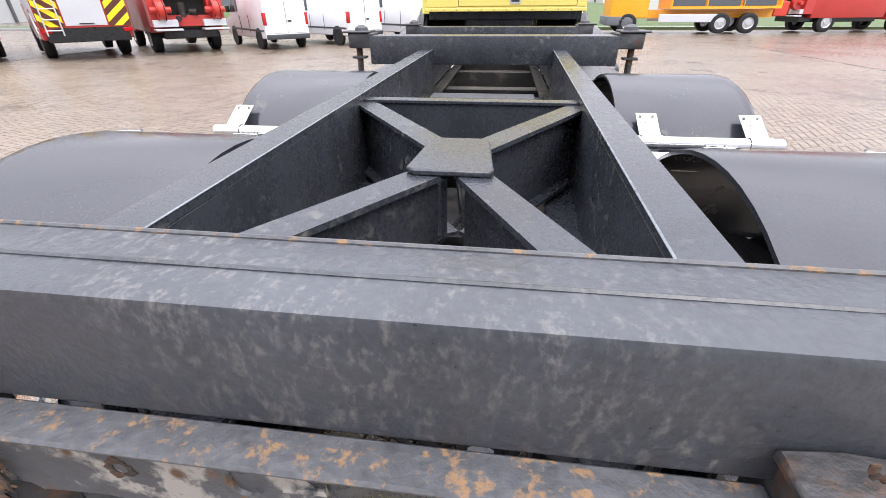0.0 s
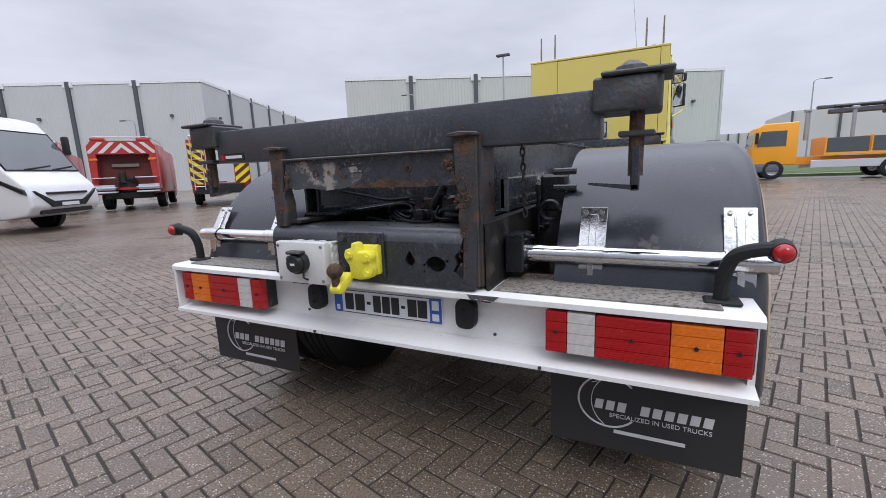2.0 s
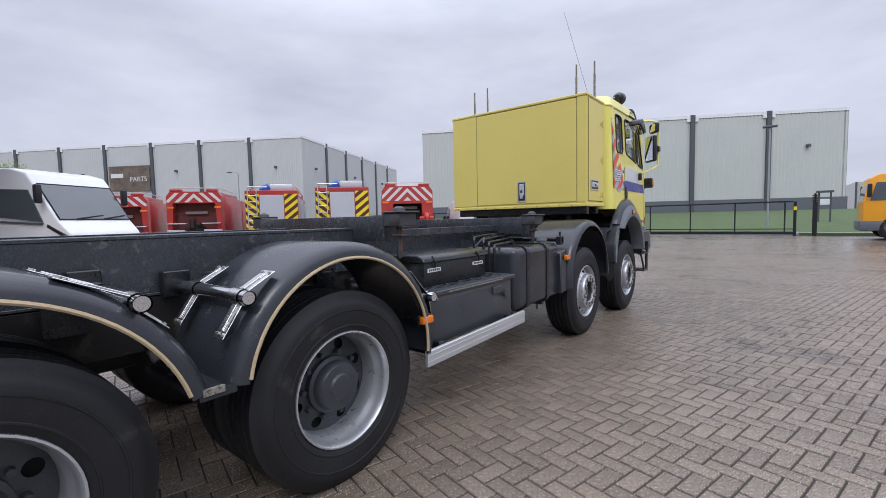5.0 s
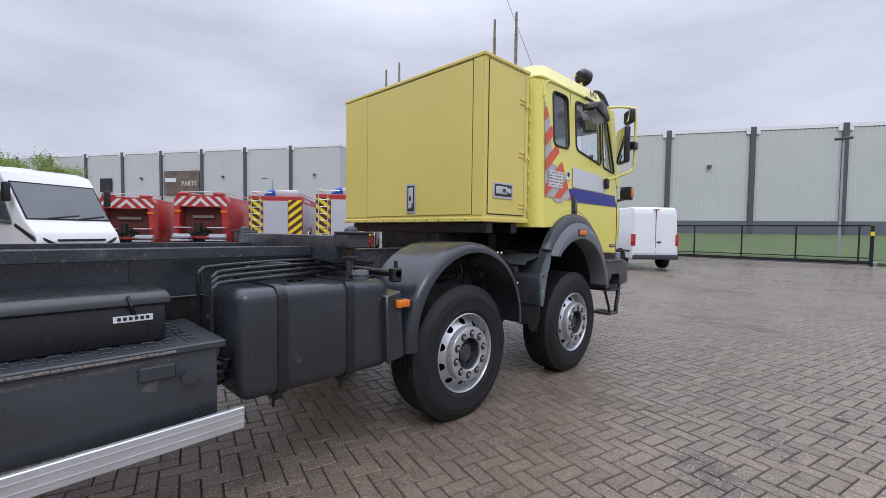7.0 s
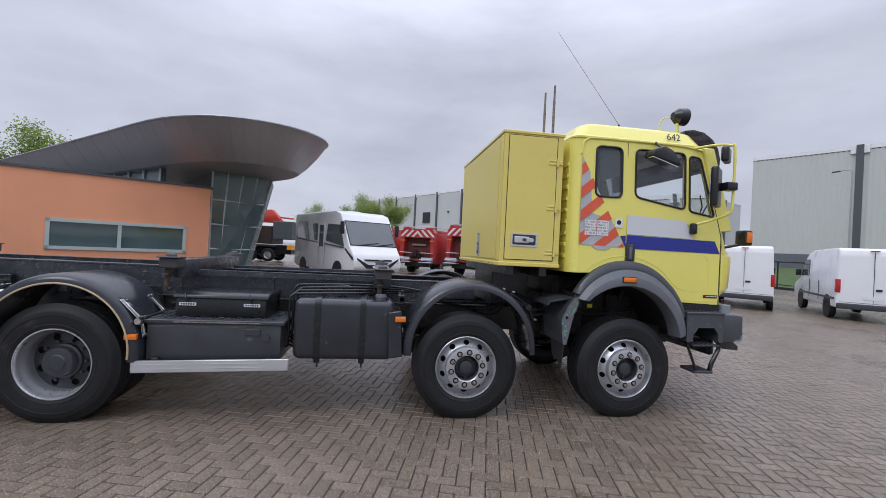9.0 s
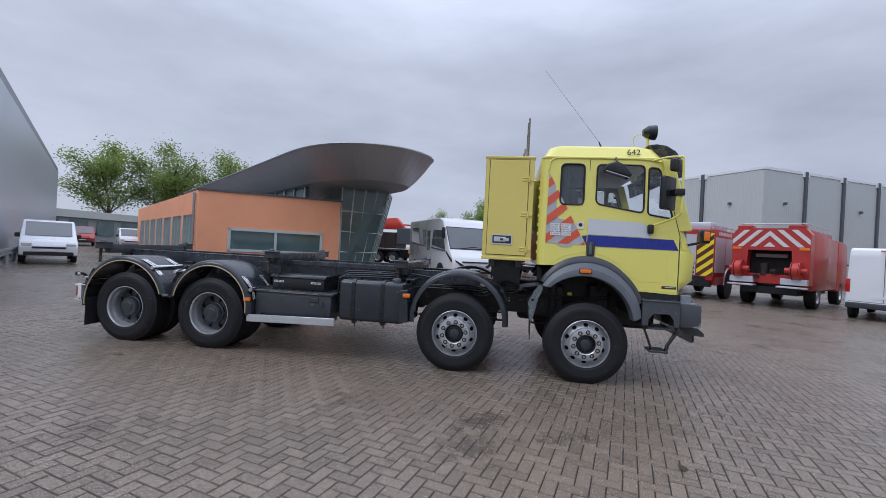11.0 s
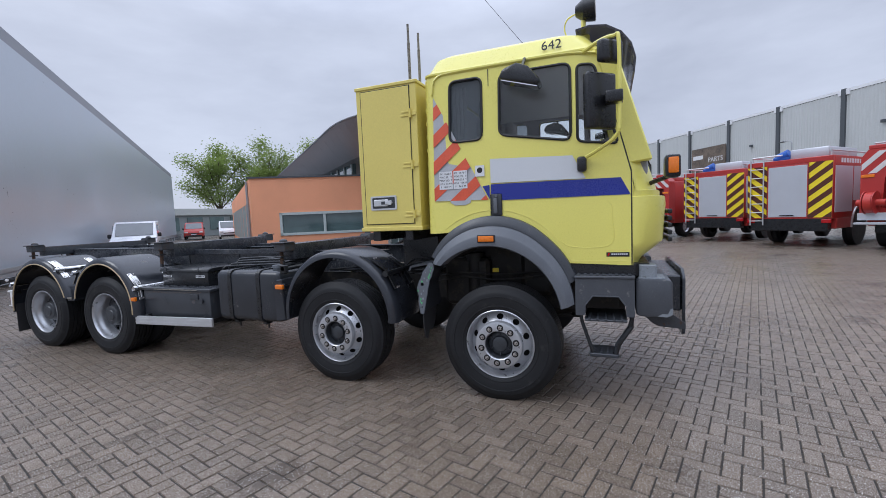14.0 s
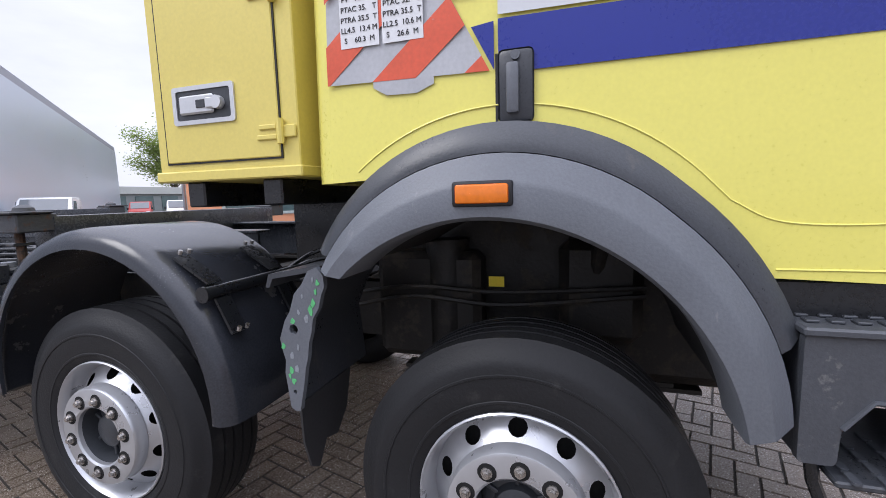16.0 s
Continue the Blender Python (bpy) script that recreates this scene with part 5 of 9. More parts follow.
part("valve_tree", join(bm_cyl((0.6, 4.90, 1.05), (0.6, 4.90, 1.17), 0.02, 10), bm_box(0.56, 0.64, 4.87, 4.93, 1.08, 1.10, 0.004), bm_cyl((0.5, 4.9, 1.13), (0.8, 4.92, 1.13), 0.012, 8)), M_BLACK, truck)
for k in range(4):
    part("air_line", bm_tube(curve([(0.80 + 0.04 * k, 4.14, 0.60 + 0.05 * k), (0.85 + 0.04 * k, 4.22, 0.58 + 0.05 * k), (0.82 + 0.03 * k, 4.26, 0.68 + 0.06 * k), (0.7, 4.2, 0.9)]), 0.011, 6), M_BLACK, truck)
for k in range(5):
    part("air_line", bm_tube(curve([(0.52, 5.3 + 0.1 * k, 1.02), (0.6 + 0.04 * k, 5.9 + 0.06 * k, 1.06 - 0.03 * k), (0.5, 6.4, 0.98 + 0.04 * k), (0.46, 6.7, 1.05)]), 0.010, 6), M_BLACK, truck)
part("tank_left", bm_box(-1.105, -0.52, 3.3, 5.10, 0.535, 1.03, 0.075, 4), M_FLARE_DARK, truck, "dark grey air and fuel tanks")
for (x, y, z) in ((1.196, 2.955, 0.73), (1.175, 5.165, 0.925)):
    lamp = part("side_marker", bm_box(x - 0.02, x + 0.012, y - 0.05, y + 0.045, z - 0.024, z + 0.022, 0.006, 2), M_AMBER, truck, "amber side marker lamp")
    part("lamp_base", bm_box(x - 0.035, x - 0.018, y - 0.056, y + 0.05, z - 0.03, z + 0.028, 0.004), M_BLACK, lamp)
    part("lamp_bracket", bm_box(x - 0.2, x - 0.03, y - 0.02, y + 0.02, z - 0.01, z + 0.004), M_BLACK, lamp)
part("fender_stay", join(bm_cyl((0.5, 5.17, 1.10), (1.12, 5.17, 1.10), 0.022, 10), bm_box(1.06, 1.12, 5.13, 5.20, 1.05, 1.14, 0.008), bm_cyl((1.09, 5.17, 1.13), (1.09, 5.17, 1.18), 0.012, 8)), M_BLACK, truck)
part("fender_apron", bm_prism([(5.05, 0.98), (5.17, 1.0), (5.20, 0.58), (5.07, 0.56)], 0.66, 1.15, "x", 0.01), M_FENDER, truck)

# black bracket tube on the third mudguard
for sgn in (1, -1):
    bt = part("bracket_tube", join(bm_cyl((0.62 * sgn, 6.375, 1.068), (1.155 * sgn, 6.375, 1.068), 0.024, 14), bm_cyl((1.150 * sgn, 6.375, 1.068), (1.160 * sgn, 6.375, 1.068), 0.028, 14)), M_BLACK, truck, "black painted mudguard tube")
    for xs in (0.78, 1.09):
        for pts in ([(6.36, 1.096), (6.368, 1.100), (6.225, 1.190), (6.218, 1.182)], [(6.385, 1.045), (6.394, 1.048), (6.455, 0.93), (6.446, 0.925)]):
            st = part("strap", bm_prism(pts, xs * sgn - 0.032, xs * sgn + 0.032, "x"), M_BLACK, bt)
            for q in (-1, 1):
                part("rivet", bm_cyl((xs * sgn + q * 0.018, pts[2][0] + 0.012, pts[2][1] + 0.008), (xs * sgn + q * 0.018, pts[2][0] + 0.018, pts[2][1] + 0.022), 0.008, 6), M_NUT, st)


# ---- equipment box behind the cab ----
ebox = part("equipment_box", bm_box(-0.93, 1.03, 6.095, 6.705, 1.470, 2.760, 0.004), M_YBOX, truck, "yellow sheet-steel equipment box with doors")
part("box_lid", bm_box(-0.94, 1.04, 6.083, 6.715, 2.750, 2.780, 0.005), M_YBOX, ebox)
part("box_base", bm_box(-0.94, 1.04, 6.083, 6.715, 1.452, 1.490, 0.005), M_YBOX, ebox)
part("rear_door", bm_box(-0.515, 0.91, 6.085, 6.094, 1.512, 2.738, 0.003), M_YBOX, ebox)
part("rear_panel", bm_box(-0.92, -0.522, 6.088, 6.094, 1.505, 2.744, 0.002), M_YBOX, ebox)
part("rear_panel", bm_box(0.917, 1.02, 6.088, 6.094, 1.505, 2.744, 0.002), M_YBOX, ebox)
part("gap_shadow", join(bm_box(-0.522, -0.515, 6.090, 6.094, 1.512, 2.738), bm_box(0.91, 0.917, 6.090, 6.094, 1.512, 2.738), bm_box(-0.522, 0.917, 6.090, 6.094, 2.738, 2.744)), M_SEAL, ebox)
part("side_door", bm_box(1.031, 1.039, 6.145, 6.635, 1.52, 2.732, 0.003), M_YBOX, ebox)
part("gap_shadow", join(bm_box(1.0305, 1.035, 6.139, 6.145, 1.52, 2.732), bm_box(1.0305, 1.035, 6.635, 6.641, 1.52, 2.732), bm_box(1.0305, 1.035, 6.139, 6.641, 2.732, 2.738), bm_box(1.0305, 1.035, 6.139, 6.641, 1.514, 1.52)), M_SEAL, ebox)
for zz in (1.60, 2.04, 2.49):
    part("hinge", join(bm_box(1.039, 1.046, 6.55, 6.63, zz - 0.025, zz - 0.008, 0.003), bm_box(1.039, 1.046, 6.56, 6.63, zz + 0.008, zz + 0.025, 0.003), bm_cyl((1.045, 6.645, zz - 0.04), (1.045, 6.645, zz + 0.04), 0.012, 10), bm_box(1.033, 1.041, 6.65, 6.70, zz - 0.02, zz + 0.02, 0.003)), M_YBOX, ebox, "yellow painted strap hinge")


def latch(m, parent):
    """A sunk paddle latch in a bright metal dish; built in its own plane, then placed by m."""
    def put(bm):
        bmesh.ops.transform(bm, matrix=m, verts=bm.verts)
        return bm
    d = part("latch", put(bm_fill([round_poly([(-0.135, -0.065), (0.135, -0.065), (0.135, 0.065), (-0.135, 0.065)], 0.012), round_poly([(-0.118, -0.05), (0.118, -0.05), (0.118, 0.05), (-0.118, 0.05)], 0.01)], 0.0, 0.006, "z")), M_ALU, parent, "bright metal paddle latch in a dish")
    part("latch_dish", put(bm_box(-0.118, 0.118, -0.05, 0.05, 0.0005, 0.002)), M_RIMDARK, d)
    part("latch_paddle", put(join(bm_box(-0.10, 0.05, -0.032, 0.032, 0.002, 0.014, 0.006), bm_box(0.02, 0.09, -0.02, 0.02, 0.01, 0.02, 0.006), bm_cyl((0.07, 0, 0.0), (0.07, 0, 0.022), 0.022, 14))), M_ALU, d)
    part("latch_lock", put(bm_box(-0.02, 0.02, -0.014, 0.014, 0.014, 0.018, 0.002)), M_RIMDARK, d)


latch(Matrix.Translation((1.0395, 6.335, 1.713)) @ Matrix(((0, 0, 1, 0), (1, 0, 0, 0), (0, 1, 0, 0), (0, 0, 0, 1))), ebox)
latch(Matrix.Translation((0.18, 6.0845, 1.67)) @ Matrix(((0, 1, 0, 0), (0, 0, -1, 0), (-1, 0, 0, 0), (0, 0, 0, 1))), ebox)
for k in range(12):
    part("rivet", bm_cyl((-0.85 + 0.155 * k, 6.079, 1.471), (-0.85 + 0.155 * k, 6.085, 1.471), 0.006, 6), M_RIMDARK, ebox)
part("box_support", bm_box(-0.42, 0.42, 6.2, 6.62, 1.0, 1.452, 0.01), M_BLACK, truck)
for ys in (6.18, 6.52):
    part("support_beam", bm_box(-0.9, 1.0, ys, ys + 0.08, 1.36, 1.452, 0.006), M_BLACK, truck)
for x, y, h in ((0.709, 6.61, 3.30), (0.943, 6.615, 3.29), (-0.662, 6.62, 3.28), (-0.887, 6.61, 3.255)):
    part("stake_rod", join(bm_cyl((x, y, 2.76), (x, y, h - 0.16), 0.014, 8), bm_cyl((x, y, h - 0.16), (x, y, h), 0.011, 8)), M_GALV, truck, "thin upright aerial rod with dark tip")


# ---- cab ----
def lean(bm):
    """The cab's sides lean in above the waist."""
    for v in bm.verts:
        k = max(0.0, v.co.z - 1.95) * 0.055
        v.co.x -= math.copysign(min(abs(v.co.x), k), v.co.x) if abs(v.co.x) > 0.5 else 0
    return bm


AY, AZ = 7.38, 0.948        # centre of the arch's outer line
IY, IZ = 7.35, 0.73        # centre of its inner line
arch = [(AY + 0.585 * math.cos(radians(a)), AZ + 0.585 * math.sin(radians(a))) for a in np.linspace(125, 22, 24)]
W_REAR = round_poly([(7.028, 2.185), (7.31, 2.185), (7.31, 2.690), (7.033, 2.690)], 0.06)
W_DOOR = round_poly([(7.455, 2.205), (8.01, 2.108), (8.01, 2.690), (7.46, 2.690)], 0.06)
W_QTR = round_poly([(8.06, 2.095), (8.345, 2.052), (8.18, 2.655), (8.06, 2.668)], 0.04)
side_line = arch + [(8.44, 1.15), (8.44, 1.85), (8.21, 2.765), (6.87, 2.765), (6.87, 1.42)]
for sgn in (1, -1):
    cs = part("cab_side", lean(bm_fill([side_line, W_REAR, W_DOOR, W_QTR], 1.085 * sgn, 1.11 * sgn, "x")), M_YELLOW, truck, "yellow painted cab side with window openings", 20)
    for nm, wloop, gm in (("rear_window", W_REAR, M_TINT), ("door_window", W_DOOR, M_GLASS), ("quarter_window", W_QTR, M_GLASS)):
        gl = part(nm, lean(bm_prism(wloop, 1.094 * sgn, 1.098 * sgn, "x")), gm, cs, "cab window glass", 0)
        gl.visible_shadow = False
        part("window_seal", lean(bm_tube([(1.112 * sgn, u, v) for u, v in wloop + wloop[:1]], 0.011, 6)), M_SEAL, gl)
    part("door_lining", lean(bm_fill([[(6.88, 1.52), (8.42, 1.52), (8.42, 1.82), (8.20, 2.73), (6.88, 2.73)], W_REAR, W_DOOR, W_QTR], 1.070 * sgn, 1.080 * sgn, "x")), M_CABIN, cs)
    # raised swage over the arch, door shut lines and pressed panel
    g0, g1 = min(1.109 * sgn, 1.1125 * sgn), max(1.109 * sgn, 1.1125 * sgn)
    part("door_gap", lean(bm_box(g0, g1, 7.366, 7.373, 1.555, 2.745)), M_SEAL, cs)
    part("door_gap", lean(bm_box(g0, g1, 8.428, 8.436, 1.15, 1.84)), M_SEAL, cs)
    part("door_gap", lean(bm_prism([(8.428, 1.84), (8.436, 1.845), (8.205, 2.745), (8.197, 2.745)], 1.109 * sgn, 1.1125 * sgn, "x")), M_SEAL, cs)
    part("roof_gutter", lean(bm_tube(curve([(1.115 * sgn, 6.87, 2.60), (1.115 * sgn, 6.91, 2.735), (1.115 * sgn, 7.1, 2.767), (1.115 * sgn, 7.9, 2.767), (1.115 * sgn, 8.20, 2.735)]), 0.011, 6)), M_YELLOW, cs)
    part("arch_swage", bm_tube([(1.1105 * sgn, AY + 0.655 * math.cos(radians(a)), AZ + 0.655 * math.sin(radians(a))) for a in np.linspace(130, 42, 30)] + curve([(1.1105 * sgn, 7.905, 1.345), (1.1105 * sgn, 8.0, 1.295), (1.1105 * sgn, 8.15, 1.285), (1.1105 * sgn, 8.27, 1.30), (1.1105 * sgn, 8.31, 1.36), (1.1105 * sgn, 8.30, 1.5), (1.1105 * sgn, 8.295, 1.60), (1.1105 * sgn, 8.25, 1.645)], 5), 0.0024, 6), M_YELLOW, cs)
    part("door_crease", bm_tube([(1.110 * sgn, 8.0, 1.185), (1.110 * sgn, 8.40, 1.185)], 0.003, 6), M_YELLOW, cs)
    if sgn > 0:
        stripe = part("stripe", bm_prism([(7.375, 2.020), (8.02, 1.992), (8.115, 1.812), (7.375, 1.824)], 1.111, 1.1125, "x"), M_STRIPEW, cs, "white adhesive stripe")
        part("stripe", bm_prism([(7.305, 1.803), (7.364, 1.810), (7.364, 1.69)], 1.111, 1.1125, "x"), M_STRIPEB, cs)
        part("stripe", bm_prism([(7.375, 1.814), (8.360, 1.803), (8.426, 1.675), (7.375, 1.682)], 1.111, 1.1125, "x"), M_STRIPEB, cs, "dark blue adhesive stripe")
        tri_line = [(6.884, 2.58), (6.874, 1.70), (7.352, 1.690)]
        base = part("hazard_sticker", lean(bm_prism(tri_line, 1.1112, 1.1122, "x")), M_REFLGREY, cs, "worn red and grey striped reflective sticker")
        def band(c):
            return clip(clip(tri_line, -0.64, 0.77, c + 0.085), 0.64, -0.77, -c)
        c = -3.62
        while c < -2.2:
            p = band(c)
            if len(p) > 2:
                part("sticker_band", lean(bm_prism(p, 1.1122, 1.1130, "x")), M_REFLRED, base)
            c += 0.175
        part("sticker_patch", bm_prism([(7.02, 1.70), (7.20, 1.693), (7.20, 1.675), (7.15, 1.655), (7.06, 1.657), (7.02, 1.68)], 1.111, 1.1122, "x"), M_REFLGREY, cs)
        for y0, y1, rows in ((6.925, 7.045, ("PV   16.28 T", "PTAC 35.   T", "PTRA 35.5  T", "LL4.5  13.4 M", "S    60.3  M")), (7.055, 7.175, ("PV   14.75 T", "PTAC 32.   T", "PTRA 35.5  T", "LL2.5  10.6 M", "S    26.6  M"))):
            wp = part("weight_plate", bm_box(1.1130, 1.1142, y0, y1, 1.795, 1.945), M_PRINT, cs, "white plate with black weight figures")
            for q, row in enumerate(rows):
                lettering("plate_text", row, 0.0205, M_INK, wp, Matrix.Translation((1.1148, (y0 + y1) / 2, 1.925 - 0.0275 * q)) @ Matrix(((0, 0, 1, 0), (1, 0, 0, 0), (0, 1, 0, 0), (0, 0, 0, 1))))
        dec = part("round_decal", bm_box(1.111, 1.1122, 7.245, 7.325, 1.885, 1.975), M_PRINT, cs)
        part("decal_mark", bm_prism(circle(7.285, 1.935, 0.024, 10), 1.1122, 1.113, "x"), M_INK, dec)
        dl = part("dealer_label", bm_box(1.111, 1.1122, 8.255, 8.415, 1.215, 1.248), M_INK, cs, "small black label with red mark and pale bars")
        for k in range(8):
            part("label_bar", bm_box(1.1122, 1.1128, 8.290 + 0.0145 * k, 8.301 + 0.0145 * k, 1.229, 1.239), M_STRIPEW, dl)
        part("label_mark", bm_prism([(8.262, 1.220), (8.270, 1.220), (8.284, 1.243), (8.268, 1.243)], 1.1122, 1.1128, "x"), M_RED, dl, "red mark")
    hd = part("door_handle", join(bm_box(min(1.108 * sgn, 1.122 * sgn), max(1.108 * sgn, 1.122 * sgn), 7.375, 7.465, 1.555, 1.735, 0.012, 2)), M_FLARE_DARK, cs, "sunk dark grey door handle")
    part("handle_grip", join(bm_box(min(1.12 * sgn, 1.140 * sgn), max(1.12 * sgn, 1.140 * sgn), 7.397, 7.43, 1.575, 1.70, 0.008, 2), bm_cyl((1.12 * sgn, 7.42, 1.718), (1.128 * sgn, 7.42, 1.718), 0.012, 12)), M_FLARE, hd)

# rear wall with ribs, floor, roof, nose
back = part("cab_back", join(bm_box(-1.00, 1.00, 6.785, 6.82, 1.42, 2.755, 0.004), *[lean(bm_prism([(sgn * 1.0, 6.785), (sgn * 1.055, 6.795), (sgn * 1.095, 6.83), (sgn * 1.11, 6.872), (sgn * 1.085, 6.872), (sgn * 1.0, 6.82)], 1.42, 2.755, "z")) for sgn in (1, -1)]), M_YELLOW, truck, "yellow cab rear wall with rounded corners")
for k in range(9):
    for sgn in (1, -1):
        part("pressed_rib", bm_box(min(0.80 * sgn, 0.995 * sgn), max(0.80 * sgn, 0.995 * sgn), 6.773, 6.79, 1.56 + 0.115 * k, 1.60 + 0.115 * k, 0.006), M_YELLOW, back)
part("roof_lining", bm_box(-1.02, 1.02, 6.88, 8.18, 2.722, 2.74), M_LINING, truck)
part("back_lining", bm_box(-1.0, 1.0, 6.828, 6.842, 1.52, 2.72), M_CABIN, truck)
part("cab_floor", bm_box(-1.06, 1.06, 6.83, 8.45, 1.46, 1.52), M_CABIN, truck)


def ring_loft(levels, material, name, parent, cap=True, label=""):
    """Rounded outlines stacked from bottom to top: (z, half width, back y, front y, corner radius)."""
    bm = bmesh.new()
    rings = []
    for z, hw, y0, y1, r in levels:
        rings.append([bm.verts.new((u, v, z)) for u, v in round_poly([(-hw, y0), (hw, y0), (hw, y1), (-hw, y1)], r, 6)])
    for q, w in zip(rings, rings[1:]):
        for k in range(len(q)):
            bm.faces.new((q[k], q[(k + 1) % len(q)], w[(k + 1) % len(q)], w[k]))
    if cap:
        bm.faces.new(rings[-1])
        bm.faces.new(rings[0][::-1])
    bmesh.ops.recalc_face_normals(bm, faces=bm.faces)
    return part(name, bm, material, parent, label, 40)


roof = ring_loft([(2.744, 1.060, 6.81, 8.20, 0.10), (2.764, 1.080, 6.79, 8.22, 0.10), (2.778, 1.080, 6.79, 8.22, 0.10), (2.80, 1.055, 6.82, 8.21, 0.11), (2.900, 1.03, 6.875, 8.13, 0.14), (2.930, 0.99, 6.93, 8.05, 0.15), (2.948, 0.90, 7.0, 7.95, 0.15)], M_YELLOW, "cab_roof", truck, label="yellow cab roof with rounded edges")
lettering("fleet_number", "642", 0.105, M_INK, roof, Matrix.Translation((1.058, 7.875, 2.848)) @ Matrix(((0, 0, 1, 0), (1, 0, 0, 0), (0, 1, 0, 0), (0, 0, 0, 1))) @ Matrix.Rotation(radians(-12), 4, "X"), "black fleet number")
nose = bmesh.new()
levels = [(1.15, 8.50, 0.0), (1.20, 8.53, 0.0), (1.26, 8.60, 0.0), (1.32, 8.67, 0.006), (1.60, 8.69, 0.006), (1.655, 8.685, 0.004), (1.66, 8.645, -0.004), (1.70, 8.645, -0.004), (1.705, 8.625, 0.0), (1.80, 8.60, 0.0), (1.92, 8.56, 0.0)]
rings = []
for z, yf, dx in levels:
    kx = 8.44 - max(0, z - 1.85) * 0.26
    half = [(1.108 + dx, kx), (1.108 + dx, min(kx + 0.05, yf - 0.17)), (1.095 + dx, yf - 0.14), (1.05, yf - 0.075), (0.96, yf - 0.025), (0.6, yf + 0.02), (0.0, yf + 0.035)]
    rings.append([nose.verts.new((x, y, z)) for x, y in half] + [nose.verts.new((-x, y, z)) for x, y in half[-2::-1]])
for q, w in zip(rings, rings[1:]):
    for k in range(len(q) - 1):
        nose.faces.new((q[k], q[k + 1], w[k + 1], w[k]))
bmesh.ops.recalc_face_normals(nose, faces=nose.faces)
front = part("cab_front", nose, M_YELLOW, truck, "yellow cab nose with bulged corner panels", 40)
part("grille", join(*[bm_box(-0.8, 0.8, 8.70, 8.735, 1.30 + 0.055 * k, 1.335 + 0.055 * k, 0.006) for k in range(5)]), M_BLACK, front)
for sgn in (1, -1):
    part("window_pillar", bm_prism([(8.405, 1.90), (8.575, 1.92), (8.325, 2.765), (8.19, 2.765)], 1.00 * sgn, 1.095 * sgn, "x", 0.01), M_YELLOW, front)
ws = bmesh.new()
r0 = [ws.verts.new((x, 8.60 - 0.09 * abs(x) ** 3, 1.92)) for x in np.linspace(-1.03, 1.03, 13)]
r1 = [ws.verts.new((x * 0.955, 8.335 - 0.06 * abs(x) ** 3, 2.755)) for x in np.linspace(-1.03, 1.03, 13)]
for k in range(12):
    ws.faces.new((r0[k], r0[k + 1], r1[k + 1], r1[k]))
wind = part("windscreen", ws, M_GLASS, truck, "wide cab windscreen")
wind.visible_shadow = False
for pts in ([(0.5, 8.60, 1.93), (0.78, 8.47, 2.2), (0.8, 8.42, 2.32)], [(0.6, 8.55, 2.02), (0.98, 8.40, 2.25)], [(-0.4, 8.61, 1.93), (-0.1, 8.5, 2.2)]):
    part("wiper", bm_tube(pts, 0.008, 6), M_SEAL, wind)
prof = [(8.05, 2.952), (8.15, 2.968), (8.27, 2.950), (8.375, 2.885), (8.445, 2.79), (8.475, 2.68), (8.465, 2.575), (8.452, 2.575), (8.462, 2.68), (8.433, 2.783), (8.366, 2.872), (8.265, 2.936), (8.15, 2.953), (8.05, 2.938)]
visor = part("sun_visor", bm_prism(prof, -0.99, 1.0, "x"), M_VISOR, truck, "smoked plastic sun visor")

# interior
for sx in (-0.55, 0.55):
    part("seat", join(bm_box(sx - 0.24, sx + 0.24, 7.30, 7.80, 1.75, 1.90, 0.05, 3), bm_box(sx - 0.23, sx + 0.23, 7.16, 7.30, 1.85, 2.42, 0.05, 3), bm_box(sx - 0.13, sx + 0.13, 7.16, 7.26, 2.44, 2.62, 0.04, 3), bm_box(sx - 0.2, sx + 0.2, 7.3, 7.75, 1.52, 1.76, 0.03)), M_CABIN, truck, "grey cloth cab seat")
part("dashboard", join(bm_box(-1.04, 1.04, 8.12, 8.55, 1.55, 1.98, 0.06, 3)), M_CABIN, truck)
part("steering_wheel", join(bm_tube([(-0.55 + 0.24 * math.cos(a), 8.02 + 0.09 * math.sin(a), 2.02 + 0.22 * math.sin(a)) for a in np.linspace(0, 2 * math.pi, 25)], 0.016, 8), bm_cyl((-0.55, 8.0, 2.0), (-0.55, 8.2, 1.85), 0.035, 10)), M_BLACK, truck)
part("bunk_curtain", join(*[bm_cyl((0.93 - 0.0 * k, 7.02 + 0.035 * k, 2.1), (0.95, 7.02 + 0.035 * k, 2.66), 0.02, 8) for k in range(4)]), M_CABIN, truck, "grey window curtain")


# wheel arch flares
def flare(profile, s0, s1, sign, material, name, n=34, label=""):
    """A strip along the arch: profile of (x, f), where f runs from the inner (0) to the outer line (1)."""
    bm = bmesh.new()
    rings = []
    for k in range(n + 1):
        s = s0 + (s1 - s0) * k / n
        ai, ao = radians(9 + 124 * s), radians(-7 + 165 * s)
        iy, iz = IY + 0.58 * math.cos(ai), IZ + 0.58 * math.sin(ai)
        oy, oz = AY + 0.612 * math.cos(ao) + 0.085 * max(0.0, 1 - s / 0.32), AZ + 0.612 * math.sin(ao)
        rings.append([bm.verts.new((sign * x, iy + (oy - iy) * f, iz + (oz - iz) * f)) for x, f in profile])
    for q, w in zip(rings, rings[1:]):
        for k in range(len(q)):
            bm.faces.new((q[k], q[(k + 1) % len(q)], w[(k + 1) % len(q)], w[k]))
    bm.faces.new(rings[0])
    bm.faces.new(rings[-1][::-1])
    bmesh.ops.recalc_face_normals(bm, faces=bm.faces)
    return part(name, bm, material, truck, label, 40)


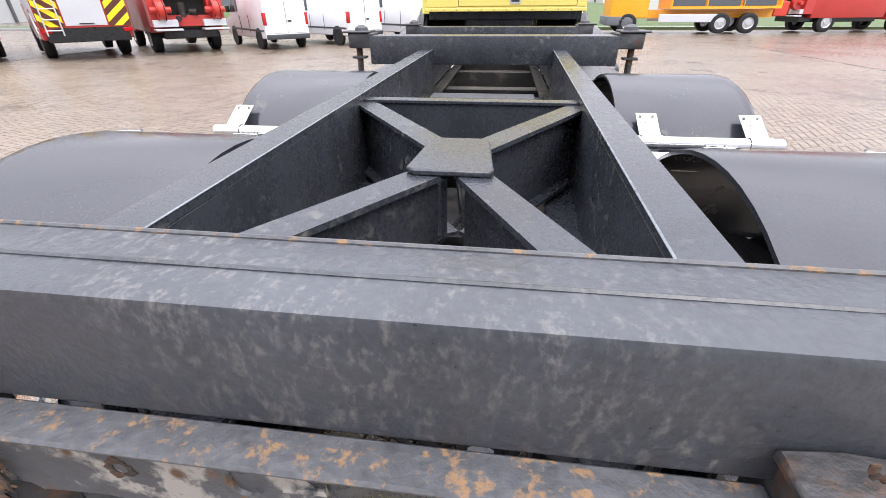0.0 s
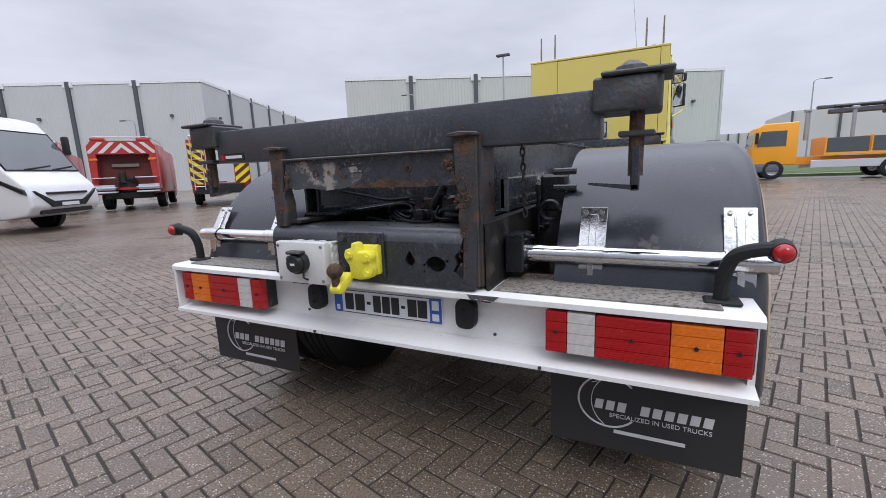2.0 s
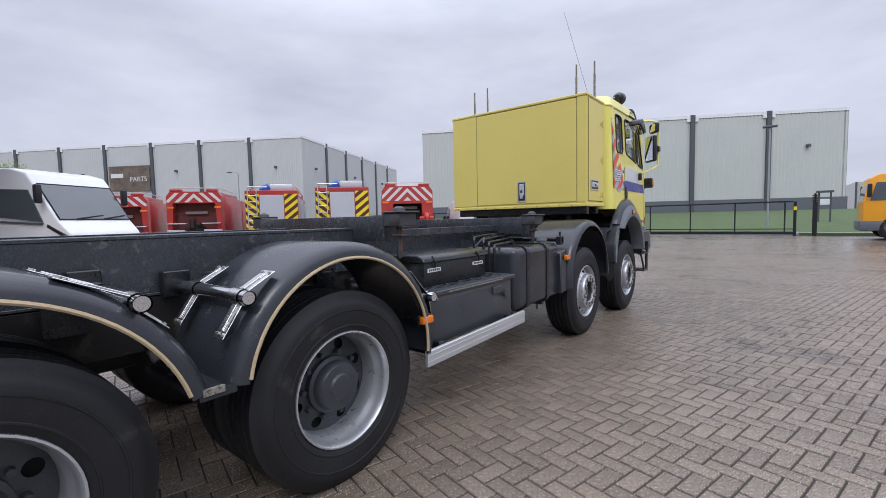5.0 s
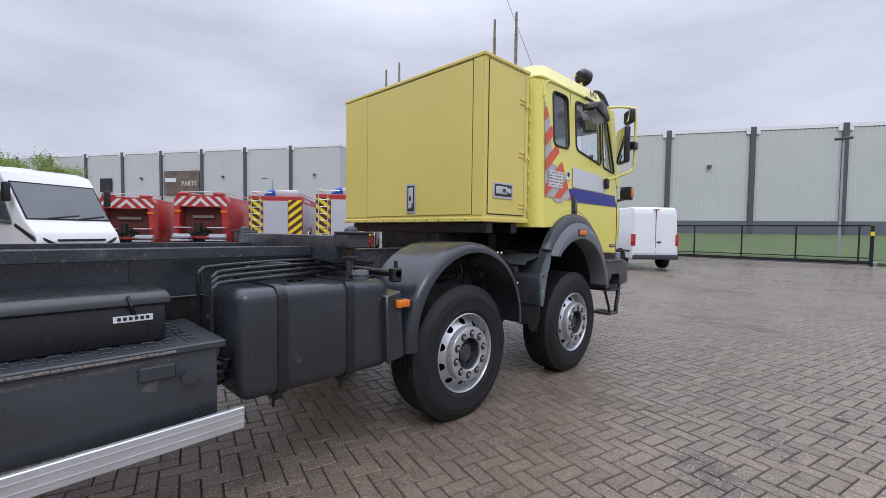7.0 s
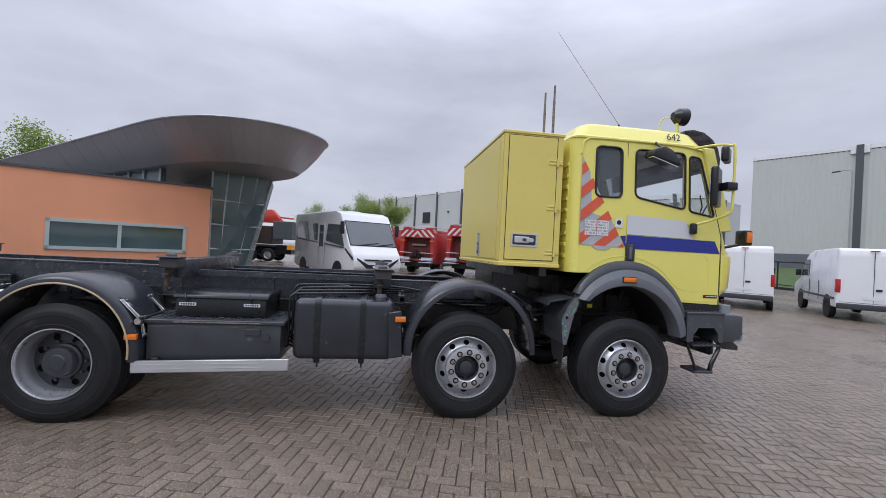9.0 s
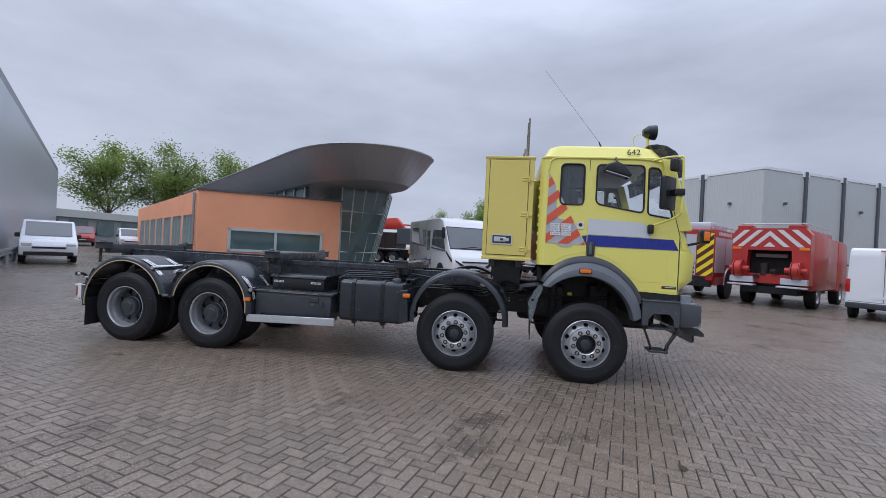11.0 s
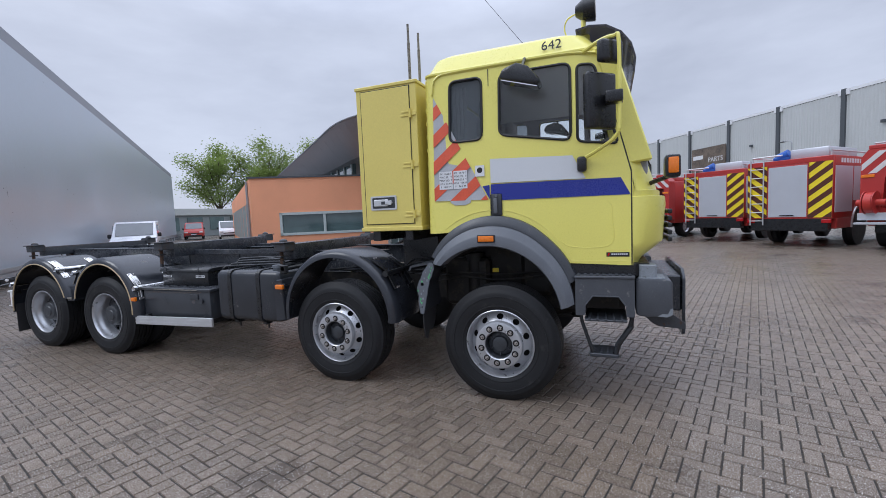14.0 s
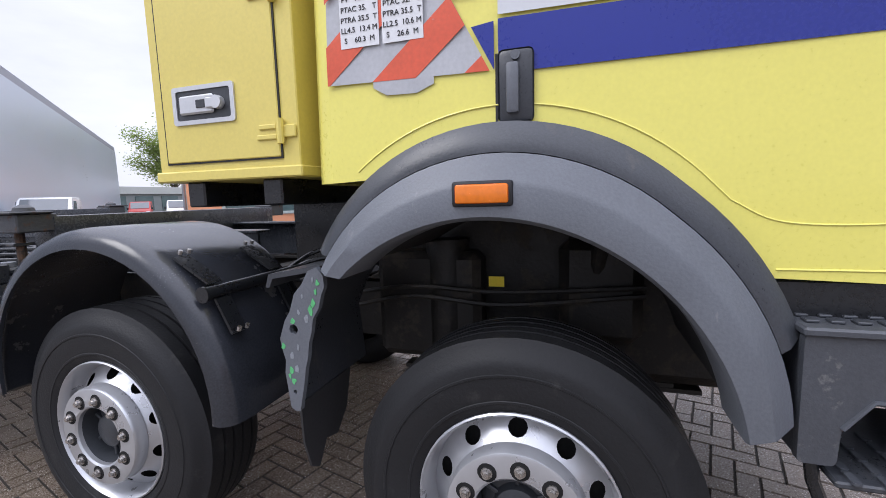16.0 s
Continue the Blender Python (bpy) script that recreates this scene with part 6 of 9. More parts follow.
for sgn in (1, -1):
    flare([(1.06, 0.0), (1.220, 0.0), (1.234, 0.04), (1.236, 0.34), (1.228, 0.40), (1.19, 0.66), (1.14, 0.68), (1.06, 0.62)], 0.0, 1.0, sgn, M_FLARE, "wheel_arch", label="grey plastic wheel arch flare, scratched")
    flare([(1.10, 0.67), (1.188, 0.67), (1.185, 0.78), (1.150, 0.98), (1.10, 1.0)], 0.10, 0.97, sgn, M_FLARE_DARK, "arch_band", label="dark grey plastic arch band")
    # liner strip coloured black to paint in the shade deep inside the arch
    flare([(0.55, 0.0), (1.06, 0.0), (1.06, 0.05), (0.55, 0.05)], 0.05, 0.95, sgn, M_SHADE, "arch_liner_shade")
flap_line = [(6.845, 1.178), (6.815, 1.166), (6.79, 1.125), (6.762, 1.095), (6.742, 1.04), (6.722, 1.01), (6.70, 0.952), (6.707, 0.915), (6.716, 0.885), (6.711, 0.845), (6.716, 0.80), (6.724, 0.732), (6.742, 0.722), (6.757, 0.726),
             (6.768, 0.775), (6.776, 0.81), (6.786, 0.865), (6.797, 0.90), (6.803, 0.945), (6.815, 0.98), (6.822, 1.02), (6.845, 1.055), (6.856, 1.095), (6.868, 1.12), (6.866, 1.152)]
broken = part("broken_flare", bm_fill([flap_line, circle(6.752, 0.985, 0.016, 8), circle(6.742, 0.785, 0.007, 8)], 1.170, 1.188, "x"), M_FLARE, truck, "cracked grey flare piece with green chips")
part("flare_return", bm_prism([(6.845, 1.178), (6.815, 1.166), (6.742, 1.04), (6.70, 0.952), (6.716, 0.80), (6.724, 0.732), (6.736, 0.732), (6.730, 0.80), (6.716, 0.952), (6.756, 1.04), (6.825, 1.152)], 0.72, 1.170, "x"), M_FLARE_DARK, broken, "dark rear wheel housing panel")
part("housing_top", bm_prism([(6.845, 1.178), (6.60, 1.135), (6.585, 1.09), (6.60, 1.09), (6.615, 1.12), (6.845, 1.160)], 0.72, 1.10, "x"), M_FLARE_DARK, broken)
rg = random.Random(8)
for u, v in ((6.846, 1.13), (6.838, 1.105), (6.828, 1.07), (6.818, 1.045), (6.752, 1.012), (6.735, 0.855), (6.728, 0.835), (6.742, 0.822), (6.712, 0.93)):
    k = rg.uniform(0.006, 0.011)
    part("paint_chip", bm_prism([(u + k * rg.uniform(0.5, 1.2) * math.cos(a), v + 1.7 * k * rg.uniform(0.4, 1.1) * math.sin(a)) for a in np.linspace(0, 2 * math.pi, 8)[:-1]], 1.1875, 1.1895, "x"), M_GREEN, broken)
for u, v in ((6.79, 1.09), (6.775, 1.04), (6.80, 1.02), (6.74, 0.90), (6.765, 0.93), (6.755, 0.86), (6.83, 1.14)):
    k = rg.uniform(0.004, 0.008)
    part("scuff", bm_prism([(u + k * rg.uniform(0.5, 1.2) * math.cos(a), v + 2.4 * k * rg.uniform(0.4, 1.1) * math.sin(a)) for a in np.linspace(0, 2 * math.pi, 8)[:-1]], 1.1875, 1.1893, "x"), M_SCUFF, broken)
part("mudflap", bm_prism([(0.86, 0.735), (1.165, 0.735), (1.16, 0.60), (1.13, 0.50), (1.09, 0.475), (1.04, 0.55), (0.97, 0.53), (0.90, 0.60)], 6.735, 6.743, "y"), M_MUD, truck, "torn black rubber flap")
ind = part("side_indicator", bm_box(1.222, 1.243, 7.278, 7.428, 1.344, 1.406, 0.008, 2), M_INK, truck, "amber side indicator in a black frame")
part("indicator_lens", bm_box(1.239, 1.250, 7.288, 7.418, 1.352, 1.398, 0.006, 2), M_AMBER, ind)
part("engine", join(bm_box(-0.5, 0.5, 6.9, 8.4, 0.62, 1.40, 0.05), bm_box(0.45, 0.62, 6.75, 7.2, 0.7, 1.15, 0.03), bm_box(0.45, 0.6, 7.5, 7.8, 0.8, 1.2, 0.04), bm_cyl((0.55, 7.05, 0.75), (0.55, 7.05, 1.2), 0.09, 14), bm_cyl((0.5, 7.62, 0.9), (0.66, 7.66, 1.3), 0.03, 10)), M_DARKGREASE, truck, "greasy engine bay")
for k in range(2):
    part("air_line", bm_tube(curve([(0.6, 6.6, 0.9 + 0.06 * k), (0.68, 6.95, 0.98 + 0.04 * k), (0.64, 7.3, 0.95 + 0.05 * k), (0.62, 7.8, 1.0 + 0.03 * k)]), 0.010, 6), M_DARKGREASE, truck)
part("data_tag", bm_box(0.63, 0.633, 7.24, 7.30, 1.02, 1.06), M_CHEV_Y, truck, "small yellow tag")

# steps and front bumper
for sgn in (1, -1):
    lo, hi = (1.2, 0.70) if sgn > 0 else (-0.70, -1.2)
    wide = lambda p, q: (min(p * sgn, q * sgn), max(p * sgn, q * sgn))
    st = part("step_housing", join(bm_prism(round_poly([(8.03, 0.775), (8.10, 0.775), (8.105, 0.86), (8.155, 0.925), (8.335, 0.925), (8.385, 0.86), (8.39, 0.775), (8.445, 0.775), (8.445, 1.060), (8.03, 1.060)], 0.012, 3), 1.165 * sgn, 1.19 * sgn, "x"),
                                   bm_box(*wide(0.75, 1.165), 8.035, 8.10, 0.78, 1.05), bm_box(*wide(0.75, 1.165), 8.392, 8.44, 0.78, 1.05)), M_STEP, truck, "grey plastic entry step housing, scuffed and dusty")
    part("step_lip", bm_tube([(1.191 * sgn, u, v) for u, v in ((8.105, 0.86), (8.155, 0.925), (8.335, 0.925), (8.385, 0.86))], 0.006, 6), M_STEP, st)
    tp = part("step_top", bm_box(*wide(0.75, 1.20), 8.025, 8.45, 1.058, 1.078, 0.005), M_STEP, st)
    spread("tread_bar", bm_box(-0.015, 0.015, -0.0125, 0.0125, 0.0, 0.007, 0.002), M_FLARE_DARK, tp, [((0.995 + 0.05 * i) * sgn, 8.055 + 0.045 * j, 1.078) for i in range(4) for j in range(9)])
    tr = part("step_tread", bm_prism([(8.095, 0.735), (8.395, 0.735), (8.395, 0.75), (8.095, 0.75)], *wide(0.80, 1.205), "x", 0.004), M_FLARE_DARK, st, "dark studded tread")
    spread("stud", bm_prism(round_poly([(-0.022, -0.009), (0.022, -0.009), (0.022, 0.009), (-0.022, 0.009)], 0.008, 3), 0, 0.006, "z"), M_STEP, tr, [((0.99 + 0.05 * i) * sgn, 8.13 + 0.058 * j, 0.75) for i in range(5) for j in range(5)])
    hs = part("hanging_step", join(bm_tube([(1.16 * sgn, 8.065, 0.79), (1.16 * sgn, 8.075, 0.72), (1.18 * sgn, 8.13, 0.56), (1.18 * sgn, 8.155, 0.49)], 0.014, 8), bm_tube([(1.16 * sgn, 8.43, 0.80), (1.16 * sgn, 8.42, 0.70), (1.18 * sgn, 8.33, 0.56), (1.18 * sgn, 8.31, 0.49)], 0.022, 8)), M_BLACK, truck, "hanging lower entry step")
    low_tread = part("low_tread", bm_prism(round_poly([(0.97 * sgn, 8.135), (1.20 * sgn, 8.125), (1.205 * sgn, 8.34), (0.97 * sgn, 8.33)][::sgn], 0.02), 0.462, 0.488, "z", 0.005), M_FLARE_DARK, hs)
    spread("step_stud", bm_prism(round_poly([(-0.018, -0.008), (0.018, -0.008), (0.018, 0.008), (-0.018, 0.008)], 0.007, 3), 0, 0.006, "z"), M_STEP, low_tread, [((1.02 + 0.045 * i) * sgn, 8.165 + 0.046 * j, 0.488) for i in range(4) for j in range(4)])
    part("cab_sill", bm_box(min(0.9 * sgn, 1.10 * sgn), max(0.9 * sgn, 1.10 * sgn), 7.99, 8.46, 1.07, 1.16, 0.005), M_BLACK, truck)
for sgn in (1, -1):
    fb = part("front_bumper", bm_prism(round_poly([(8.455, 0.785), (8.455, 1.045), (8.50, 1.055), (8.66, 1.050), (8.695, 1.040), (8.700, 0.80), (8.68, 0.778), (8.50, 0.775)], 0.02, 3), 0.55 * sgn, 1.155 * sgn, "x", 0.010, 2), M_STEP, truck, "grey steel front bumper corner, scuffed")
    part("worn_corner", bm_prism([(8.60, 0.783), (8.66, 0.777), (8.698, 0.80), (8.698, 0.845), (8.68, 0.835), (8.665, 0.80), (8.63, 0.80)], min(1.08 * sgn, 1.1565 * sgn), max(1.08 * sgn, 1.1565 * sgn), "x"), M_SCUFF, fb, "pale worn corner")
    part("bumper_gusset", bm_prism([(8.49, 0.775), (8.70, 0.775), (8.80, 0.70), (8.80, 0.655), (8.62, 0.67), (8.58, 0.69)], 0.98 * sgn, 0.995 * sgn, "x"), M_CHASSIS_RUST, fb)
    part("bumper_collar", join(bm_prism(round_poly([(0.93 * sgn, 8.48), (1.11 * sgn, 8.48), (1.11 * sgn, 8.60), (0.93 * sgn, 8.60)][::sgn], 0.03, 4), 1.04, 1.15, "z", 0.004), bm_prism(round_poly([(0.90 * sgn, 8.475), (1.13 * sgn, 8.475), (1.13 * sgn, 8.655), (0.90 * sgn, 8.655)][::sgn], 0.04, 4), 1.045, 1.06, "z", 0.003)), M_SCUFF, fb, "worn pale grey lamp collar")
plough = part("bumper_plate", bm_prism([(-0.60, 0.52), (-0.56, 0.50), (0.56, 0.50), (0.60, 0.52), (0.60, 0.98), (0.50, 1.05), (-0.50, 1.05), (-0.60, 0.98)], 8.83, 8.855, "y", 0.003), M_CHASSIS, truck, "dark snow plough mounting plate")
part("plough_beam", bm_box(-0.57, 0.57, 8.56, 8.83, 0.70, 1.0, 0.012), M_CHASSIS, plough)
part("nose_skirt", bm_box(-1.05, 1.05, 8.30, 8.56, 1.05, 1.16, 0.01), M_BLACK, truck)

# mirrors, indicator pod, antenna, searchlight
def toed(bm, cx, cy, az):
    """Turns a mirror head about its own upright axis."""
    bmesh.ops.rotate(bm, cent=(cx, cy, 0), matrix=Matrix.Rotation(az, 3, "Z"), verts=bm.verts)
    return bm


for sgn in (1, -1):
    mm = part("mirror_arm", bm_tube(curve([(1.06 * sgn, 8.10, 2.75), (1.2 * sgn, 8.22, 2.765), (1.30 * sgn, 8.32, 2.75), (1.325 * sgn, 8.35, 2.70), (1.325 * sgn, 8.35, 2.20), (1.31 * sgn, 8.33, 2.08), (1.22 * sgn, 8.22, 2.01), (1.14 * sgn, 8.12, 1.965)], 5), 0.014, 8), M_YELLOW, truck, "yellow tubular mirror arm")
    part("mirror_foot", bm_box(min(1.11 * sgn, 1.16 * sgn), max(1.11 * sgn, 1.16 * sgn), 8.055, 8.125, 1.86, 1.975, 0.02, 2), M_BLACK, mm)
    for z0, z1, cx, cy, hl in ((2.14, 2.53, 1.245, 8.215, 0.125), (2.58, 2.73, 1.275, 8.285, 0.095)):
        az = radians(-49 * sgn)
        head = part("mirror_head", toed(bm_box(cx * sgn - hl, cx * sgn + hl, cy - 0.02, cy + 0.045, z0, z1, 0.022, 3), cx * sgn, cy, az), M_BLACK, mm, "black mirror housing")
        part("mirror_glass", toed(bm_box(cx * sgn - hl + 0.015, cx * sgn + hl - 0.015, cy - 0.025, cy - 0.019, z0 + 0.018, z1 - 0.018, 0.002), cx * sgn, cy, az), M_MIRROR, head)
    part("mirror_clamp", bm_box(min(1.25 * sgn, 1.36 * sgn), max(1.25 * sgn, 1.36 * sgn), 8.26, 8.375, 2.30, 2.38, 0.012, 2), M_BLACK, mm)
    km = part("kerb_mirror", join(bm_prism([(7.50, 2.595), (7.80, 2.505), (7.815, 2.545), (7.73, 2.655), (7.64, 2.695), (7.53, 2.66)], 1.12 * sgn, 1.28 * sgn, "x", 0.018, 2), bm_cyl((1.07 * sgn, 7.67, 2.775), (1.19 * sgn, 7.67, 2.68), 0.014, 8)), M_BLACK, truck, "black kerb mirror over the door")
    part("mirror_glass", bm_prism([(7.52, 2.588), (7.79, 2.507), (7.79, 2.500), (7.52, 2.581)], 1.14 * sgn, 1.26 * sgn, "x"), M_MIRROR, km)
    pod = part("indicator_pod", join(bm_box(min(1.05 * sgn, 1.18 * sgn), max(1.05 * sgn, 1.18 * sgn), 8.645, 8.745, 1.775, 1.935, 0.02, 2), bm_cyl((1.0 * sgn, 8.56, 1.75), (1.1 * sgn, 8.68, 1.79), 0.016, 8)), M_BLACK, truck, "black indicator pod on a stalk")
    part("indicator_lens", bm_box(min(1.175 * sgn, 1.19 * sgn), max(1.175 * sgn, 1.19 * sgn), 8.665, 8.73, 1.805, 1.915, 0.008, 2), M_AMBER, pod)
part("antenna", join(bm_cyl((0.57, 7.63, 2.93), (0.54, 7.56, 3.10), 0.018, 8, 0.008), bm_cyl((0.54, 7.56, 3.10), (0.46, 6.81, 4.11), 0.0024, 5, 0.0018)), M_BLACK, truck, "long thin whip antenna")
sl = part("searchlight", join(bm_cyl((0.80, 8.10, 3.165), (0.80, 8.19, 3.165), 0.085, 18, 0.095), bm_cyl((0.80, 8.04, 3.165), (0.80, 8.10, 3.165), 0.04, 18, 0.085)), M_BLACK, truck, "black round roof searchlight")
part("lamp_stand", join(bm_cyl((0.80, 8.10, 2.90), (0.80, 8.10, 3.09), 0.018, 8), bm_tube(curve([(0.73, 8.02, 2.93), (0.72, 7.95, 3.05), (0.74, 7.97, 3.14), (0.78, 8.07, 3.165)]), 0.006, 6), bm_box(0.72, 0.88, 7.98, 8.15, 2.88, 2.95, 0.01)), M_YELLOW, sl)
part("lamp_lens", bm_cyl((0.80, 8.19, 3.165), (0.80, 8.196, 3.165), 0.088, 18), M_CLEAR, sl)
part("roof_vent", bm_cyl((0.3, 7.7, 2.935), (0.3, 7.7, 2.975), 0.12, 16, 0.08), M_YELLOW, roof)
part("air_intake", join(bm_box(-0.2, 0.35, 6.725, 6.785, 1.9, 2.6, 0.01)), M_YELLOW, truck)


# ---- buildings ----
def wall_strip(p0, p1, z0, z1, t, material, name, label, ribs=0.0, depth=0.03):
    """An upright sheet from p0 to p1 (plan points), with upright ribs at the given pitch; t is its thickness behind."""
    a, b = Vector((*p0, 0)), Vector((*p1, 0))
    d = (b - a).normalized()
    nrm = Vector((d.y, -d.x, 0))
    length = (b - a).length
    bm = bmesh.new()
    if ribs:
        n = int(length / ribs)
        line = []
        for k in range(n):
            for f, o in ((0.0, 0.0), (0.30, 0.0), (0.42, depth), (0.78, depth), (0.90, 0.0)):
                line.append(a + d * (k + f) * ribs + nrm * o)
        line.append(b)
    else:
        line = [a, b]
    back = [b - nrm * t, a - nrm * t]
    pts = line + back
    lo = [bm.verts.new((p.x, p.y, z0)) for p in pts]
    hi = [bm.verts.new((p.x, p.y, z1)) for p in pts]
    m = len(pts)
    for k in range(m):
        bm.faces.new((lo[k], lo[(k + 1) % m], hi[(k + 1) % m], hi[k]))
    bm.faces.new(hi)
    bmesh.ops.recalc_face_normals(bm, faces=bm.faces)
    return bm


def bar_between(p0, p1, z0, z1, w, out=0.0):
    """A thick upright bar along a plan line."""
    a, b = Vector((*p0, 0)), Vector((*p1, 0))
    d = (b - a).normalized()
    n = Vector((d.y, -d.x, 0))
    q = [a + n * (out - w), b + n * (out - w), b + n * (out + w), a + n * (out + w)]
    return bm_prism([(v.x, v.y) for v in q], z0, z1, "z")


def shed(name, label, corner, da, na, sa, db, nb, sb, h, material, plinth=0.0):
    """A flat-roofed warehouse: face A runs from the corner along da in na bays, face B along db in nb bays."""
    root = thing(name, label, "warehouse", kind="structure")
    da, db = Vector((*da, 0)).normalized(), Vector((*db, 0)).normalized()
    c = Vector((*corner, 0))
    ends = []
    for d, o, n, s in ((da, db, na, sa), (db, da, nb, sb)):
        nrm = -o
        for k in range(n):
            p, q = c + d * (k * s), c + d * ((k + 1) * s)
            first, second = ((p, q) if (Vector((d.y, -d.x, 0)).dot(nrm) > 0) else (q, p))
            part("cladding_bay", wall_strip(first.to_2d(), second.to_2d(), 0, h, 0.4, material, "", "", 0.34, 0.018), material, root)
            if k:
                e = p + nrm * 0.12
                part("pilaster", bm_prism([((e + d * u + nrm * v).x, (e + d * u + nrm * v).y) for u, v in ((-0.22, -0.1), (0.22, -0.1), (0.22, 0.12), (-0.22, 0.12))], 0, h + 0.12, "z"), M_PILLAR, root)
                part("gutter_head", bm_prism([((e + d * u + nrm * v).x, (e + d * u + nrm * v).y) for u, v in ((-0.55, -0.1), (0.55, -0.1), (0.55, 0.05), (-0.55, 0.05))], h - 0.55, h + 0.06, "z"), M_VAN, root)
            m = (p + q) / 2 + nrm * 0.15
            if k % 2 == 0:
                wl_ = part("wall_lamp", bm_prism([((m + d * u + nrm * v).x, (m + d * u + nrm * v).y) for u, v in ((-0.15, -0.1), (0.15, -0.1), (0.15, 0.2), (-0.15, 0.2))], h * 0.68, h * 0.68 + 0.3, "z"), M_PILLAR, root)
        far = c + d * (n * s)
        ends.append(far)
        if plinth:
            part("plinth", bar_between((c + nrm * 0.12).to_2d(), (far + nrm * 0.12).to_2d(), 0, plinth, 0.06), M_PLINTH, root)
        part("coping", bar_between(c.to_2d(), far.to_2d(), h - 0.22, h + 0.09, 0.07), M_VAN, root)
    part("flat_roof", bm_prism([(v.x, v.y) for v in (c, ends[0], ends[0] + (ends[1] - c), ends[1])], h - 0.3, h - 0.1, "z"), M_PLINTH, root)
    return root


west = shed("warehouse_west", "long pale grey clad warehouse with dark pilasters", (-50.0, 36.4), (-0.86, -0.51), 9, 7.72, (-0.45, 0.893), 6, 7.2, 13.4, M_PANEL)
north = shed("warehouse_north", "pale grey clad warehouse with slate plinth", (7.7, 59.7), (-0.872, -0.489), 6, 7.15, (-0.489, 0.872), 4, 7.2, 11.4, M_PANEL2, 2.75)
part("cladding_bay", wall_strip((-29.7, 39.4), (-33.2, 45.6), 0, 11.4, 0.4, M_PANEL2, "", "", 0.34, 0.03), M_PANEL2, north)

# advert board on the west warehouse
da = Vector((-0.86, -0.51, 0)).normalized()
nw = Vector((0.51, -0.86, 0)).normalized()


def board(s0, s1, z0, z1, out):
    p, q = Vector((-50.0, 36.4, 0)) + da * s0 + nw * out, Vector((-50.0, 36.4, 0)) + da * s1 + nw * out
    return p, q


bp, bq = board(7.72 * 3 + 0.4, 7.72 * 4 - 0.6, 0, 0, 0.2)
sign = whole("advert_board", bar_between(bp.to_2d(), bq.to_2d(), 6.6, 10.3, 0.05), M_SIGNA, "brown printed advertising board on the warehouse wall", "sign")
rot = Matrix.Rotation(math.atan2(-da.y, -da.x), 4, "Z") @ Matrix.Rotation(radians(90), 4, "X")
mid = bp * 0.72 + bq * 0.28 + nw * 0.07
lettering("sign_text", "PARTS", 1.0, M_PRINT, sign, Matrix.Translation((mid.x, mid.y, 8.3)) @ rot)
mid = bp * 0.2 + bq * 0.8 + nw * 0.07
part("sign_bar", bm_prism([((mid + da * u + nw * v).x, (mid + da * u + nw * v).y) for u, v in ((-1.0, -0.02), (1.0, -0.02), (1.0, 0.02), (-1.0, 0.02))], 8.6, 9.2, "z"), M_PRINT, sign)
bp, bq = board(7.72 * 5 + 2.2, 7.72 * 5 + 4.6, 0, 0, 0.2)
whole("wall_poster", bar_between(bp.to_2d(), bq.to_2d(), 7.2, 9.4, 0.05), M_INK, "dark square poster on the warehouse wall", "sign")
part("end_bay", wall_strip((-116.0, -2.4), (-109.8, 1.2), 0, 10.5, 1.0, M_BROWNROOF, "", ""), M_BROWNROOF, west)

# pale hall between the two warehouses
hall = thing("far_hall", "low white hall far behind with a red sign", "hall", kind="structure")
part("hall_wall", wall_strip((-86, 96), (-52, 118), 0, 12.5, 2, M_PANEL, "", ""), M_VAN, hall)
part("hall_sign", bm_box(-62.9, -59.9, 110.6, 110.9, 8.6, 10.2), M_FIRE, hall)
for k in range(3):
    p = Vector((-86, 96)).lerp(Vector((-52, 118)), 0.2 + 0.3 * k)
    part("pilaster", bm_box(p.x - 0.15, p.x + 0.15, p.y - 1.2, p.y - 0.9, 0, 12.5), M_POST, hall)
east = thing("far_sheds", "grey industrial sheds far beyond the gate", "building", kind="structure")
for (x0, x1, y, h) in ((22, 48, 95, 9), (50, 90, 110, 12), (14, 22, 120, 7)):
    part("shed_wall", bm_box(x0, x1, y, y + 20, 0, h), M_PANEL2, east)
    for k in range(4):
        part("shed_post", bm_box(x0 + (x1 - x0) * k / 4, x0 + (x1 - x0) * k / 4 + 0.3, y - 0.3, y, 0, h), M_PILLAR, east)

# corrugated shed close by, its eaves and guard rail
ds = Vector((-0.672, -0.741, 0)).normalized()
ns = Vector((-0.741, 0.672, 0))
s0 = Vector((1.6, -4.6, 0))
s1 = s0 + ds * 52
side_shed = thing("corrugated_shed", "silver corrugated steel shed wall with grey eaves", "shed", kind="structure")
part("shed_wall", wall_strip(s1.to_2d(), s0.to_2d(), 0.25, 7.65, 0.5, M_SHED, "", "", 0.21, 0.035), M_SHED, side_shed, "silver corrugated wall sheet", 20)
part("shed_plinth", bar_between(s0.to_2d(), s1.to_2d(), 0, 0.3, 0.06), M_PLINTH, side_shed)
a, b = s0 + ns * 0.42, s1 + ns * 0.42
part("eaves", join(bar_between(a.to_2d(), b.to_2d(), 7.38, 8.10, 0.05), bar_between((s0 - ns * 0.05).to_2d(), (s1 - ns * 0.05).to_2d(), 7.40, 7.48, 0.45), bar_between((s0 - ns * 0.2).to_2d(), (s1 - ns * 0.2).to_2d(), 8.08, 8.17, 0.6)), M_SHEDROOF, side_shed)
part("shed_end", bar_between(s1.to_2d(), (s1 - ns * 20).to_2d(), 0, 7.65, 0.1), M_SHED, side_shed)
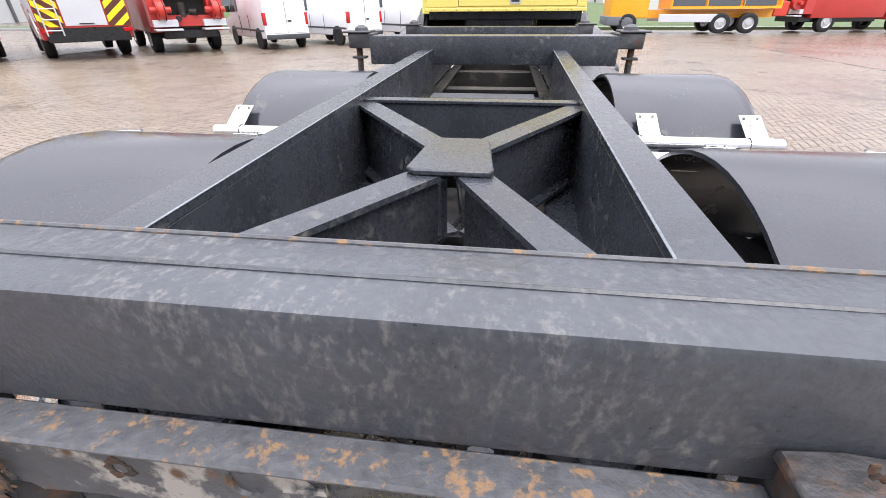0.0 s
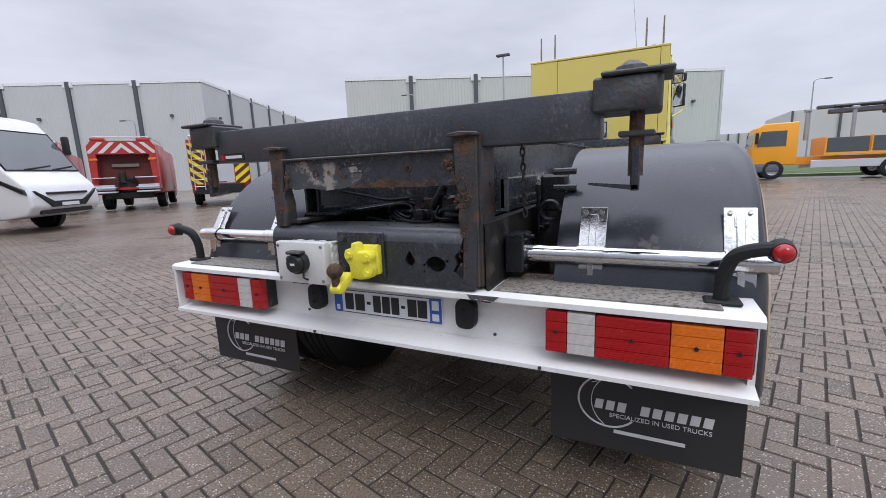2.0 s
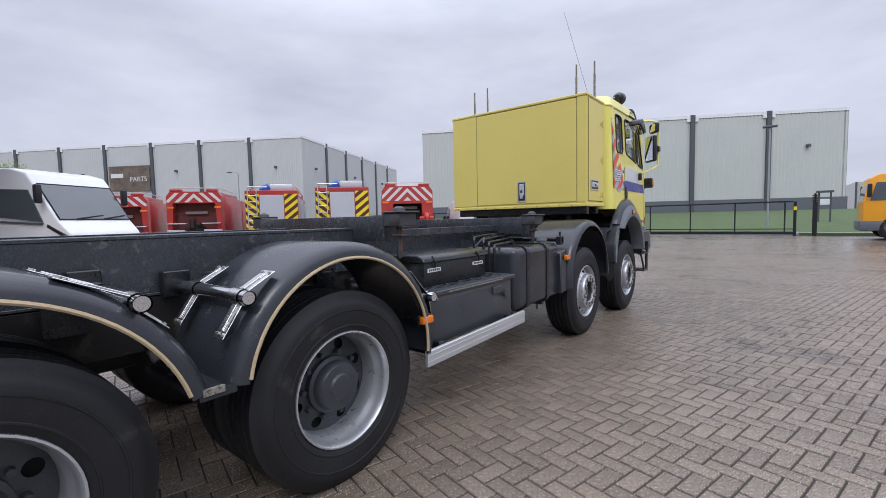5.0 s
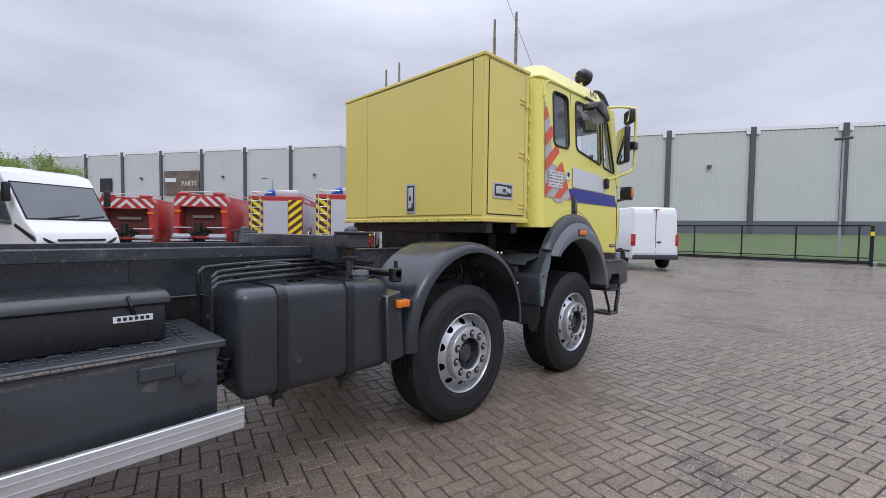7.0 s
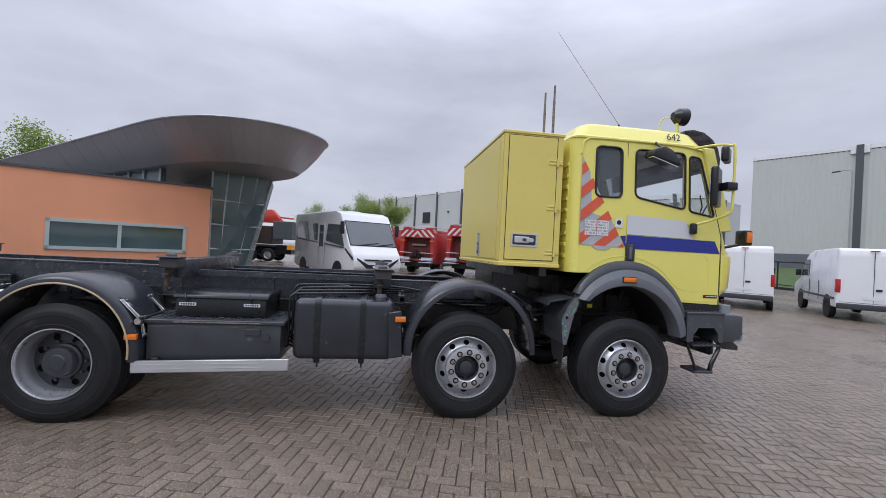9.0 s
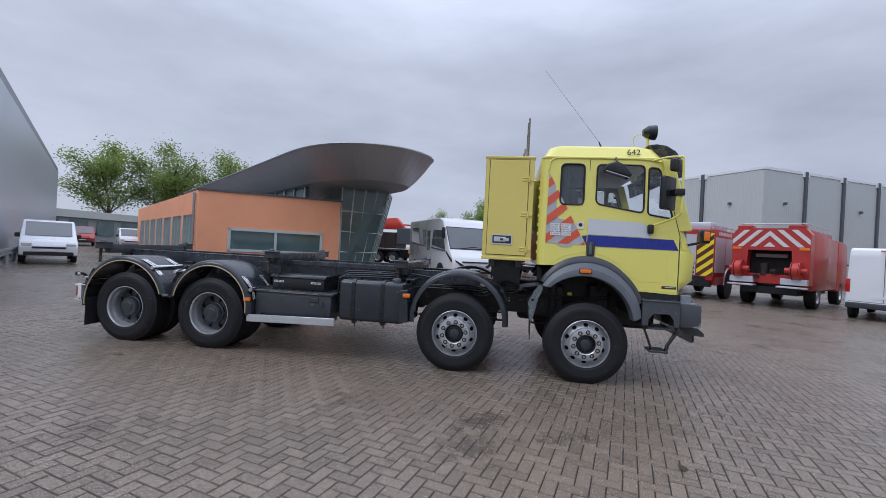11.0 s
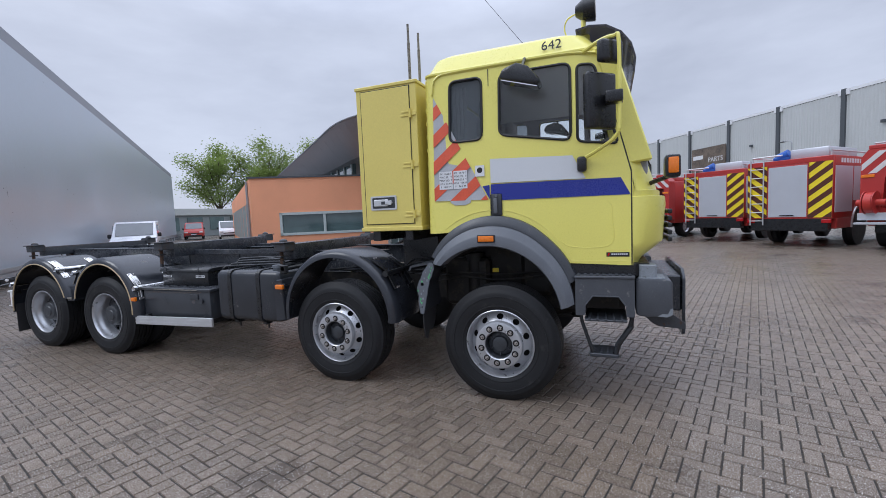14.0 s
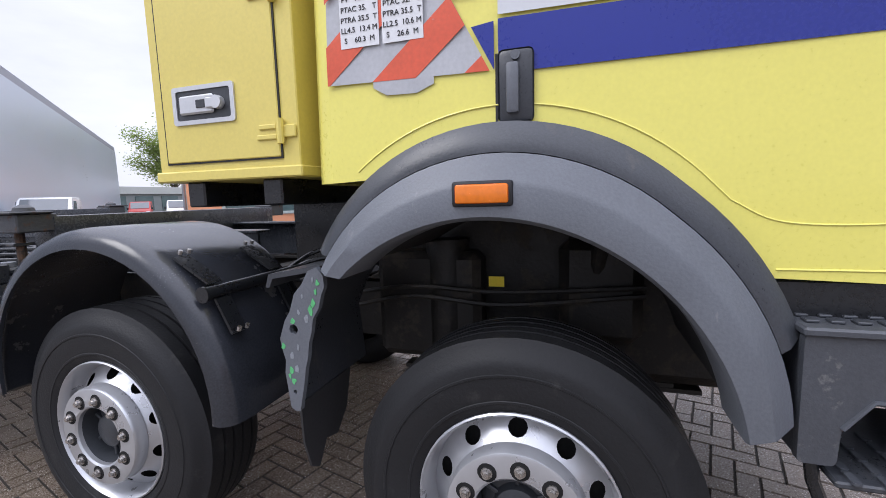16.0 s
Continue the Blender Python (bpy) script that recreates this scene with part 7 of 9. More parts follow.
part("shed_end", bar_between(s0.to_2d(), (s0 - ns * 20).to_2d(), 0, 7.65, 0.1), M_SHED, side_shed)
rail = thing("guard_rail", "galvanised guard rail along the shed", "guard rail")
ra, rb = s0 + ns * 1.1, s1 + ns * 1.1
part("rail_beam", join(bar_between(ra.to_2d(), rb.to_2d(), 0.42, 0.52, 0.02, 0.06), bar_between(ra.to_2d(), rb.to_2d(), 0.56, 0.66, 0.02, 0.06), bar_between(ra.to_2d(), rb.to_2d(), 0.51, 0.57, 0.012, 0.02)), M_POST, rail)
for k in range(29):
    p = ra + ds * (2.0 * k + 0.6)
    part("rail_post", bm_box(p.x - 0.05, p.x + 0.05, p.y - 0.05, p.y + 0.05, 0, 0.62), M_POST, rail)
lowwall = thing("low_building", "low grey building at the end of the lane", "building", kind="structure")
part("building_wall", bm_box(-52, -33, -52, -46, 0, 3.9), M_LANE, lowwall)
part("building_fascia", bm_box(-52.2, -32.8, -45.98, -45.7, 3.0, 3.9), M_PANEL2, lowwall)
for k in range(5):
    part("window", bm_box(-51 + 3.6 * k, -48.6 + 3.6 * k, -45.97, -45.9, 0.9, 2.7), M_OFFGLASS, lowwall)

# ---- orange office with its swooping roof ----
office = thing("office_building", "orange rendered office with dark swooping metal roof and glass front", "office building", kind="structure")
OA, OB = Vector((-11.6, -8.0, 0)), Vector((-15.0, -2.4, 0))
OC = OA + Vector((-0.655, -0.756, 0)) * 26
OD = OB + Vector((-0.655, -0.756, 0)) * 26
dn = (OB - OA).normalized()
no = Vector((dn.y, -dn.x, 0)) * (1 if Vector((dn.y, -dn.x, 0)).x > 0 else -1)
OH = 3.72


def front_pt(s, z, out=0.0):
    p = OA + dn * s + no * out
    return (p.x, p.y, z)


def facade(a, b, h, holes, t=0.3):
    """A wall with openings: holes as (s0, s1, z0, z1) along it."""
    a, b = Vector(a), Vector(b)
    d = (b - a).normalized()
    n = Vector((d.y, -d.x, 0))
    L = (b - a).length
    bm = bm_fill([[(0, 0), (L, 0), (L, h), (0, h)]] + [[(u0, z0), (u1, z0), (u1, z1), (u0, z1)] for u0, u1, z0, z1 in holes], 0.0, -t, "y")
    for v in bm.verts:
        s, o, z = v.co
        p = a + d * s + n * o
        v.co = (p.x, p.y, z)
    bmesh.ops.recalc_face_normals(bm, faces=bm.faces)
    return bm


LW = (OB - OA).length
part("wall", facade(OA, OB, OH, [(1.4, 5.6, 0.99, 1.92)]), M_ORANGE, office, "orange rendered wall")


def slab_at(s0_, s1_, z0, z1, o0, o1):
    q = [front_pt(s0_, 0, o0), front_pt(s1_, 0, o0), front_pt(s1_, 0, o1), front_pt(s0_, 0, o1)]
    return bm_prism([(p[0], p[1]) for p in q], z0, z1, "z")


win = part("window", slab_at(1.4, 5.6, 0.99, 1.92, -0.16, -0.14), M_OFFGLASS, office, "long low office window")
part("window_frame", join(slab_at(1.30, 5.70, 0.89, 1.01, -0.15, 0.05), slab_at(1.30, 5.70, 1.90, 2.02, -0.15, 0.05), slab_at(1.30, 1.42, 0.89, 2.02, -0.15, 0.05), slab_at(5.58, 5.70, 0.89, 2.02, -0.15, 0.05), slab_at(3.38, 3.50, 0.97, 1.93, -0.15, 0.03)), M_FRAME, win)
part("wall_coping", slab_at(-0.1, LW + 0.1, OH, OH + 0.08, -0.35, 0.06), M_PILLAR, office)
dl_ = (OC - OA).normalized()
holes = [(0.9 + 3.3 * k, 3.6 + 3.3 * k, 0.5, 2.6) for k in range(7)]
part("wall", facade(OC, OA, OH, [(26 - b_, 26 - a_, z0, z1) for a_, b_, z0, z1 in holes]), M_ORANGE, office)
nl = Vector((-dl_.y, dl_.x, 0))
nl = nl if nl.dot(Vector((1, -1, 0))) > 0 else -nl
for a_, b_, z0, z1 in holes:
    def lp(s, o):
        p = OA + dl_ * s + nl * o
        return (p.x, p.y)
    wnd = part("window", bm_prism([lp(a_, -0.15), lp(b_, -0.15), lp(b_, -0.13), lp(a_, -0.13)], z0, z1, "z"), M_OFFGLASS, office)
    part("window_frame", join(*[bm_prism([lp(q, -0.14), lp(q + 0.07, -0.14), lp(q + 0.07, 0.02), lp(q, 0.02)], z0, z1, "z") for q in (a_, a_ + 0.86, a_ + 1.74, b_ - 0.07)]), M_FRAME, wnd)
fin = dl_ * 0.2
part("flat_roof", bm_prism([(v.x, v.y) for v in (OA + dn * 0.2 + fin, OB - dn * 0.2 + fin, OD - dn * 0.2, OC + dn * 0.2)], OH - 0.35, OH - 0.15, "z"), M_PLINTH, office)
pp = OA + dl_ * 0.5 + nl * 0.1
part("drain_pipe", bm_cyl((pp.x, pp.y, 0), (pp.x, pp.y, 3.6), 0.06, 10), M_POST, office)

# glass hall under the swoop: a leaning glazed wedge
gb = [OB + dn * 0.15 - no * 0.5, OB + dn * 1.75 - no * 0.9, OB + dn * 2.6 - no * 3.2, OB + dn * 1.5 - no * 9.0, OB - no * 8.0]
gtop = [OB + dn * 0.1 - no * 0.3, OB + dn * 2.75 - no * 0.6, OB + dn * 3.6 - no * 3.0, OB + dn * 2.2 - no * 10.0, OB - no * 8.0]
GZ = 4.6
bm = bmesh.new()
lo = [bm.verts.new((p.x, p.y, 0)) for p in gb]
hi = [bm.verts.new((p.x, p.y, GZ)) for p in gtop]
for k in range(len(gb)):
    bm.faces.new((lo[k], lo[(k + 1) % len(gb)], hi[(k + 1) % len(gb)], hi[k]))
bm.faces.new(hi)
bmesh.ops.recalc_face_normals(bm, faces=bm.faces)
gh = part("glass_front", bm, M_OFFGLASS, office, "leaning dark green glass front", 0)
bars = []
for k in range(3):
    for f in np.linspace(0, 1, 5 if k != 1 else 4):
        p0, p1 = gb[k].lerp(gb[k + 1], f), gtop[k].lerp(gtop[k + 1], f)
        bars.append(bm_tube([(p0.x, p0.y, 0), (p1.x, p1.y, GZ)], 0.045, 4))
    for z in (1.1, 2.2, 3.3):
        t = z / GZ
        p0, p1 = gb[k].lerp(gtop[k], t), gb[k + 1].lerp(gtop[k + 1], t)
        bars.append(bm_tube([(p0.x, p0.y, z), (p1.x, p1.y, z)], 0.045, 4))
for k, bmx in enumerate(bars):
    part("mullion", bmx, M_FRAME, gh)

# the swoop: a boat-shaped roof of sheet panels, level at the rim, its flank running back over the offices
ax = Vector((-0.66, -0.75, 0))
axn = Vector((-0.75, 0.66, 0))
outline = [Vector((-34.0, -27.6, 0)), Vector((-26.0, -18.6, 0)), Vector((-20.0, -11.9, 0)), Vector((-15.6, -7.0, 0)), Vector((-12.9, -4.0, 0)), Vector((-11.75, -2.2, 0)), Vector((-11.35, -0.6, 0)),
           Vector((-11.7, 0.9, 0)), Vector((-12.6, 1.95, 0)), Vector((-14.0, 2.5, 0)), Vector((-15.6, 2.2, 0)), Vector((-18.0, 0.6, 0)), Vector((-24.0, -5.5, 0)), Vector((-38.0, -21.5, 0))]
rim_top = [Vector((p[0], p[1], 5.97)) for p in curve([tuple(p) for p in outline], 3)]
rim_low = []
for k, p in enumerate(rim_top):
    q0, q1 = rim_top[max(0, k - 1)], rim_top[min(len(rim_top) - 1, k + 1)]
    d = (q1 - q0).normalized()
    inward = Vector((-d.y, d.x, 0))
    rim_low.append(Vector((p.x, p.y, 4.55)) + inward * 1.15)
for k in range(len(rim_top) - 1):
    pb = bmesh.new()
    g_ = 0.004
    rows_ = []
    for f, sag in ((0.0, 0.0), (0.35, 0.10), (0.7, 0.10), (1.0, 0.0)):
        u, v = rim_top[k].lerp(rim_low[k], f), rim_top[k + 1].lerp(rim_low[k + 1], f)
        rows_.append((pb.verts.new(u.lerp(v, g_) - Vector((0, 0, sag))), pb.verts.new(u.lerp(v, 1 - g_) - Vector((0, 0, sag)))))
    for r0_, r1_ in zip(rows_, rows_[1:]):
        pb.faces.new((r0_[0], r0_[1], r1_[1], r1_[0]))
    part("roof_panel", pb, M_SWOOP, office, "", 60)
for nm, rim, dz in (("roof_top", rim_top, -0.02), ("roof_soffit", rim_low, 0.0)):
    bm = bmesh.new()
    fc = bm.faces.new([bm.verts.new(p + Vector((0, 0, dz))) for p in rim])
    bmesh.ops.triangulate(bm, faces=[fc])
    part(nm, bm, M_SWOOP, office, "", 0)
part("rim_flashing", bm_tube([tuple(p) for p in rim_top], 0.04, 6), M_POST, office)
cl0, cl1 = Vector((-12.9, -4.0, 0)) + axn * 1.6 + ax * 2.4, Vector((-12.9, -4.0, 0)) + axn * 1.6 + ax * 15
part("clerestory", bm_prism([(v.x, v.y) for v in (cl0, cl1, cl1 + axn * 0.2, cl0 + axn * 0.2)], OH + 0.09, 4.7, "z"), M_OFFGLASS, office)
for k in range(9):
    p = cl0.lerp(cl1, k / 8) - axn * 0.05
    part("mullion", bm_box(p.x - 0.04, p.x + 0.04, p.y - 0.04, p.y + 0.04, OH + 0.09, 4.7), M_FRAME, office)

# ---- gate, fence, grass strip ----
GY = 31.6
face_ = [(10.0, 59.6), (7.2, 57.6), (-2.0, 52.6), (-12.0, 47.2), (-28.0, 38.2)]
gb = bmesh.new()
cols = []
rg = random.Random(31)
for k in range(49):
    u = k / 48 * 4
    i = min(3, int(u))
    b_ = Vector(face_[i]).lerp(Vector(face_[i + 1]), u - i)
    a_ = Vector((b_.x + 4.0 if b_.x > 3 else b_.x * 1.0 + 1.0, 35.6))
    cols.append([gb.verts.new((a_.x + (b_.x - a_.x) * w, a_.y + (max(b_.y, 36.4) - a_.y) * w, 0.14 + 1.38 * (1 - (1 - w) ** 1.6) + (rg.uniform(-0.05, 0.05) if 0 < w < 1 else 0))) for w in (0, 0.12, 0.3, 0.5, 0.75, 1.0)])
for a_, b_ in zip(cols, cols[1:]):
    for j in range(5):
        gb.faces.new((a_[j], a_[j + 1], b_[j + 1], b_[j]))
bmesh.ops.recalc_face_normals(gb, faces=gb.faces)
grass = whole("grass_bank", gb, M_GRASS, "mown green bank rising to the warehouse wall", "grass", "structure")
whole("grass_verge", bm_prism([(-45, 33.2), (3.2, 33.2), (4.4, 32.6), (60, 32.6), (60, 44), (14, 60), (13, 36), (-45, 36)], -0.03, 0.12, "z"), M_GRASS, "mown green verge behind the fence", "grass", "structure")
cabinet = thing("meter_cabinet", "white meter box between dark posts under a small roof", "cabinet")
for q in (4.75, 5.35):
    part("post", bm_box(q - 0.05, q + 0.05, 39.95, 40.05, 0, 2.6), M_PILLAR, cabinet)
part("roof", bm_box(4.60, 5.50, 39.8, 40.2, 2.58, 2.72, 0.01), M_PILLAR, cabinet)
part("box", bm_box(4.80, 5.30, 39.9, 40.05, 1.75, 2.15, 0.02), M_VAN, cabinet)
gate = thing("sliding_gate", "black steel sliding gate with widely spaced bars", "gate")
part("gate_rail", join(bm_box(-32, 3.3, GY - 0.05, GY + 0.05, 1.86, 1.94), bm_box(-32, 3.3, GY - 0.06, GY + 0.06, 0.08, 0.24), bm_box(-32, 3.3, GY - 0.06, GY + 0.06, 0.36, 0.41)), M_BLACK, gate)
for k in range(16):
    part("gate_bar", bm_box(-31.6 + 2.3 * k, -31.53 + 2.3 * k, GY - 0.03, GY + 0.03, 0.2, 1.9), M_BLACK, gate)
for x0, h, t in ((3.3, 1.9, 0.14), (4.1, 1.85, 0.2)):
    part("gate_post", bm_box(x0, x0 + t, GY - 0.12, GY + 0.12, 0, h, 0.01), M_BLACK, gate)
part("warning_plate", bm_box(3.31, 3.45, GY - 0.13, GY - 0.12, 1.42, 1.62), M_CHEV_Y, gate)
part("gate_insulator", join(*[bm_cyl((4.2, GY, 1.86 + 0.1 * k), (4.2, GY, 1.92 + 0.1 * k), 0.13, 10) for k in range(4)], bm_cyl((4.2, GY, 1.85), (4.2, GY, 2.3), 0.05, 8)), M_BLACK, gate)
kerb = whole("kerb", bm_box(-45, 60, GY + 1.4, GY + 1.55, -0.03, 0.13, 0.02), M_POST, "pale concrete kerb along the verge", "kerb", "structure")


def lamp_post(x, y, h, arm=0.9, az=0.0, flat=False):
    root = thing("street_lamp", "tall galvanised lamp post with a slim head", "street lamp", "lamp posts")
    part("pole", bm_cyl((0, 0, 0), (0, 0, h), 0.075, 10, 0.045), M_POST, root)
    if flat:
        part("lamp_head", bm_box(-0.4, 0.4, -0.14, 0.14, h, h + 0.13, 0.03), M_PILLAR, root)
    else:
        part("lamp_arm", bm_tube(curve([(0, 0, h - 0.1), (0.1, 0, h + 0.12), (0.5, 0, h + 0.22), (arm, 0, h + 0.22)]), 0.035, 8), M_POST, root)
        part("lamp_head", bm_box(arm - 0.1, arm + 0.5, -0.09, 0.09, h + 0.16, h + 0.26, 0.03), M_PILLAR, root)
    root.matrix_basis = pose(x, y, 0, 0, 0, az)


lamp_post(-7.3, 24.6, 7.6, flat=True)
lamp_post(2.05, 37.0, 6.9, flat=True)
lamp_post(-41.0, 22.8, 6.5, az=200)
lamp_post(14.0, 52.0, 8.0, az=10)
lamp_post(-21.2, 38.6, 8.7, az=180)


# ---- parked vehicles ----
def road_wheel(parent, x, y, r, w, hub=M_ALU, sign=1):
    t = part("wheel", bm_lathe([(r * 0.56, -0.01), (r * 0.62, 0.0), (r * 0.9, 0.0), (r, -0.03), (r, -w + 0.03), (r * 0.9, -w), (r * 0.56, -w)], (x, y, r), 28, sign), M_RUBBER, parent, "black tyre")
    part("rim", bm_lathe([(r * 0.57, 0.0), (r * 0.54, -0.02), (r * 0.48, -0.06), (r * 0.25, -0.05), (r * 0.2, -0.02), (0.0, -0.02)], (x, y, r), 20, sign), hub, t)


def big_van(group):
    """High-roofed panel van, tail at y = 0, nose towards +y."""
    v = thing("van", "white high-roof panel van parked with its tail doors shut", "van", group)
    prof = [(0.0, 0.55), (0.02, 0.45), (5.2, 0.42), (5.85, 0.45), (5.95, 0.62), (5.92, 0.95), (5.80, 1.12), (4.98, 1.36), (4.22, 2.28), (3.9, 2.46), (3.2, 2.56), (0.25, 2.58), (0.08, 2.52), (0.03, 2.3)]
    b = bm_prism(prof, -0.99, 0.99, "x", 0.05, 3)
    for q in b.verts:
        if q.co.z > 1.2:
            q.co.x *= 1 - 0.085 * (q.co.z - 1.2) / 1.4
    part("body", b, M_VAN, v, "white panel van body", 40)
    part("bumper", bm_box(-0.97, 0.97, -0.07, 0.06, 0.42, 0.62, 0.03, 2), M_FLARE_DARK, v)
    part("door_gap", join(bm_box(-0.006, 0.006, -0.004, 0.03, 0.66, 2.45), bm_box(-0.9, 0.9, -0.004, 0.03, 0.655, 0.665)), M_SEAL, v)
    for sg in (1, -1):
        part("tail_lamp", bm_box(min(0.865 * sg, 0.995 * sg), max(0.865 * sg, 0.995 * sg), -0.012, 0.16, 0.98, 1.46, 0.02, 2), M_RED, v, "tall red tail lamp")
        part("cab_window", bm_prism([(4.15, 1.48), (4.82, 1.45), (4.22, 2.12), (4.1, 2.16), (3.55, 2.16), (3.55, 1.5)], 0.955 * sg, 0.985 * sg, "x"), M_DGLASS, v)
        part("side_moulding", bm_box(min(0.985 * sg, 1.0 * sg), max(0.985 * sg, 1.0 * sg), 0.2, 4.9, 0.72, 0.80, 0.006), M_FLARE_DARK, v)
        part("side_mirror", bm_box(min(1.0 * sg, 1.2 * sg), max(1.0 * sg, 1.2 * sg), 4.65, 4.78, 1.45, 1.75, 0.04, 2), M_BLACK, v)
        part("door_seam", join(bm_box(min(0.978 * sg, 0.996 * sg), max(0.978 * sg, 0.996 * sg), 3.40, 3.412, 0.6, 1.35), bm_box(min(0.978 * sg, 0.996 * sg), max(0.978 * sg, 0.996 * sg), 2.1, 2.112, 0.6, 1.35)), M_SEAL, v)
        for yy in (0.98, 4.72):
            part("wheel_well", bm_cyl((0.90 * sg, yy, 0.42), (0.999 * sg, yy, 0.42), 0.44, 24), M_SEAL, v)
            road_wheel(v, 1.0 * sg, yy, 0.355, 0.22, M_RIMDARK, sg)
    part("plate", bm_box(-0.26, 0.26, -0.012, 0.0, 0.78, 0.90), M_PLATE, v)
    part("door_handle", bm_box(0.05, 0.22, -0.03, 0.0, 1.10, 1.17, 0.01), M_SEAL, v)
    part("high_lamp", bm_box(-0.12, 0.12, -0.012, 0.02, 2.46, 2.50), M_RED, v)
    return v


def chevrons(parent, x0, x1, y, z0, z1, pitch, m1, m2, lean_, name="chevron_panel", step=0.5):
    """A striped reflective panel on the tail: m1 as ground, m2 as raised diagonal bands."""
    base = part(name, bm_box(x0, x1, y - 0.012, y, z0, z1), m1, parent, "diagonally striped reflective panel")
    rect = [(x0, z0), (x1, z0), (x1, z1), (x0, z1)]
    nx, nz = math.sin(lean_), math.cos(lean_)
    c = min(nx * u + nz * v for u, v in rect)
    top = max(nx * u + nz * v for u, v in rect)
    while c < top:
        p = clip(clip(rect, nx, nz, c + pitch * step), -nx, -nz, -c)
        if len(p) > 2:
            part("chevron_band", bm_prism(p, y - 0.016, y - 0.012, "y"), m2, base)
        c += pitch
    return base


def ladder(parent, x, y, z0, z1):
    lad = part("ladder", join(bm_cyl((x - 0.2, y, z0), (x - 0.2, y, z1), 0.022, 8), bm_cyl((x + 0.2, y, z0), (x + 0.2, y, z1), 0.022, 8)), M_ALU, parent, "aluminium access ladder")
    for k in range(int((z1 - z0) / 0.3)):
        part("rung", bm_cyl((x - 0.2, y, z0 + 0.15 + 0.3 * k), (x + 0.2, y, z0 + 0.15 + 0.3 * k), 0.016, 8), M_ALU, lad)


def fire_engine(group):
    """Pumper seen from behind: striped tail with a roller shutter and a ladder; nose towards +y."""
    f = thing("fire_engine", "red and silver fire engine with yellow striped tail and roller shutter", "fire engine", group)
    part("body", join(bm_box(-1.22, 1.22, 0.0, 4.3, 0.95, 2.95, 0.03, 2), bm_box(-1.22, 1.22, 0.3, 4.3, 0.62, 0.97, 0.02)), M_FIRE, f, "red body shell")
    part("cab", bm_prism([(4.4, 0.6), (6.9, 0.55), (7.0, 1.6), (6.75, 2.65), (6.4, 2.75), (4.4, 2.75)], -1.2, 1.2, "x", 0.06, 3), M_FIRE, f)
    for sg in (1, -1):
        part("cab_window", bm_prism([(4.8, 1.65), (6.7, 1.65), (6.5, 2.5), (4.8, 2.5)], 1.19 * sg, 1.215 * sg, "x"), M_DGLASS, f)
        for k in range(3):
            sh = part("side_shutter", bm_box(min(1.215 * sg, 1.235 * sg), max(1.215 * sg, 1.235 * sg), 0.12 + 1.38 * k, 1.40 + 1.38 * k, 1.15 if k != 1 else 1.5, 2.62, 0.004), M_SHUTTER, f)
        part("side_band", bm_box(min(1.22 * sg, 1.228 * sg), max(1.22 * sg, 1.228 * sg), 0.1, 4.2, 2.66, 2.92), M_FIREDULL, f)
        part("side_print", join(*[bm_box(min(1.228 * sg, 1.232 * sg), max(1.228 * sg, 1.232 * sg), 0.5 + 0.2 * k, 0.64 + 0.2 * k, 2.72, 2.86) for k in range(9)]), M_PRINT, f)
        part("fender_edge", bm_tube([(1.235 * sg, 2.0 + 0.62 * math.cos(t), 0.62 + 0.72 * math.sin(t)) for t in np.linspace(0, math.pi, 16)], 0.035, 6), M_ALU, f)
        part("wheel_well", bm_cyl((1.1 * sg, 2.0, 0.62), (1.238 * sg, 2.0, 0.62), 0.6, 24), M_SEAL, f)
        for yy in (2.0, 5.7):
            road_wheel(f, 1.235 * sg, yy, 0.48, 0.3, M_RIM, sg)
        chevrons(f, min(0.58 * sg, 1.2 * sg), max(0.58 * sg, 1.2 * sg), 0.0, 1.0, 2.78, 0.30, M_CHEV_Y, M_CHEV_R, -0.68 if sg > 0 else 0.68)
        part("tail_lamp", bm_box(min(0.95 * sg, 1.2 * sg), max(0.95 * sg, 1.2 * sg), -0.03, 0.0, 0.82, 0.94, 0.01), M_RED, f)
    st = part("tail_shutter", bm_box(-0.55, 0.55, -0.014, 0.0, 1.02, 2.72, 0.003), M_SHUTTER, f, "silver roller shutter")
    part("shutter_slats", join(*[bm_box(-0.55, 0.55, -0.018, -0.014, 1.06 + 0.083 * k, 1.13 + 0.083 * k) for k in range(20)]), M_SHUTTER, st)
    part("shutter_bar", bm_box(-0.2, 0.2, -0.04, -0.015, 1.06, 1.09), M_BLACK, st)
    part("tail_frame", join(bm_box(-0.60, -0.55, -0.012, 0.0, 0.98, 2.8), bm_box(0.55, 0.60, -0.012, 0.0, 0.98, 2.8), bm_box(-1.2, 1.2, -0.012, 0.0, 2.79, 2.93)), M_FIRE, f)
    part("tail_underside", bm_box(-1.1, 1.1, 0.0, 0.3, 0.55, 0.98, 0.02), M_BLACK, f)
    ladder(f, -0.88, -0.07, 0.75, 3.05)
    part("roof_rack", join(bm_cyl((-1.1, 0.1, 3.12), (-1.1, 4.0, 3.12), 0.025, 8), bm_cyl((1.1, 0.1, 3.12), (1.1, 4.0, 3.12), 0.025, 8), *[bm_cyl((q * 1.1, yy, 2.95), (q * 1.1, yy, 3.12), 0.02, 6) for q in (-1, 1) for yy in (0.15, 1.4, 2.7, 3.9)], bm_cyl((-1.1, 0.1, 3.12), (-0.2, 0.1, 3.12), 0.025, 8)), M_ALU, f)
    part("roof_box", bm_box(-0.1, 0.95, 0.4, 2.6, 2.97, 3.28, 0.03, 2), M_SHUTTER, f)
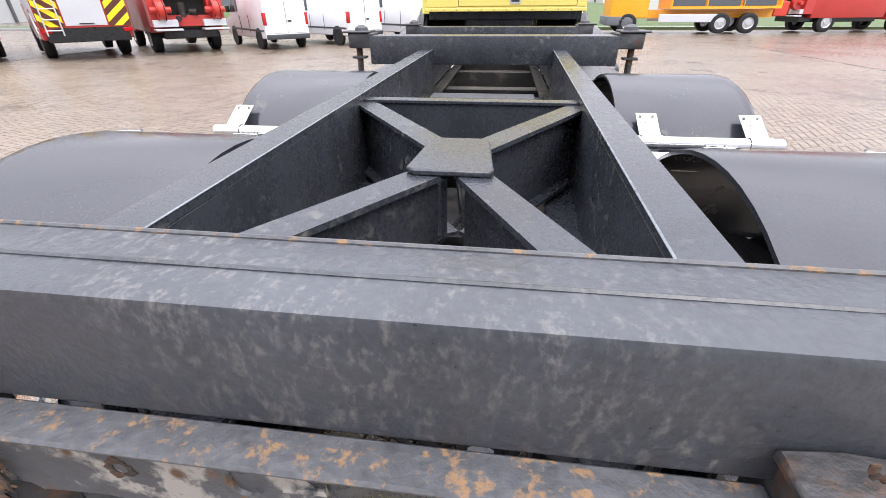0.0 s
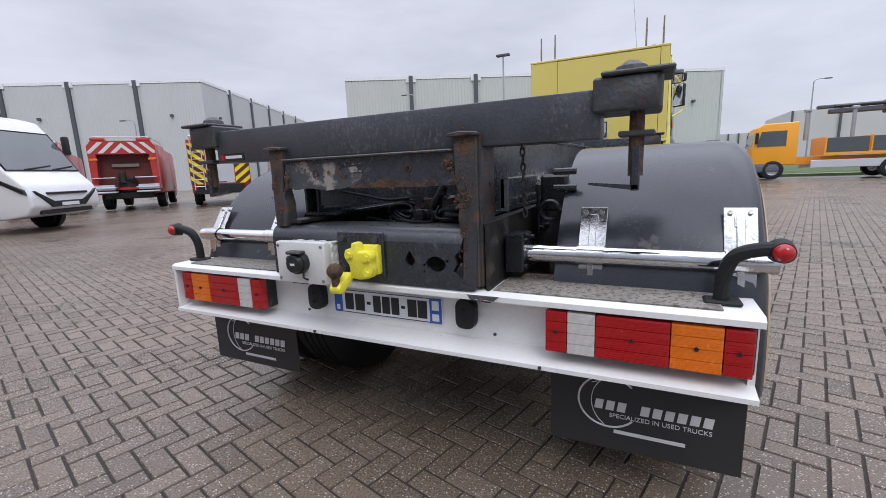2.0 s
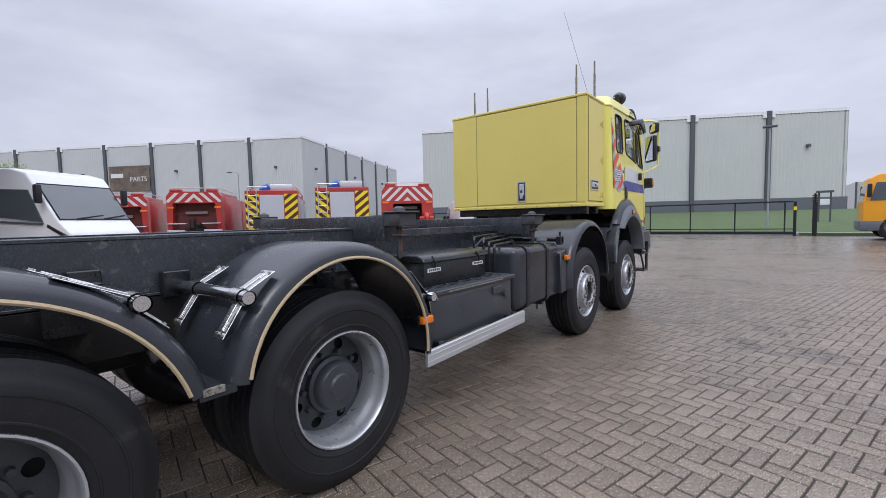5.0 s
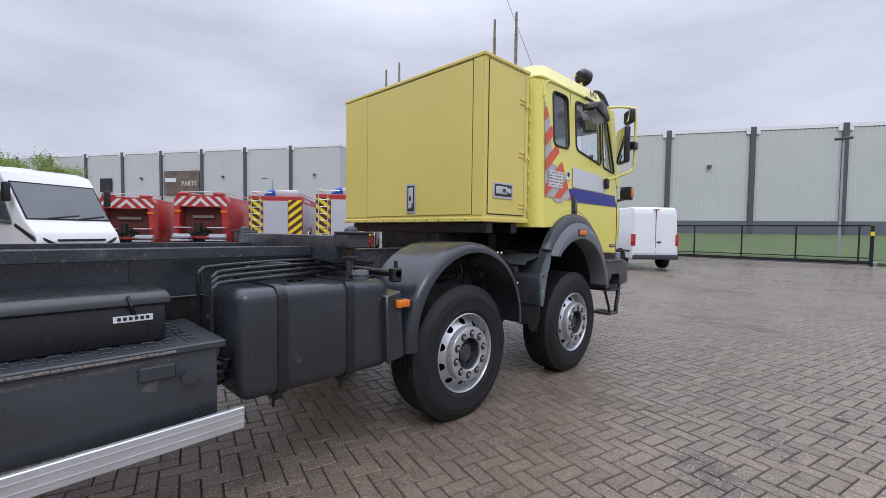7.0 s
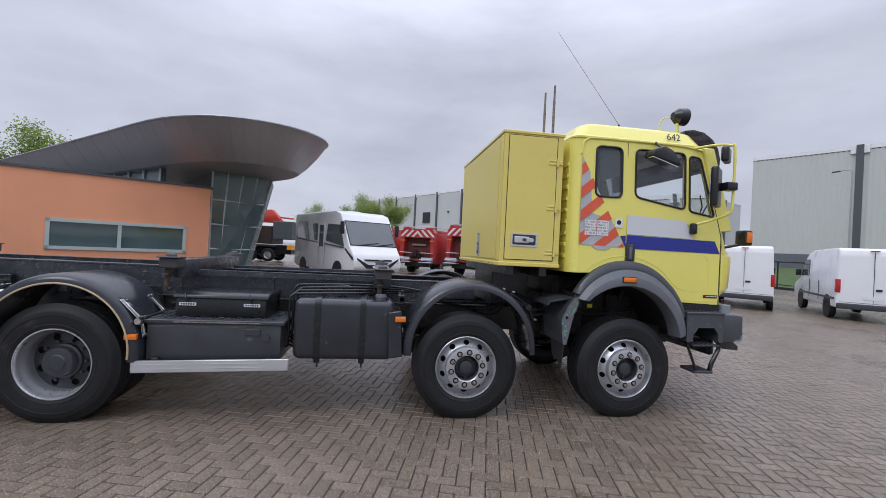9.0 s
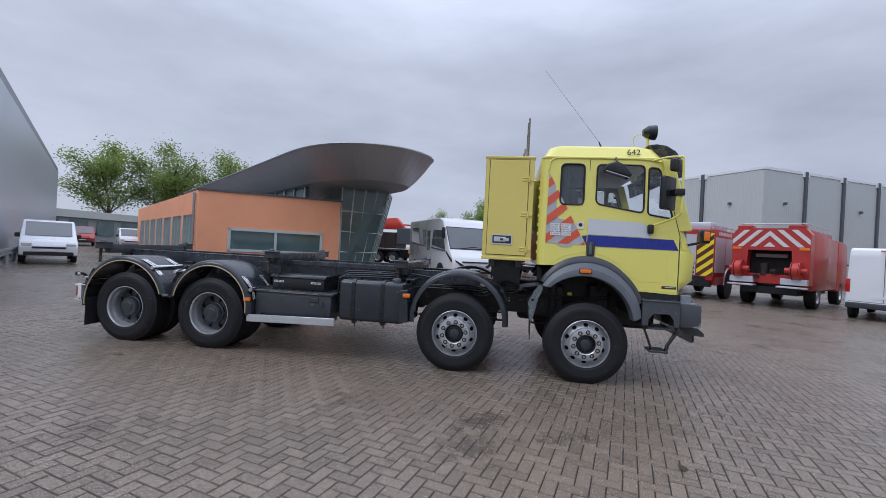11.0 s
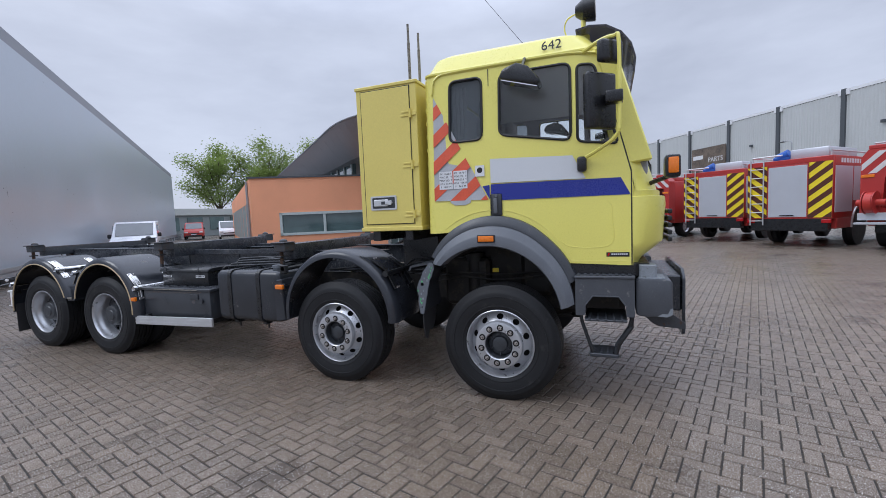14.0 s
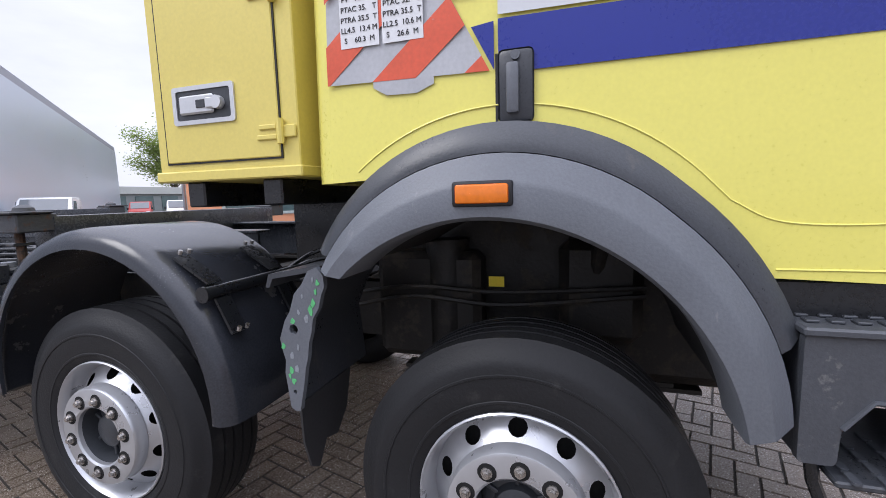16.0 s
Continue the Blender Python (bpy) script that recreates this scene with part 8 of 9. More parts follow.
    part("roof_pump", join(bm_cyl((-0.45, 0.5, 3.05), (-0.15, 0.5, 3.18), 0.17, 14), bm_box(-0.6, -0.1, 0.35, 0.8, 2.95, 3.1, 0.04)), M_BLUE, f)
    return f


def red_tender(group, wide=False):
    """Red tanker tail: high red shell, dark working bay with pump gear and hose reels."""
    f = thing("fire_tender", "red fire tender with white chevrons and an open pump bay", "fire engine", group)
    bw, b0, b1 = (1.0, 1.0, 2.42) if wide else (0.72, 1.25, 2.15)
    part("body", join(bm_fill([[(-1.22, 0.9), (1.22, 0.9), (1.22, 2.75), (1.05, 2.98), (-1.05, 2.98), (-1.22, 2.75)], [(-bw, b0), (bw, b0), (bw * 0.94, b1), (-bw * 0.94, b1)]], 0.0, 0.5, "y"), bm_box(-1.22, 1.22, 0.5, 4.6, 0.7, 2.75, 0.04, 2), bm_box(-1.05, 1.05, 0.3, 4.4, 2.7, 2.98, 0.05, 2)), M_FIRE, f, "red body shell")
    part("pump_bay", bm_box(-bw, bw, 0.42, 0.49, b0, b1), M_BAY if wide else M_SHADE, f)
    part("cab", bm_prism([(4.8, 0.6), (6.8, 0.6), (6.9, 1.6), (6.7, 2.6), (6.3, 2.75), (4.8, 2.75)], -1.2, 1.2, "x", 0.06, 3), M_FIRE, f)
    rect = [(-1.2, 2.46 if wide else 2.28), (1.2, 2.46 if wide else 2.28), (1.2, 2.70), (1.04, 2.92), (-1.04, 2.92), (-1.2, 2.70)]
    for sg in (1, -1):
        half = clip(rect, -sg, 0, 0)
        for k in range(6):
            nx, nz = 0.70 * sg, 0.71
            c = 1.62 + 0.30 * k
            p = clip(clip(half, nx, nz, c + 0.13), -nx, -nz, -c)
            if len(p) > 2:
                part("chevron_band", bm_prism(p, -0.012, 0.0, "y"), M_CHEV_W, f)
        if wide:
            part("tail_rack", join(bm_box(min(0.35 * sg, 1.15 * sg), max(0.35 * sg, 1.15 * sg), -0.25, 0.0, 1.40, 1.44, 0.01), bm_box(min(0.35 * sg, 1.2 * sg), max(0.35 * sg, 1.2 * sg), -0.32, 0.0, 0.98, 1.02, 0.01)), M_SHUTTER, f)
        reel = None if wide else part("hose_reel", join(bm_cyl((0.80 * sg, -0.22, 1.42), (0.98 * sg, -0.22, 1.42), 0.30, 20), bm_cyl((0.55 * sg, -0.22, 1.42), (1.2 * sg, -0.22, 1.42), 0.10, 14)), M_FIREDULL, f, "red hose reel")
        if not wide:
            part("reel_flange", join(bm_cyl((1.0 * sg, -0.22, 1.42), (1.02 * sg, -0.22, 1.42), 0.33, 22), bm_cyl((0.76 * sg, -0.22, 1.42), (0.78 * sg, -0.22, 1.42), 0.33, 22)), M_FIRE, reel)
        part("tail_step", bm_box(min(0.35 * sg, 1.2 * sg), max(0.35 * sg, 1.2 * sg), -0.42, 0.0, 0.78, 0.84, 0.01), M_SHUTTER, f)
        part("tail_locker", bm_box(min(0.42 * sg, 1.2 * sg), max(0.42 * sg, 1.2 * sg), -0.20, 0.02, 0.90, 1.12, 0.01), M_SHUTTER, f)
        part("tail_lamp", bm_box(min(0.9 * sg, 1.2 * sg), max(0.9 * sg, 1.2 * sg), -0.03, 0.0, 2.16, 2.25, 0.01), M_AMBER, f)
        for yy in (1.5, 5.6):
            road_wheel(f, 1.2 * sg, yy, 0.50, 0.34, M_RIM, sg)
    part("pump", join(bm_cyl((-0.15, 0.1, 1.2), (-0.15, 0.1, 1.65), 0.14, 14), bm_cyl((0.1, 0.05, 1.35), (0.3, -0.1, 1.35), 0.10, 12), bm_box(-0.3, 0.35, 0.1, 0.4, 0.8, 1.3, 0.04), bm_cyl((-0.35, -0.05, 1.15), (-0.35, -0.2, 1.15), 0.09, 12)), M_DARKGREASE, f, "dark pump with pipe stubs")
    part("bay_light", bm_box(-0.5, 0.5, 0.3, 0.36, 1.88, 2.02, 0.01), M_GALV, f)
    part("roof_rail", join(bm_cyl((-1.0, 0.2, 3.16), (-1.0, 4.2, 3.16), 0.022, 6), bm_cyl((1.0, 0.2, 3.16), (1.0, 4.2, 3.16), 0.022, 6), bm_cyl((-1.0, 0.2, 3.16), (1.0, 0.2, 3.16), 0.022, 6), *[bm_cyl((q, yy, 2.95), (q, yy, 3.16), 0.018, 6) for q in (-1.0, 1.0) for yy in (0.2, 1.5, 3.0, 4.2)]), M_ALU, f)
    for q in (-1.06, 0.55):
        part("roof_edge", bm_box(q, q + 0.51, 0.0, 0.3, 2.98, 3.1, 0.02), M_FIRE, f)
    part("underframe", bm_box(-0.9, 0.9, 0.1, 4.5, 0.5, 0.8, 0.03), M_BLACK, f)
    return f


def heading(x, y, az, root):
    root.matrix_basis = pose(x, y, 0, 0, 0, az)
    return root


engine = heading(-13.25, 13.86, 50, fire_engine("fire engines in a row"))
copy_thing(engine, pose(-16.75, 12.35, 0, 0, 0, 53))
tender = heading(-11.3, 16.2, 47, red_tender("fire engines in a row"))
pumper = heading(-19.75, 10.0, 52, red_tender("fire engines in a row", True))
copy_thing(pumper, pose(-21.2, 7.3, 0, 0, 0, 60) @ Matrix.Scale(0.93, 4))
copy_thing(tender, pose(-23.8, 4.6, 0, 0, 0, 62) @ Matrix.Scale(0.95, 4))
van = heading(-2.6, 21.0, 50, big_van("white vans by the fence"))
van.matrix_basis = van.matrix_basis @ Matrix.Scale(0.94, 4)
copy_thing(van, pose(-5.85, 19.9, 0, 0, 0, 53) @ Matrix.Scale(0.94, 4))
copy_thing(van, pose(-8.4, 17.85, 0, 0, 0, 46) @ Matrix.Scale(0.94, 4))


def motorhome():
    """Integrated motorhome, tail at y = 0, flat panoramic front towards +y."""
    m = thing("motorhome", "white integrated motorhome with panoramic windscreen and black front trim", "motorhome")
    prof = [(0.0, 0.5), (0.35, 0.35), (6.2, 0.35), (6.66, 0.42), (6.82, 0.62), (6.82, 0.88), (6.72, 1.12), (6.38, 1.46), (5.74, 2.42), (5.50, 2.74), (5.0, 2.88), (0.1, 2.90), (0.0, 2.8)]
    b = bm_prism(prof, -1.15, 1.15, "x", 0.06, 3)
    for q in b.verts:
        if q.co.y > 5.9:
            q.co.x *= 1 - 0.07 * (q.co.y - 5.9)
    part("body", b, M_MOTOR, m, "white motorhome shell", 40)
    part("windscreen", bm_prism([(6.37, 1.48), (6.390, 1.495), (5.760, 2.435), (5.735, 2.42)], -1.04, 1.04, "x"), M_DGLASS, m, "large sloping windscreen")
    part("screen_rim", bm_tube([(-1.06, 6.385, 1.48), (1.06, 6.385, 1.48), (1.06, 5.75, 2.44), (-1.06, 5.75, 2.44), (-1.06, 6.385, 1.48)], 0.022, 6), M_SEAL, m)
    for pts in ([(0.6, 6.41, 1.50), (-0.25, 6.33, 1.60)], [(-0.2, 6.41, 1.50), (-0.95, 6.34, 1.60)]):
        part("wiper", bm_tube(pts, 0.016, 5), M_SEAL, m)
    part("grille", bm_box(-0.62, 0.62, 6.78, 6.86, 0.90, 0.955, 0.01), M_INK, m)
    part("grille", bm_prism([(-0.95, 1.0), (-0.45, 0.74), (0.45, 0.74), (0.95, 1.0), (0.93, 0.93), (0.52, 0.60), (-0.52, 0.60), (-0.93, 0.93)], 6.75, 6.845, "y", 0.01), M_INK, m)
    part("lower_grille", bm_box(-0.8, 0.8, 6.70, 6.79, 0.44, 0.54, 0.015), M_INK, m)
    for sg in (1, -1):
        part("headlamp", bm_prism([(6.05, 1.36), (6.72, 1.02), (6.76, 0.90), (6.62, 0.96), (6.02, 1.28)], 1.02 * sg, 1.13 * sg, "x", 0.01), M_INK, m)
        part("cab_window", bm_prism([(5.95, 1.42), (5.55, 2.28), (4.3, 2.34), (4.1, 1.62)], 1.135 * sg, 1.165 * sg, "x"), M_DGLASS, m)
        part("side_window", bm_prism([(0.5, 1.78), (0.45, 2.5), (1.7, 2.5), (2.1, 1.62)], 1.14 * sg, 1.165 * sg, "x"), M_DGLASS, m)
        part("side_window", bm_prism([(2.45, 2.38), (3.1, 2.38), (3.1, 1.62), (2.75, 1.62)], 1.14 * sg, 1.165 * sg, "x"), M_DGLASS, m)
        part("side_stripe", bm_prism([(0.4, 1.72), (0.4, 1.67), (5.9, 1.34), (6.0, 1.39)], 1.148 * sg, 1.163 * sg, "x"), M_PILLAR, m)
        dr = part("door", bm_box(min(1.15 * sg, 1.168 * sg), max(1.15 * sg, 1.168 * sg), 3.25, 3.95, 0.5, 2.42, 0.02, 2), M_MOTOR, m)
        part("door_window", bm_box(min(1.166 * sg, 1.174 * sg), max(1.166 * sg, 1.174 * sg), 3.36, 3.84, 1.35, 2.30, 0.003), M_DGLASS, dr)
        part("mirror", bm_box(min(1.2 * sg, 1.36 * sg), max(1.2 * sg, 1.36 * sg), 5.95, 6.1, 1.9, 2.4, 0.05, 2), M_INK, m)
        for yy in (1.3, 5.35):
            part("wheel_well", bm_cyl((1.0 * sg, yy, 0.38), (1.156 * sg, yy, 0.38), 0.44, 22), M_SEAL, m)
            road_wheel(m, 1.13 * sg, yy, 0.34, 0.22, M_ALU, sg)
    part("plate", bm_box(-0.26, 0.26, 6.84, 6.87, 0.62, 0.70), M_PLATE, m)
    for x0, y0 in ((-0.3, 2.0), (-0.4, 3.6)):
        part("roof_hatch", bm_box(x0, x0 + 0.65, y0, y0 + 0.7, 2.87, 2.97, 0.03), M_MOTOR, m)
    return m


mh = motorhome()
mh.matrix_basis = pose(-19.62, 1.53, 0, 0, 0, -61.75) @ Matrix.Diagonal((1.03, 1.07, 1.07, 1))


def flat_truck(length, group):
    """Amber crane flatbed, cab end at y = 0 facing -y."""
    f = thing("flatbed_truck", "amber-yellow flatbed truck with dark drop sides and a folded crane", "truck", group)
    part("cab", bm_prism([(0.0, 0.75), (0.0, 1.7), (0.18, 2.75), (0.5, 2.95), (2.0, 2.98), (2.0, 0.75)], -1.2, 1.2, "x", 0.06, 3), M_ORTRUCK, f, "amber truck cab")
    part("windscreen", bm_prism([(0.0, 1.75), (0.16, 2.62), (0.2, 2.62), (0.05, 1.75)], -1.1, 1.1, "x"), M_DGLASS, f)
    part("bumper", bm_box(-1.22, 1.22, -0.1, 1.3, 0.4, 0.85, 0.04, 2), M_FLARE, f)
    for sg in (1, -1):
        part("cab_window", bm_prism([(0.22, 1.75), (1.5, 1.75), (1.5, 2.55), (0.4, 2.55)], 1.19 * sg, 1.215 * sg, "x"), M_DGLASS, f)
        part("mirror", bm_box(min(1.25 * sg, 1.45 * sg), max(1.25 * sg, 1.45 * sg), 0.1, 0.25, 1.9, 2.5, 0.03), M_BLACK, f)
        for k in range(3):
            a = 3.2 + (length - 3.4) * k / 3
            part("drop_side", bm_box(min(1.21 * sg, 1.25 * sg), max(1.21 * sg, 1.25 * sg), a, a + (length - 3.4) / 3 - 0.12, 1.32, 2.05, 0.01), M_PILLAR, f, "dark drop side board")
        part("side_skirt", bm_box(min(1.15 * sg, 1.2 * sg), max(1.15 * sg, 1.2 * sg), 2.6, length - 2.6, 0.55, 0.95, 0.02), M_SHUTTER, f)
        for yy in (1.0, length - 2.8, length - 1.4):
            road_wheel(f, 1.22 * sg, yy, 0.50, 0.32, M_RIM, sg)
    part("deck", join(bm_box(-1.24, 1.24, 3.1, length, 1.18, 1.32, 0.01), bm_box(-0.45, 0.45, 0.5, length, 0.75, 1.15)), M_ORTRUCK, f)
    for k in range(4):
        part("stanchion", bm_box(-1.25, 1.25, 3.1 + (length - 3.2) * k / 3, 3.18 + (length - 3.2) * k / 3, 1.3, 2.12, 0.01), M_ORTRUCK, f)
    part("crane_column", join(bm_box(-0.3, 0.3, length + 0.1, length + 0.6, 0.9, 3.3, 0.05), bm_box(-0.5, 0.5, length, length + 0.7, 0.8, 1.5, 0.04), bm_cyl((0, length + 0.3, 2.0), (0, length - 1.6, 3.4), 0.08, 10)), M_TEAL, f, "red crane column behind the deck")
    part("crane_boom", join(bm_box(-0.2, 0.2, 3.4, length + 0.5, 3.32, 3.56, 0.05), bm_box(-0.15, 0.15, 2.9, length - 0.6, 3.60, 3.78, 0.04), bm_box(-0.3, 0.3, 5.6, 6.0, 3.2, 3.85, 0.04), bm_cyl((0.2, 3.6, 3.7), (0.2, length - 1.0, 3.72), 0.05, 8)), M_PILLAR, f, "folded dark crane boom")
    for yy in (2.4, 4.3):
        part("exhaust_stack", join(bm_cyl((0.6, yy, 2.0), (0.6, yy, 3.5), 0.09, 10), bm_box(0.45, 0.75, yy - 0.15, yy + 0.15, 3.45, 3.6, 0.03)), M_POST, f)
    return f


ft = heading(5.7, 29.2, -91, flat_truck(8.6, "flatbed trucks by the fence"))
copy_thing(tender, pose(15.6, 29.8, 0, 0, 0, -80))


def small_van(front=True, paint=M_VAN, label="white small panel van facing the yard"):
    """Compact van, nose at y = 0 facing -y."""
    v = thing("van", label, "van")
    prof = [(0.0, 0.35), (-0.02, 0.75), (0.15, 0.98), (0.95, 1.18), (1.75, 1.80), (2.1, 1.90), (4.6, 1.92), (4.9, 1.8), (4.95, 0.6), (4.9, 0.32)]
    b = bm_prism(prof, -0.95, 0.95, "x", 0.06, 3)
    for q in b.verts:
        if q.co.z > 1.1:
            q.co.x *= 1 - 0.10 * (q.co.z - 1.1)
    part("body", b, paint, v, "", 40)
    part("windscreen", bm_prism([(0.98, 1.19), (0.93, 1.21), (1.70, 1.82), (1.76, 1.79)], -0.78, 0.78, "x"), M_DGLASS, v)
    part("grille", join(bm_box(-0.55, 0.55, -0.05, 0.02, 0.66, 0.74, 0.01), bm_box(-0.8, 0.8, -0.05, 0.04, 0.36, 0.52, 0.02)), M_INK, v)
    for sg in (1, -1):
        part("headlamp", bm_box(min(0.55 * sg, 0.88 * sg), max(0.55 * sg, 0.88 * sg), -0.02, 0.16, 0.74, 0.90, 0.03), M_CLEAR, v)
        part("side_window", bm_prism([(1.25, 1.22), (1.8, 1.72), (2.6, 1.72), (2.6, 1.2)], 0.90 * sg, 0.945 * sg, "x"), M_DGLASS, v)
        part("mirror", bm_box(min(0.95 * sg, 1.12 * sg), max(0.95 * sg, 1.12 * sg), 1.25, 1.38, 1.1, 1.3, 0.03), M_INK, v)
        for yy in (0.9, 3.9):
            road_wheel(v, 0.955 * sg, yy, 0.33, 0.2, M_RIM, sg)
    part("plate", bm_box(-0.26, 0.26, -0.06, -0.04, 0.54, 0.64), M_PLATE, v)
    return v


heading(-9.2, -13.1, 142, small_van())
heading(-27.5, -27.0, 139, small_van(label="white minibus parked by the office"))
heading(-29.5, -34.5, 139, small_van(paint=M_FIREDULL, label="red car parked at the lane's end"))

# dark lorry behind the motorhome
lorry = thing("tipper_lorry", "brown tipper lorry with slate tailboard and folded red crane", "truck")
part("bed", bm_box(-1.2, 1.2, 1.5, 5.4, 1.35, 2.75, 0.03), M_BROWNROOF, lorry, "brown steel tipper bed")
for k in range(5):
    for sg in (1, -1):
        part("bed_rib", bm_box(min(1.2 * sg, 1.26 * sg), max(1.2 * sg, 1.26 * sg), 1.6 + 0.9 * k, 1.7 + 0.9 * k, 1.35, 2.72, 0.01), M_BROWNROOF, lorry)
part("tail_box", bm_box(-1.22, 1.22, 0.0, 1.48, 1.75, 3.15, 0.03), M_PILLAR, lorry, "slate grey box at the tail")
part("underframe", bm_box(-0.9, 0.9, 0.1, 8.0, 0.6, 1.3, 0.03), M_BLACK, lorry)
part("bumper", bm_box(-1.2, 1.2, 0.0, 0.35, 0.95, 1.35, 0.03), M_ORTRUCK, lorry, "amber tail bumper")
part("cab", bm_box(-1.2, 1.2, 6.2, 8.2, 0.8, 2.9, 0.08, 2), M_FIREDULL, lorry)
part("crane", join(bm_box(-0.3, 0.3, 5.5, 6.0, 1.2, 3.2, 0.04), bm_prism([(1.2, 3.2), (1.5, 3.05), (5.6, 3.05), (5.9, 3.3), (4.2, 3.6), (2.7, 4.05), (2.0, 4.1), (1.6, 3.7)], -0.3, 0.3, "x", 0.05, 2), bm_cyl((0.2, 0.4, 3.45), (0.2, 4.0, 3.7), 0.07, 8)), M_TEAL, lorry, "folded red crane over the bed")
for sg in (1, -1):
    part("mudguard", bm_box(min(0.9 * sg, 1.22 * sg), max(0.9 * sg, 1.22 * sg), 1.2, 3.9, 1.15, 1.3, 0.05, 2), M_FLARE_DARK, lorry)
    for yy in (1.8, 3.2, 7.0):
        road_wheel(lorry, 1.2 * sg, yy, 0.52, 0.3, M_RIM, sg)
lorry.matrix_basis = pose(-30.6, -1.5, 0, 0, 0, 172)


# ---- trees: tapered trunk, limbs and many small leaf clumps ----
def tree(x, y, h, seed, spread=0.33, material=M_LEAF):
    rg = random.Random(seed)
    t = thing("tree", "leafy young green broadleaf tree", "tree", "trees behind the office")
    trunk = [bm_cyl((0, 0, 0), (0, 0, h * 0.45), h * 0.022, 8, h * 0.013)]
    tips = []
    for k in range(11):
        a, z0 = rg.uniform(0, 6.28), h * rg.uniform(0.20, 0.60)
        r = h * spread * rg.uniform(0.55, 1.0)
        p1 = Vector((r * 0.5 * math.cos(a), r * 0.5 * math.sin(a), z0 + h * 0.16))
        p2 = Vector((r * math.cos(a), r * math.sin(a), min(h * 0.94, z0 + h * rg.uniform(0.22, 0.38))))
        trunk.append(bm_tube(curve([(0, 0, z0), p1, p2], 3), h * 0.006, 5))
        tips += [p1, p2, (p1 + p2) / 2]
    tips += [Vector((0, 0, h * q)) for q in (0.7, 0.8, 0.9, 0.97)]
    part("trunk", join(*trunk), M_BARK, t)
    verts, faces = [], []
    for c in tips:
        for _ in range(380):
            d = Vector((rg.gauss(0, 1), rg.gauss(0, 1), rg.gauss(0, 0.8)))
            p = c + d * h * 0.058
            s = h * rg.uniform(0.008, 0.014)
            u = Vector((rg.gauss(0, 1), rg.gauss(0, 1), rg.gauss(0, 1))).normalized()
            w = u.orthogonal().normalized()
            i = len(verts)
            verts += [p + u * s, p + w * s * 0.6, p - u * s, p - w * s * 0.6]
            faces.append((i, i + 1, i + 2, i + 3))
    me = bpy.data.meshes.new("crown")
    me.from_pydata([tuple(v) for v in verts], [], faces)
    me.materials.append(material)
    cr = new("crown", me)
    cr.parent = t
    t.matrix_basis = pose(x, y, 0)
    return t


for k, (x, y, h) in enumerate(((-55, -48.5, 15.6), (-60, -42, 15.2), (-51, -54.5, 14.8), (-65.5, -35, 15.4), (-63, -26.5, 13.5), (-61, -4.3, 7.2), (-61.5, 2.1, 9.0), (-62, 6.3, 9.0))):
    tree(x, y, h, 20 + k)


# ---- herringbone pavers of the yard ----
PL, PW = 0.201, 0.1005
PAVER_TURN = -14.8
PX, PY = 1.676, 1.409        # a corner of the pattern
ang = radians(PAVER_TURN)
ca, sa = math.cos(ang), math.sin(ang)


def paver_cells():
    """Herringbone of 2:1 stones: each step puts one stone along and one across."""
    n = 290
    for i in range(-n, n):
        for j in range(-n, n):
            u, v = (i + 0.0) * PW, j * PW
            k = (i - j) % 4
            if k == 0:
                yield u, v, PL, PW
            elif k == 3:
                yield u, v, PW, PL


rs = np.random.RandomState(5)
GAP, BEV = 0.0038, 0.0035
stones = []
for u, v, du, dv in paver_cells():
    cx, cy = u + du / 2, v + dv / 2
    x, y = ca * cx - sa * cy + PX, sa * cx + ca * cy + PY
    if -16 < x < 9.5 and -9 < y < 20 and not (x < -9 and y < -2) and (y > -4.4 + 1.1 * (x - 1.6) or x > 1.6):
        stones.append((u, v, du, dv, x, y))
near_set = [s for s in stones if 1.35 < s[4] < 3.3 and 1.5 < s[5] < 4.9]
near_set = sorted(near_set, key=lambda s: (s[4] - 2.2) ** 2 + (s[5] - 3.2) ** 2)[:300]
near_keys = {(round(s[0], 4), round(s[1], 4), s[2]) for s in near_set}


def stone_geo(u, v, du, dv, dz, tx, ty):
    a0, a1, b0, b1 = u + GAP, u + du - GAP, v + GAP, v + dv - GAP
    lowq = [(a0, b0), (a1, b0), (a1, b1), (a0, b1)]
    topq = [(a0 + BEV, b0 + BEV), (a1 - BEV, b0 + BEV), (a1 - BEV, b1 - BEV), (a0 + BEV, b1 - BEV)]
    mu, mv = u + du / 2, v + dv / 2
    out = []
    for q, z in ((lowq, -0.007), (topq, 0.0)):
        for p in q:
            out.append((p[0], p[1], z + dz + (tx * (p[0] - mu) + ty * (p[1] - mv) if z == 0 else 0)))
    return out


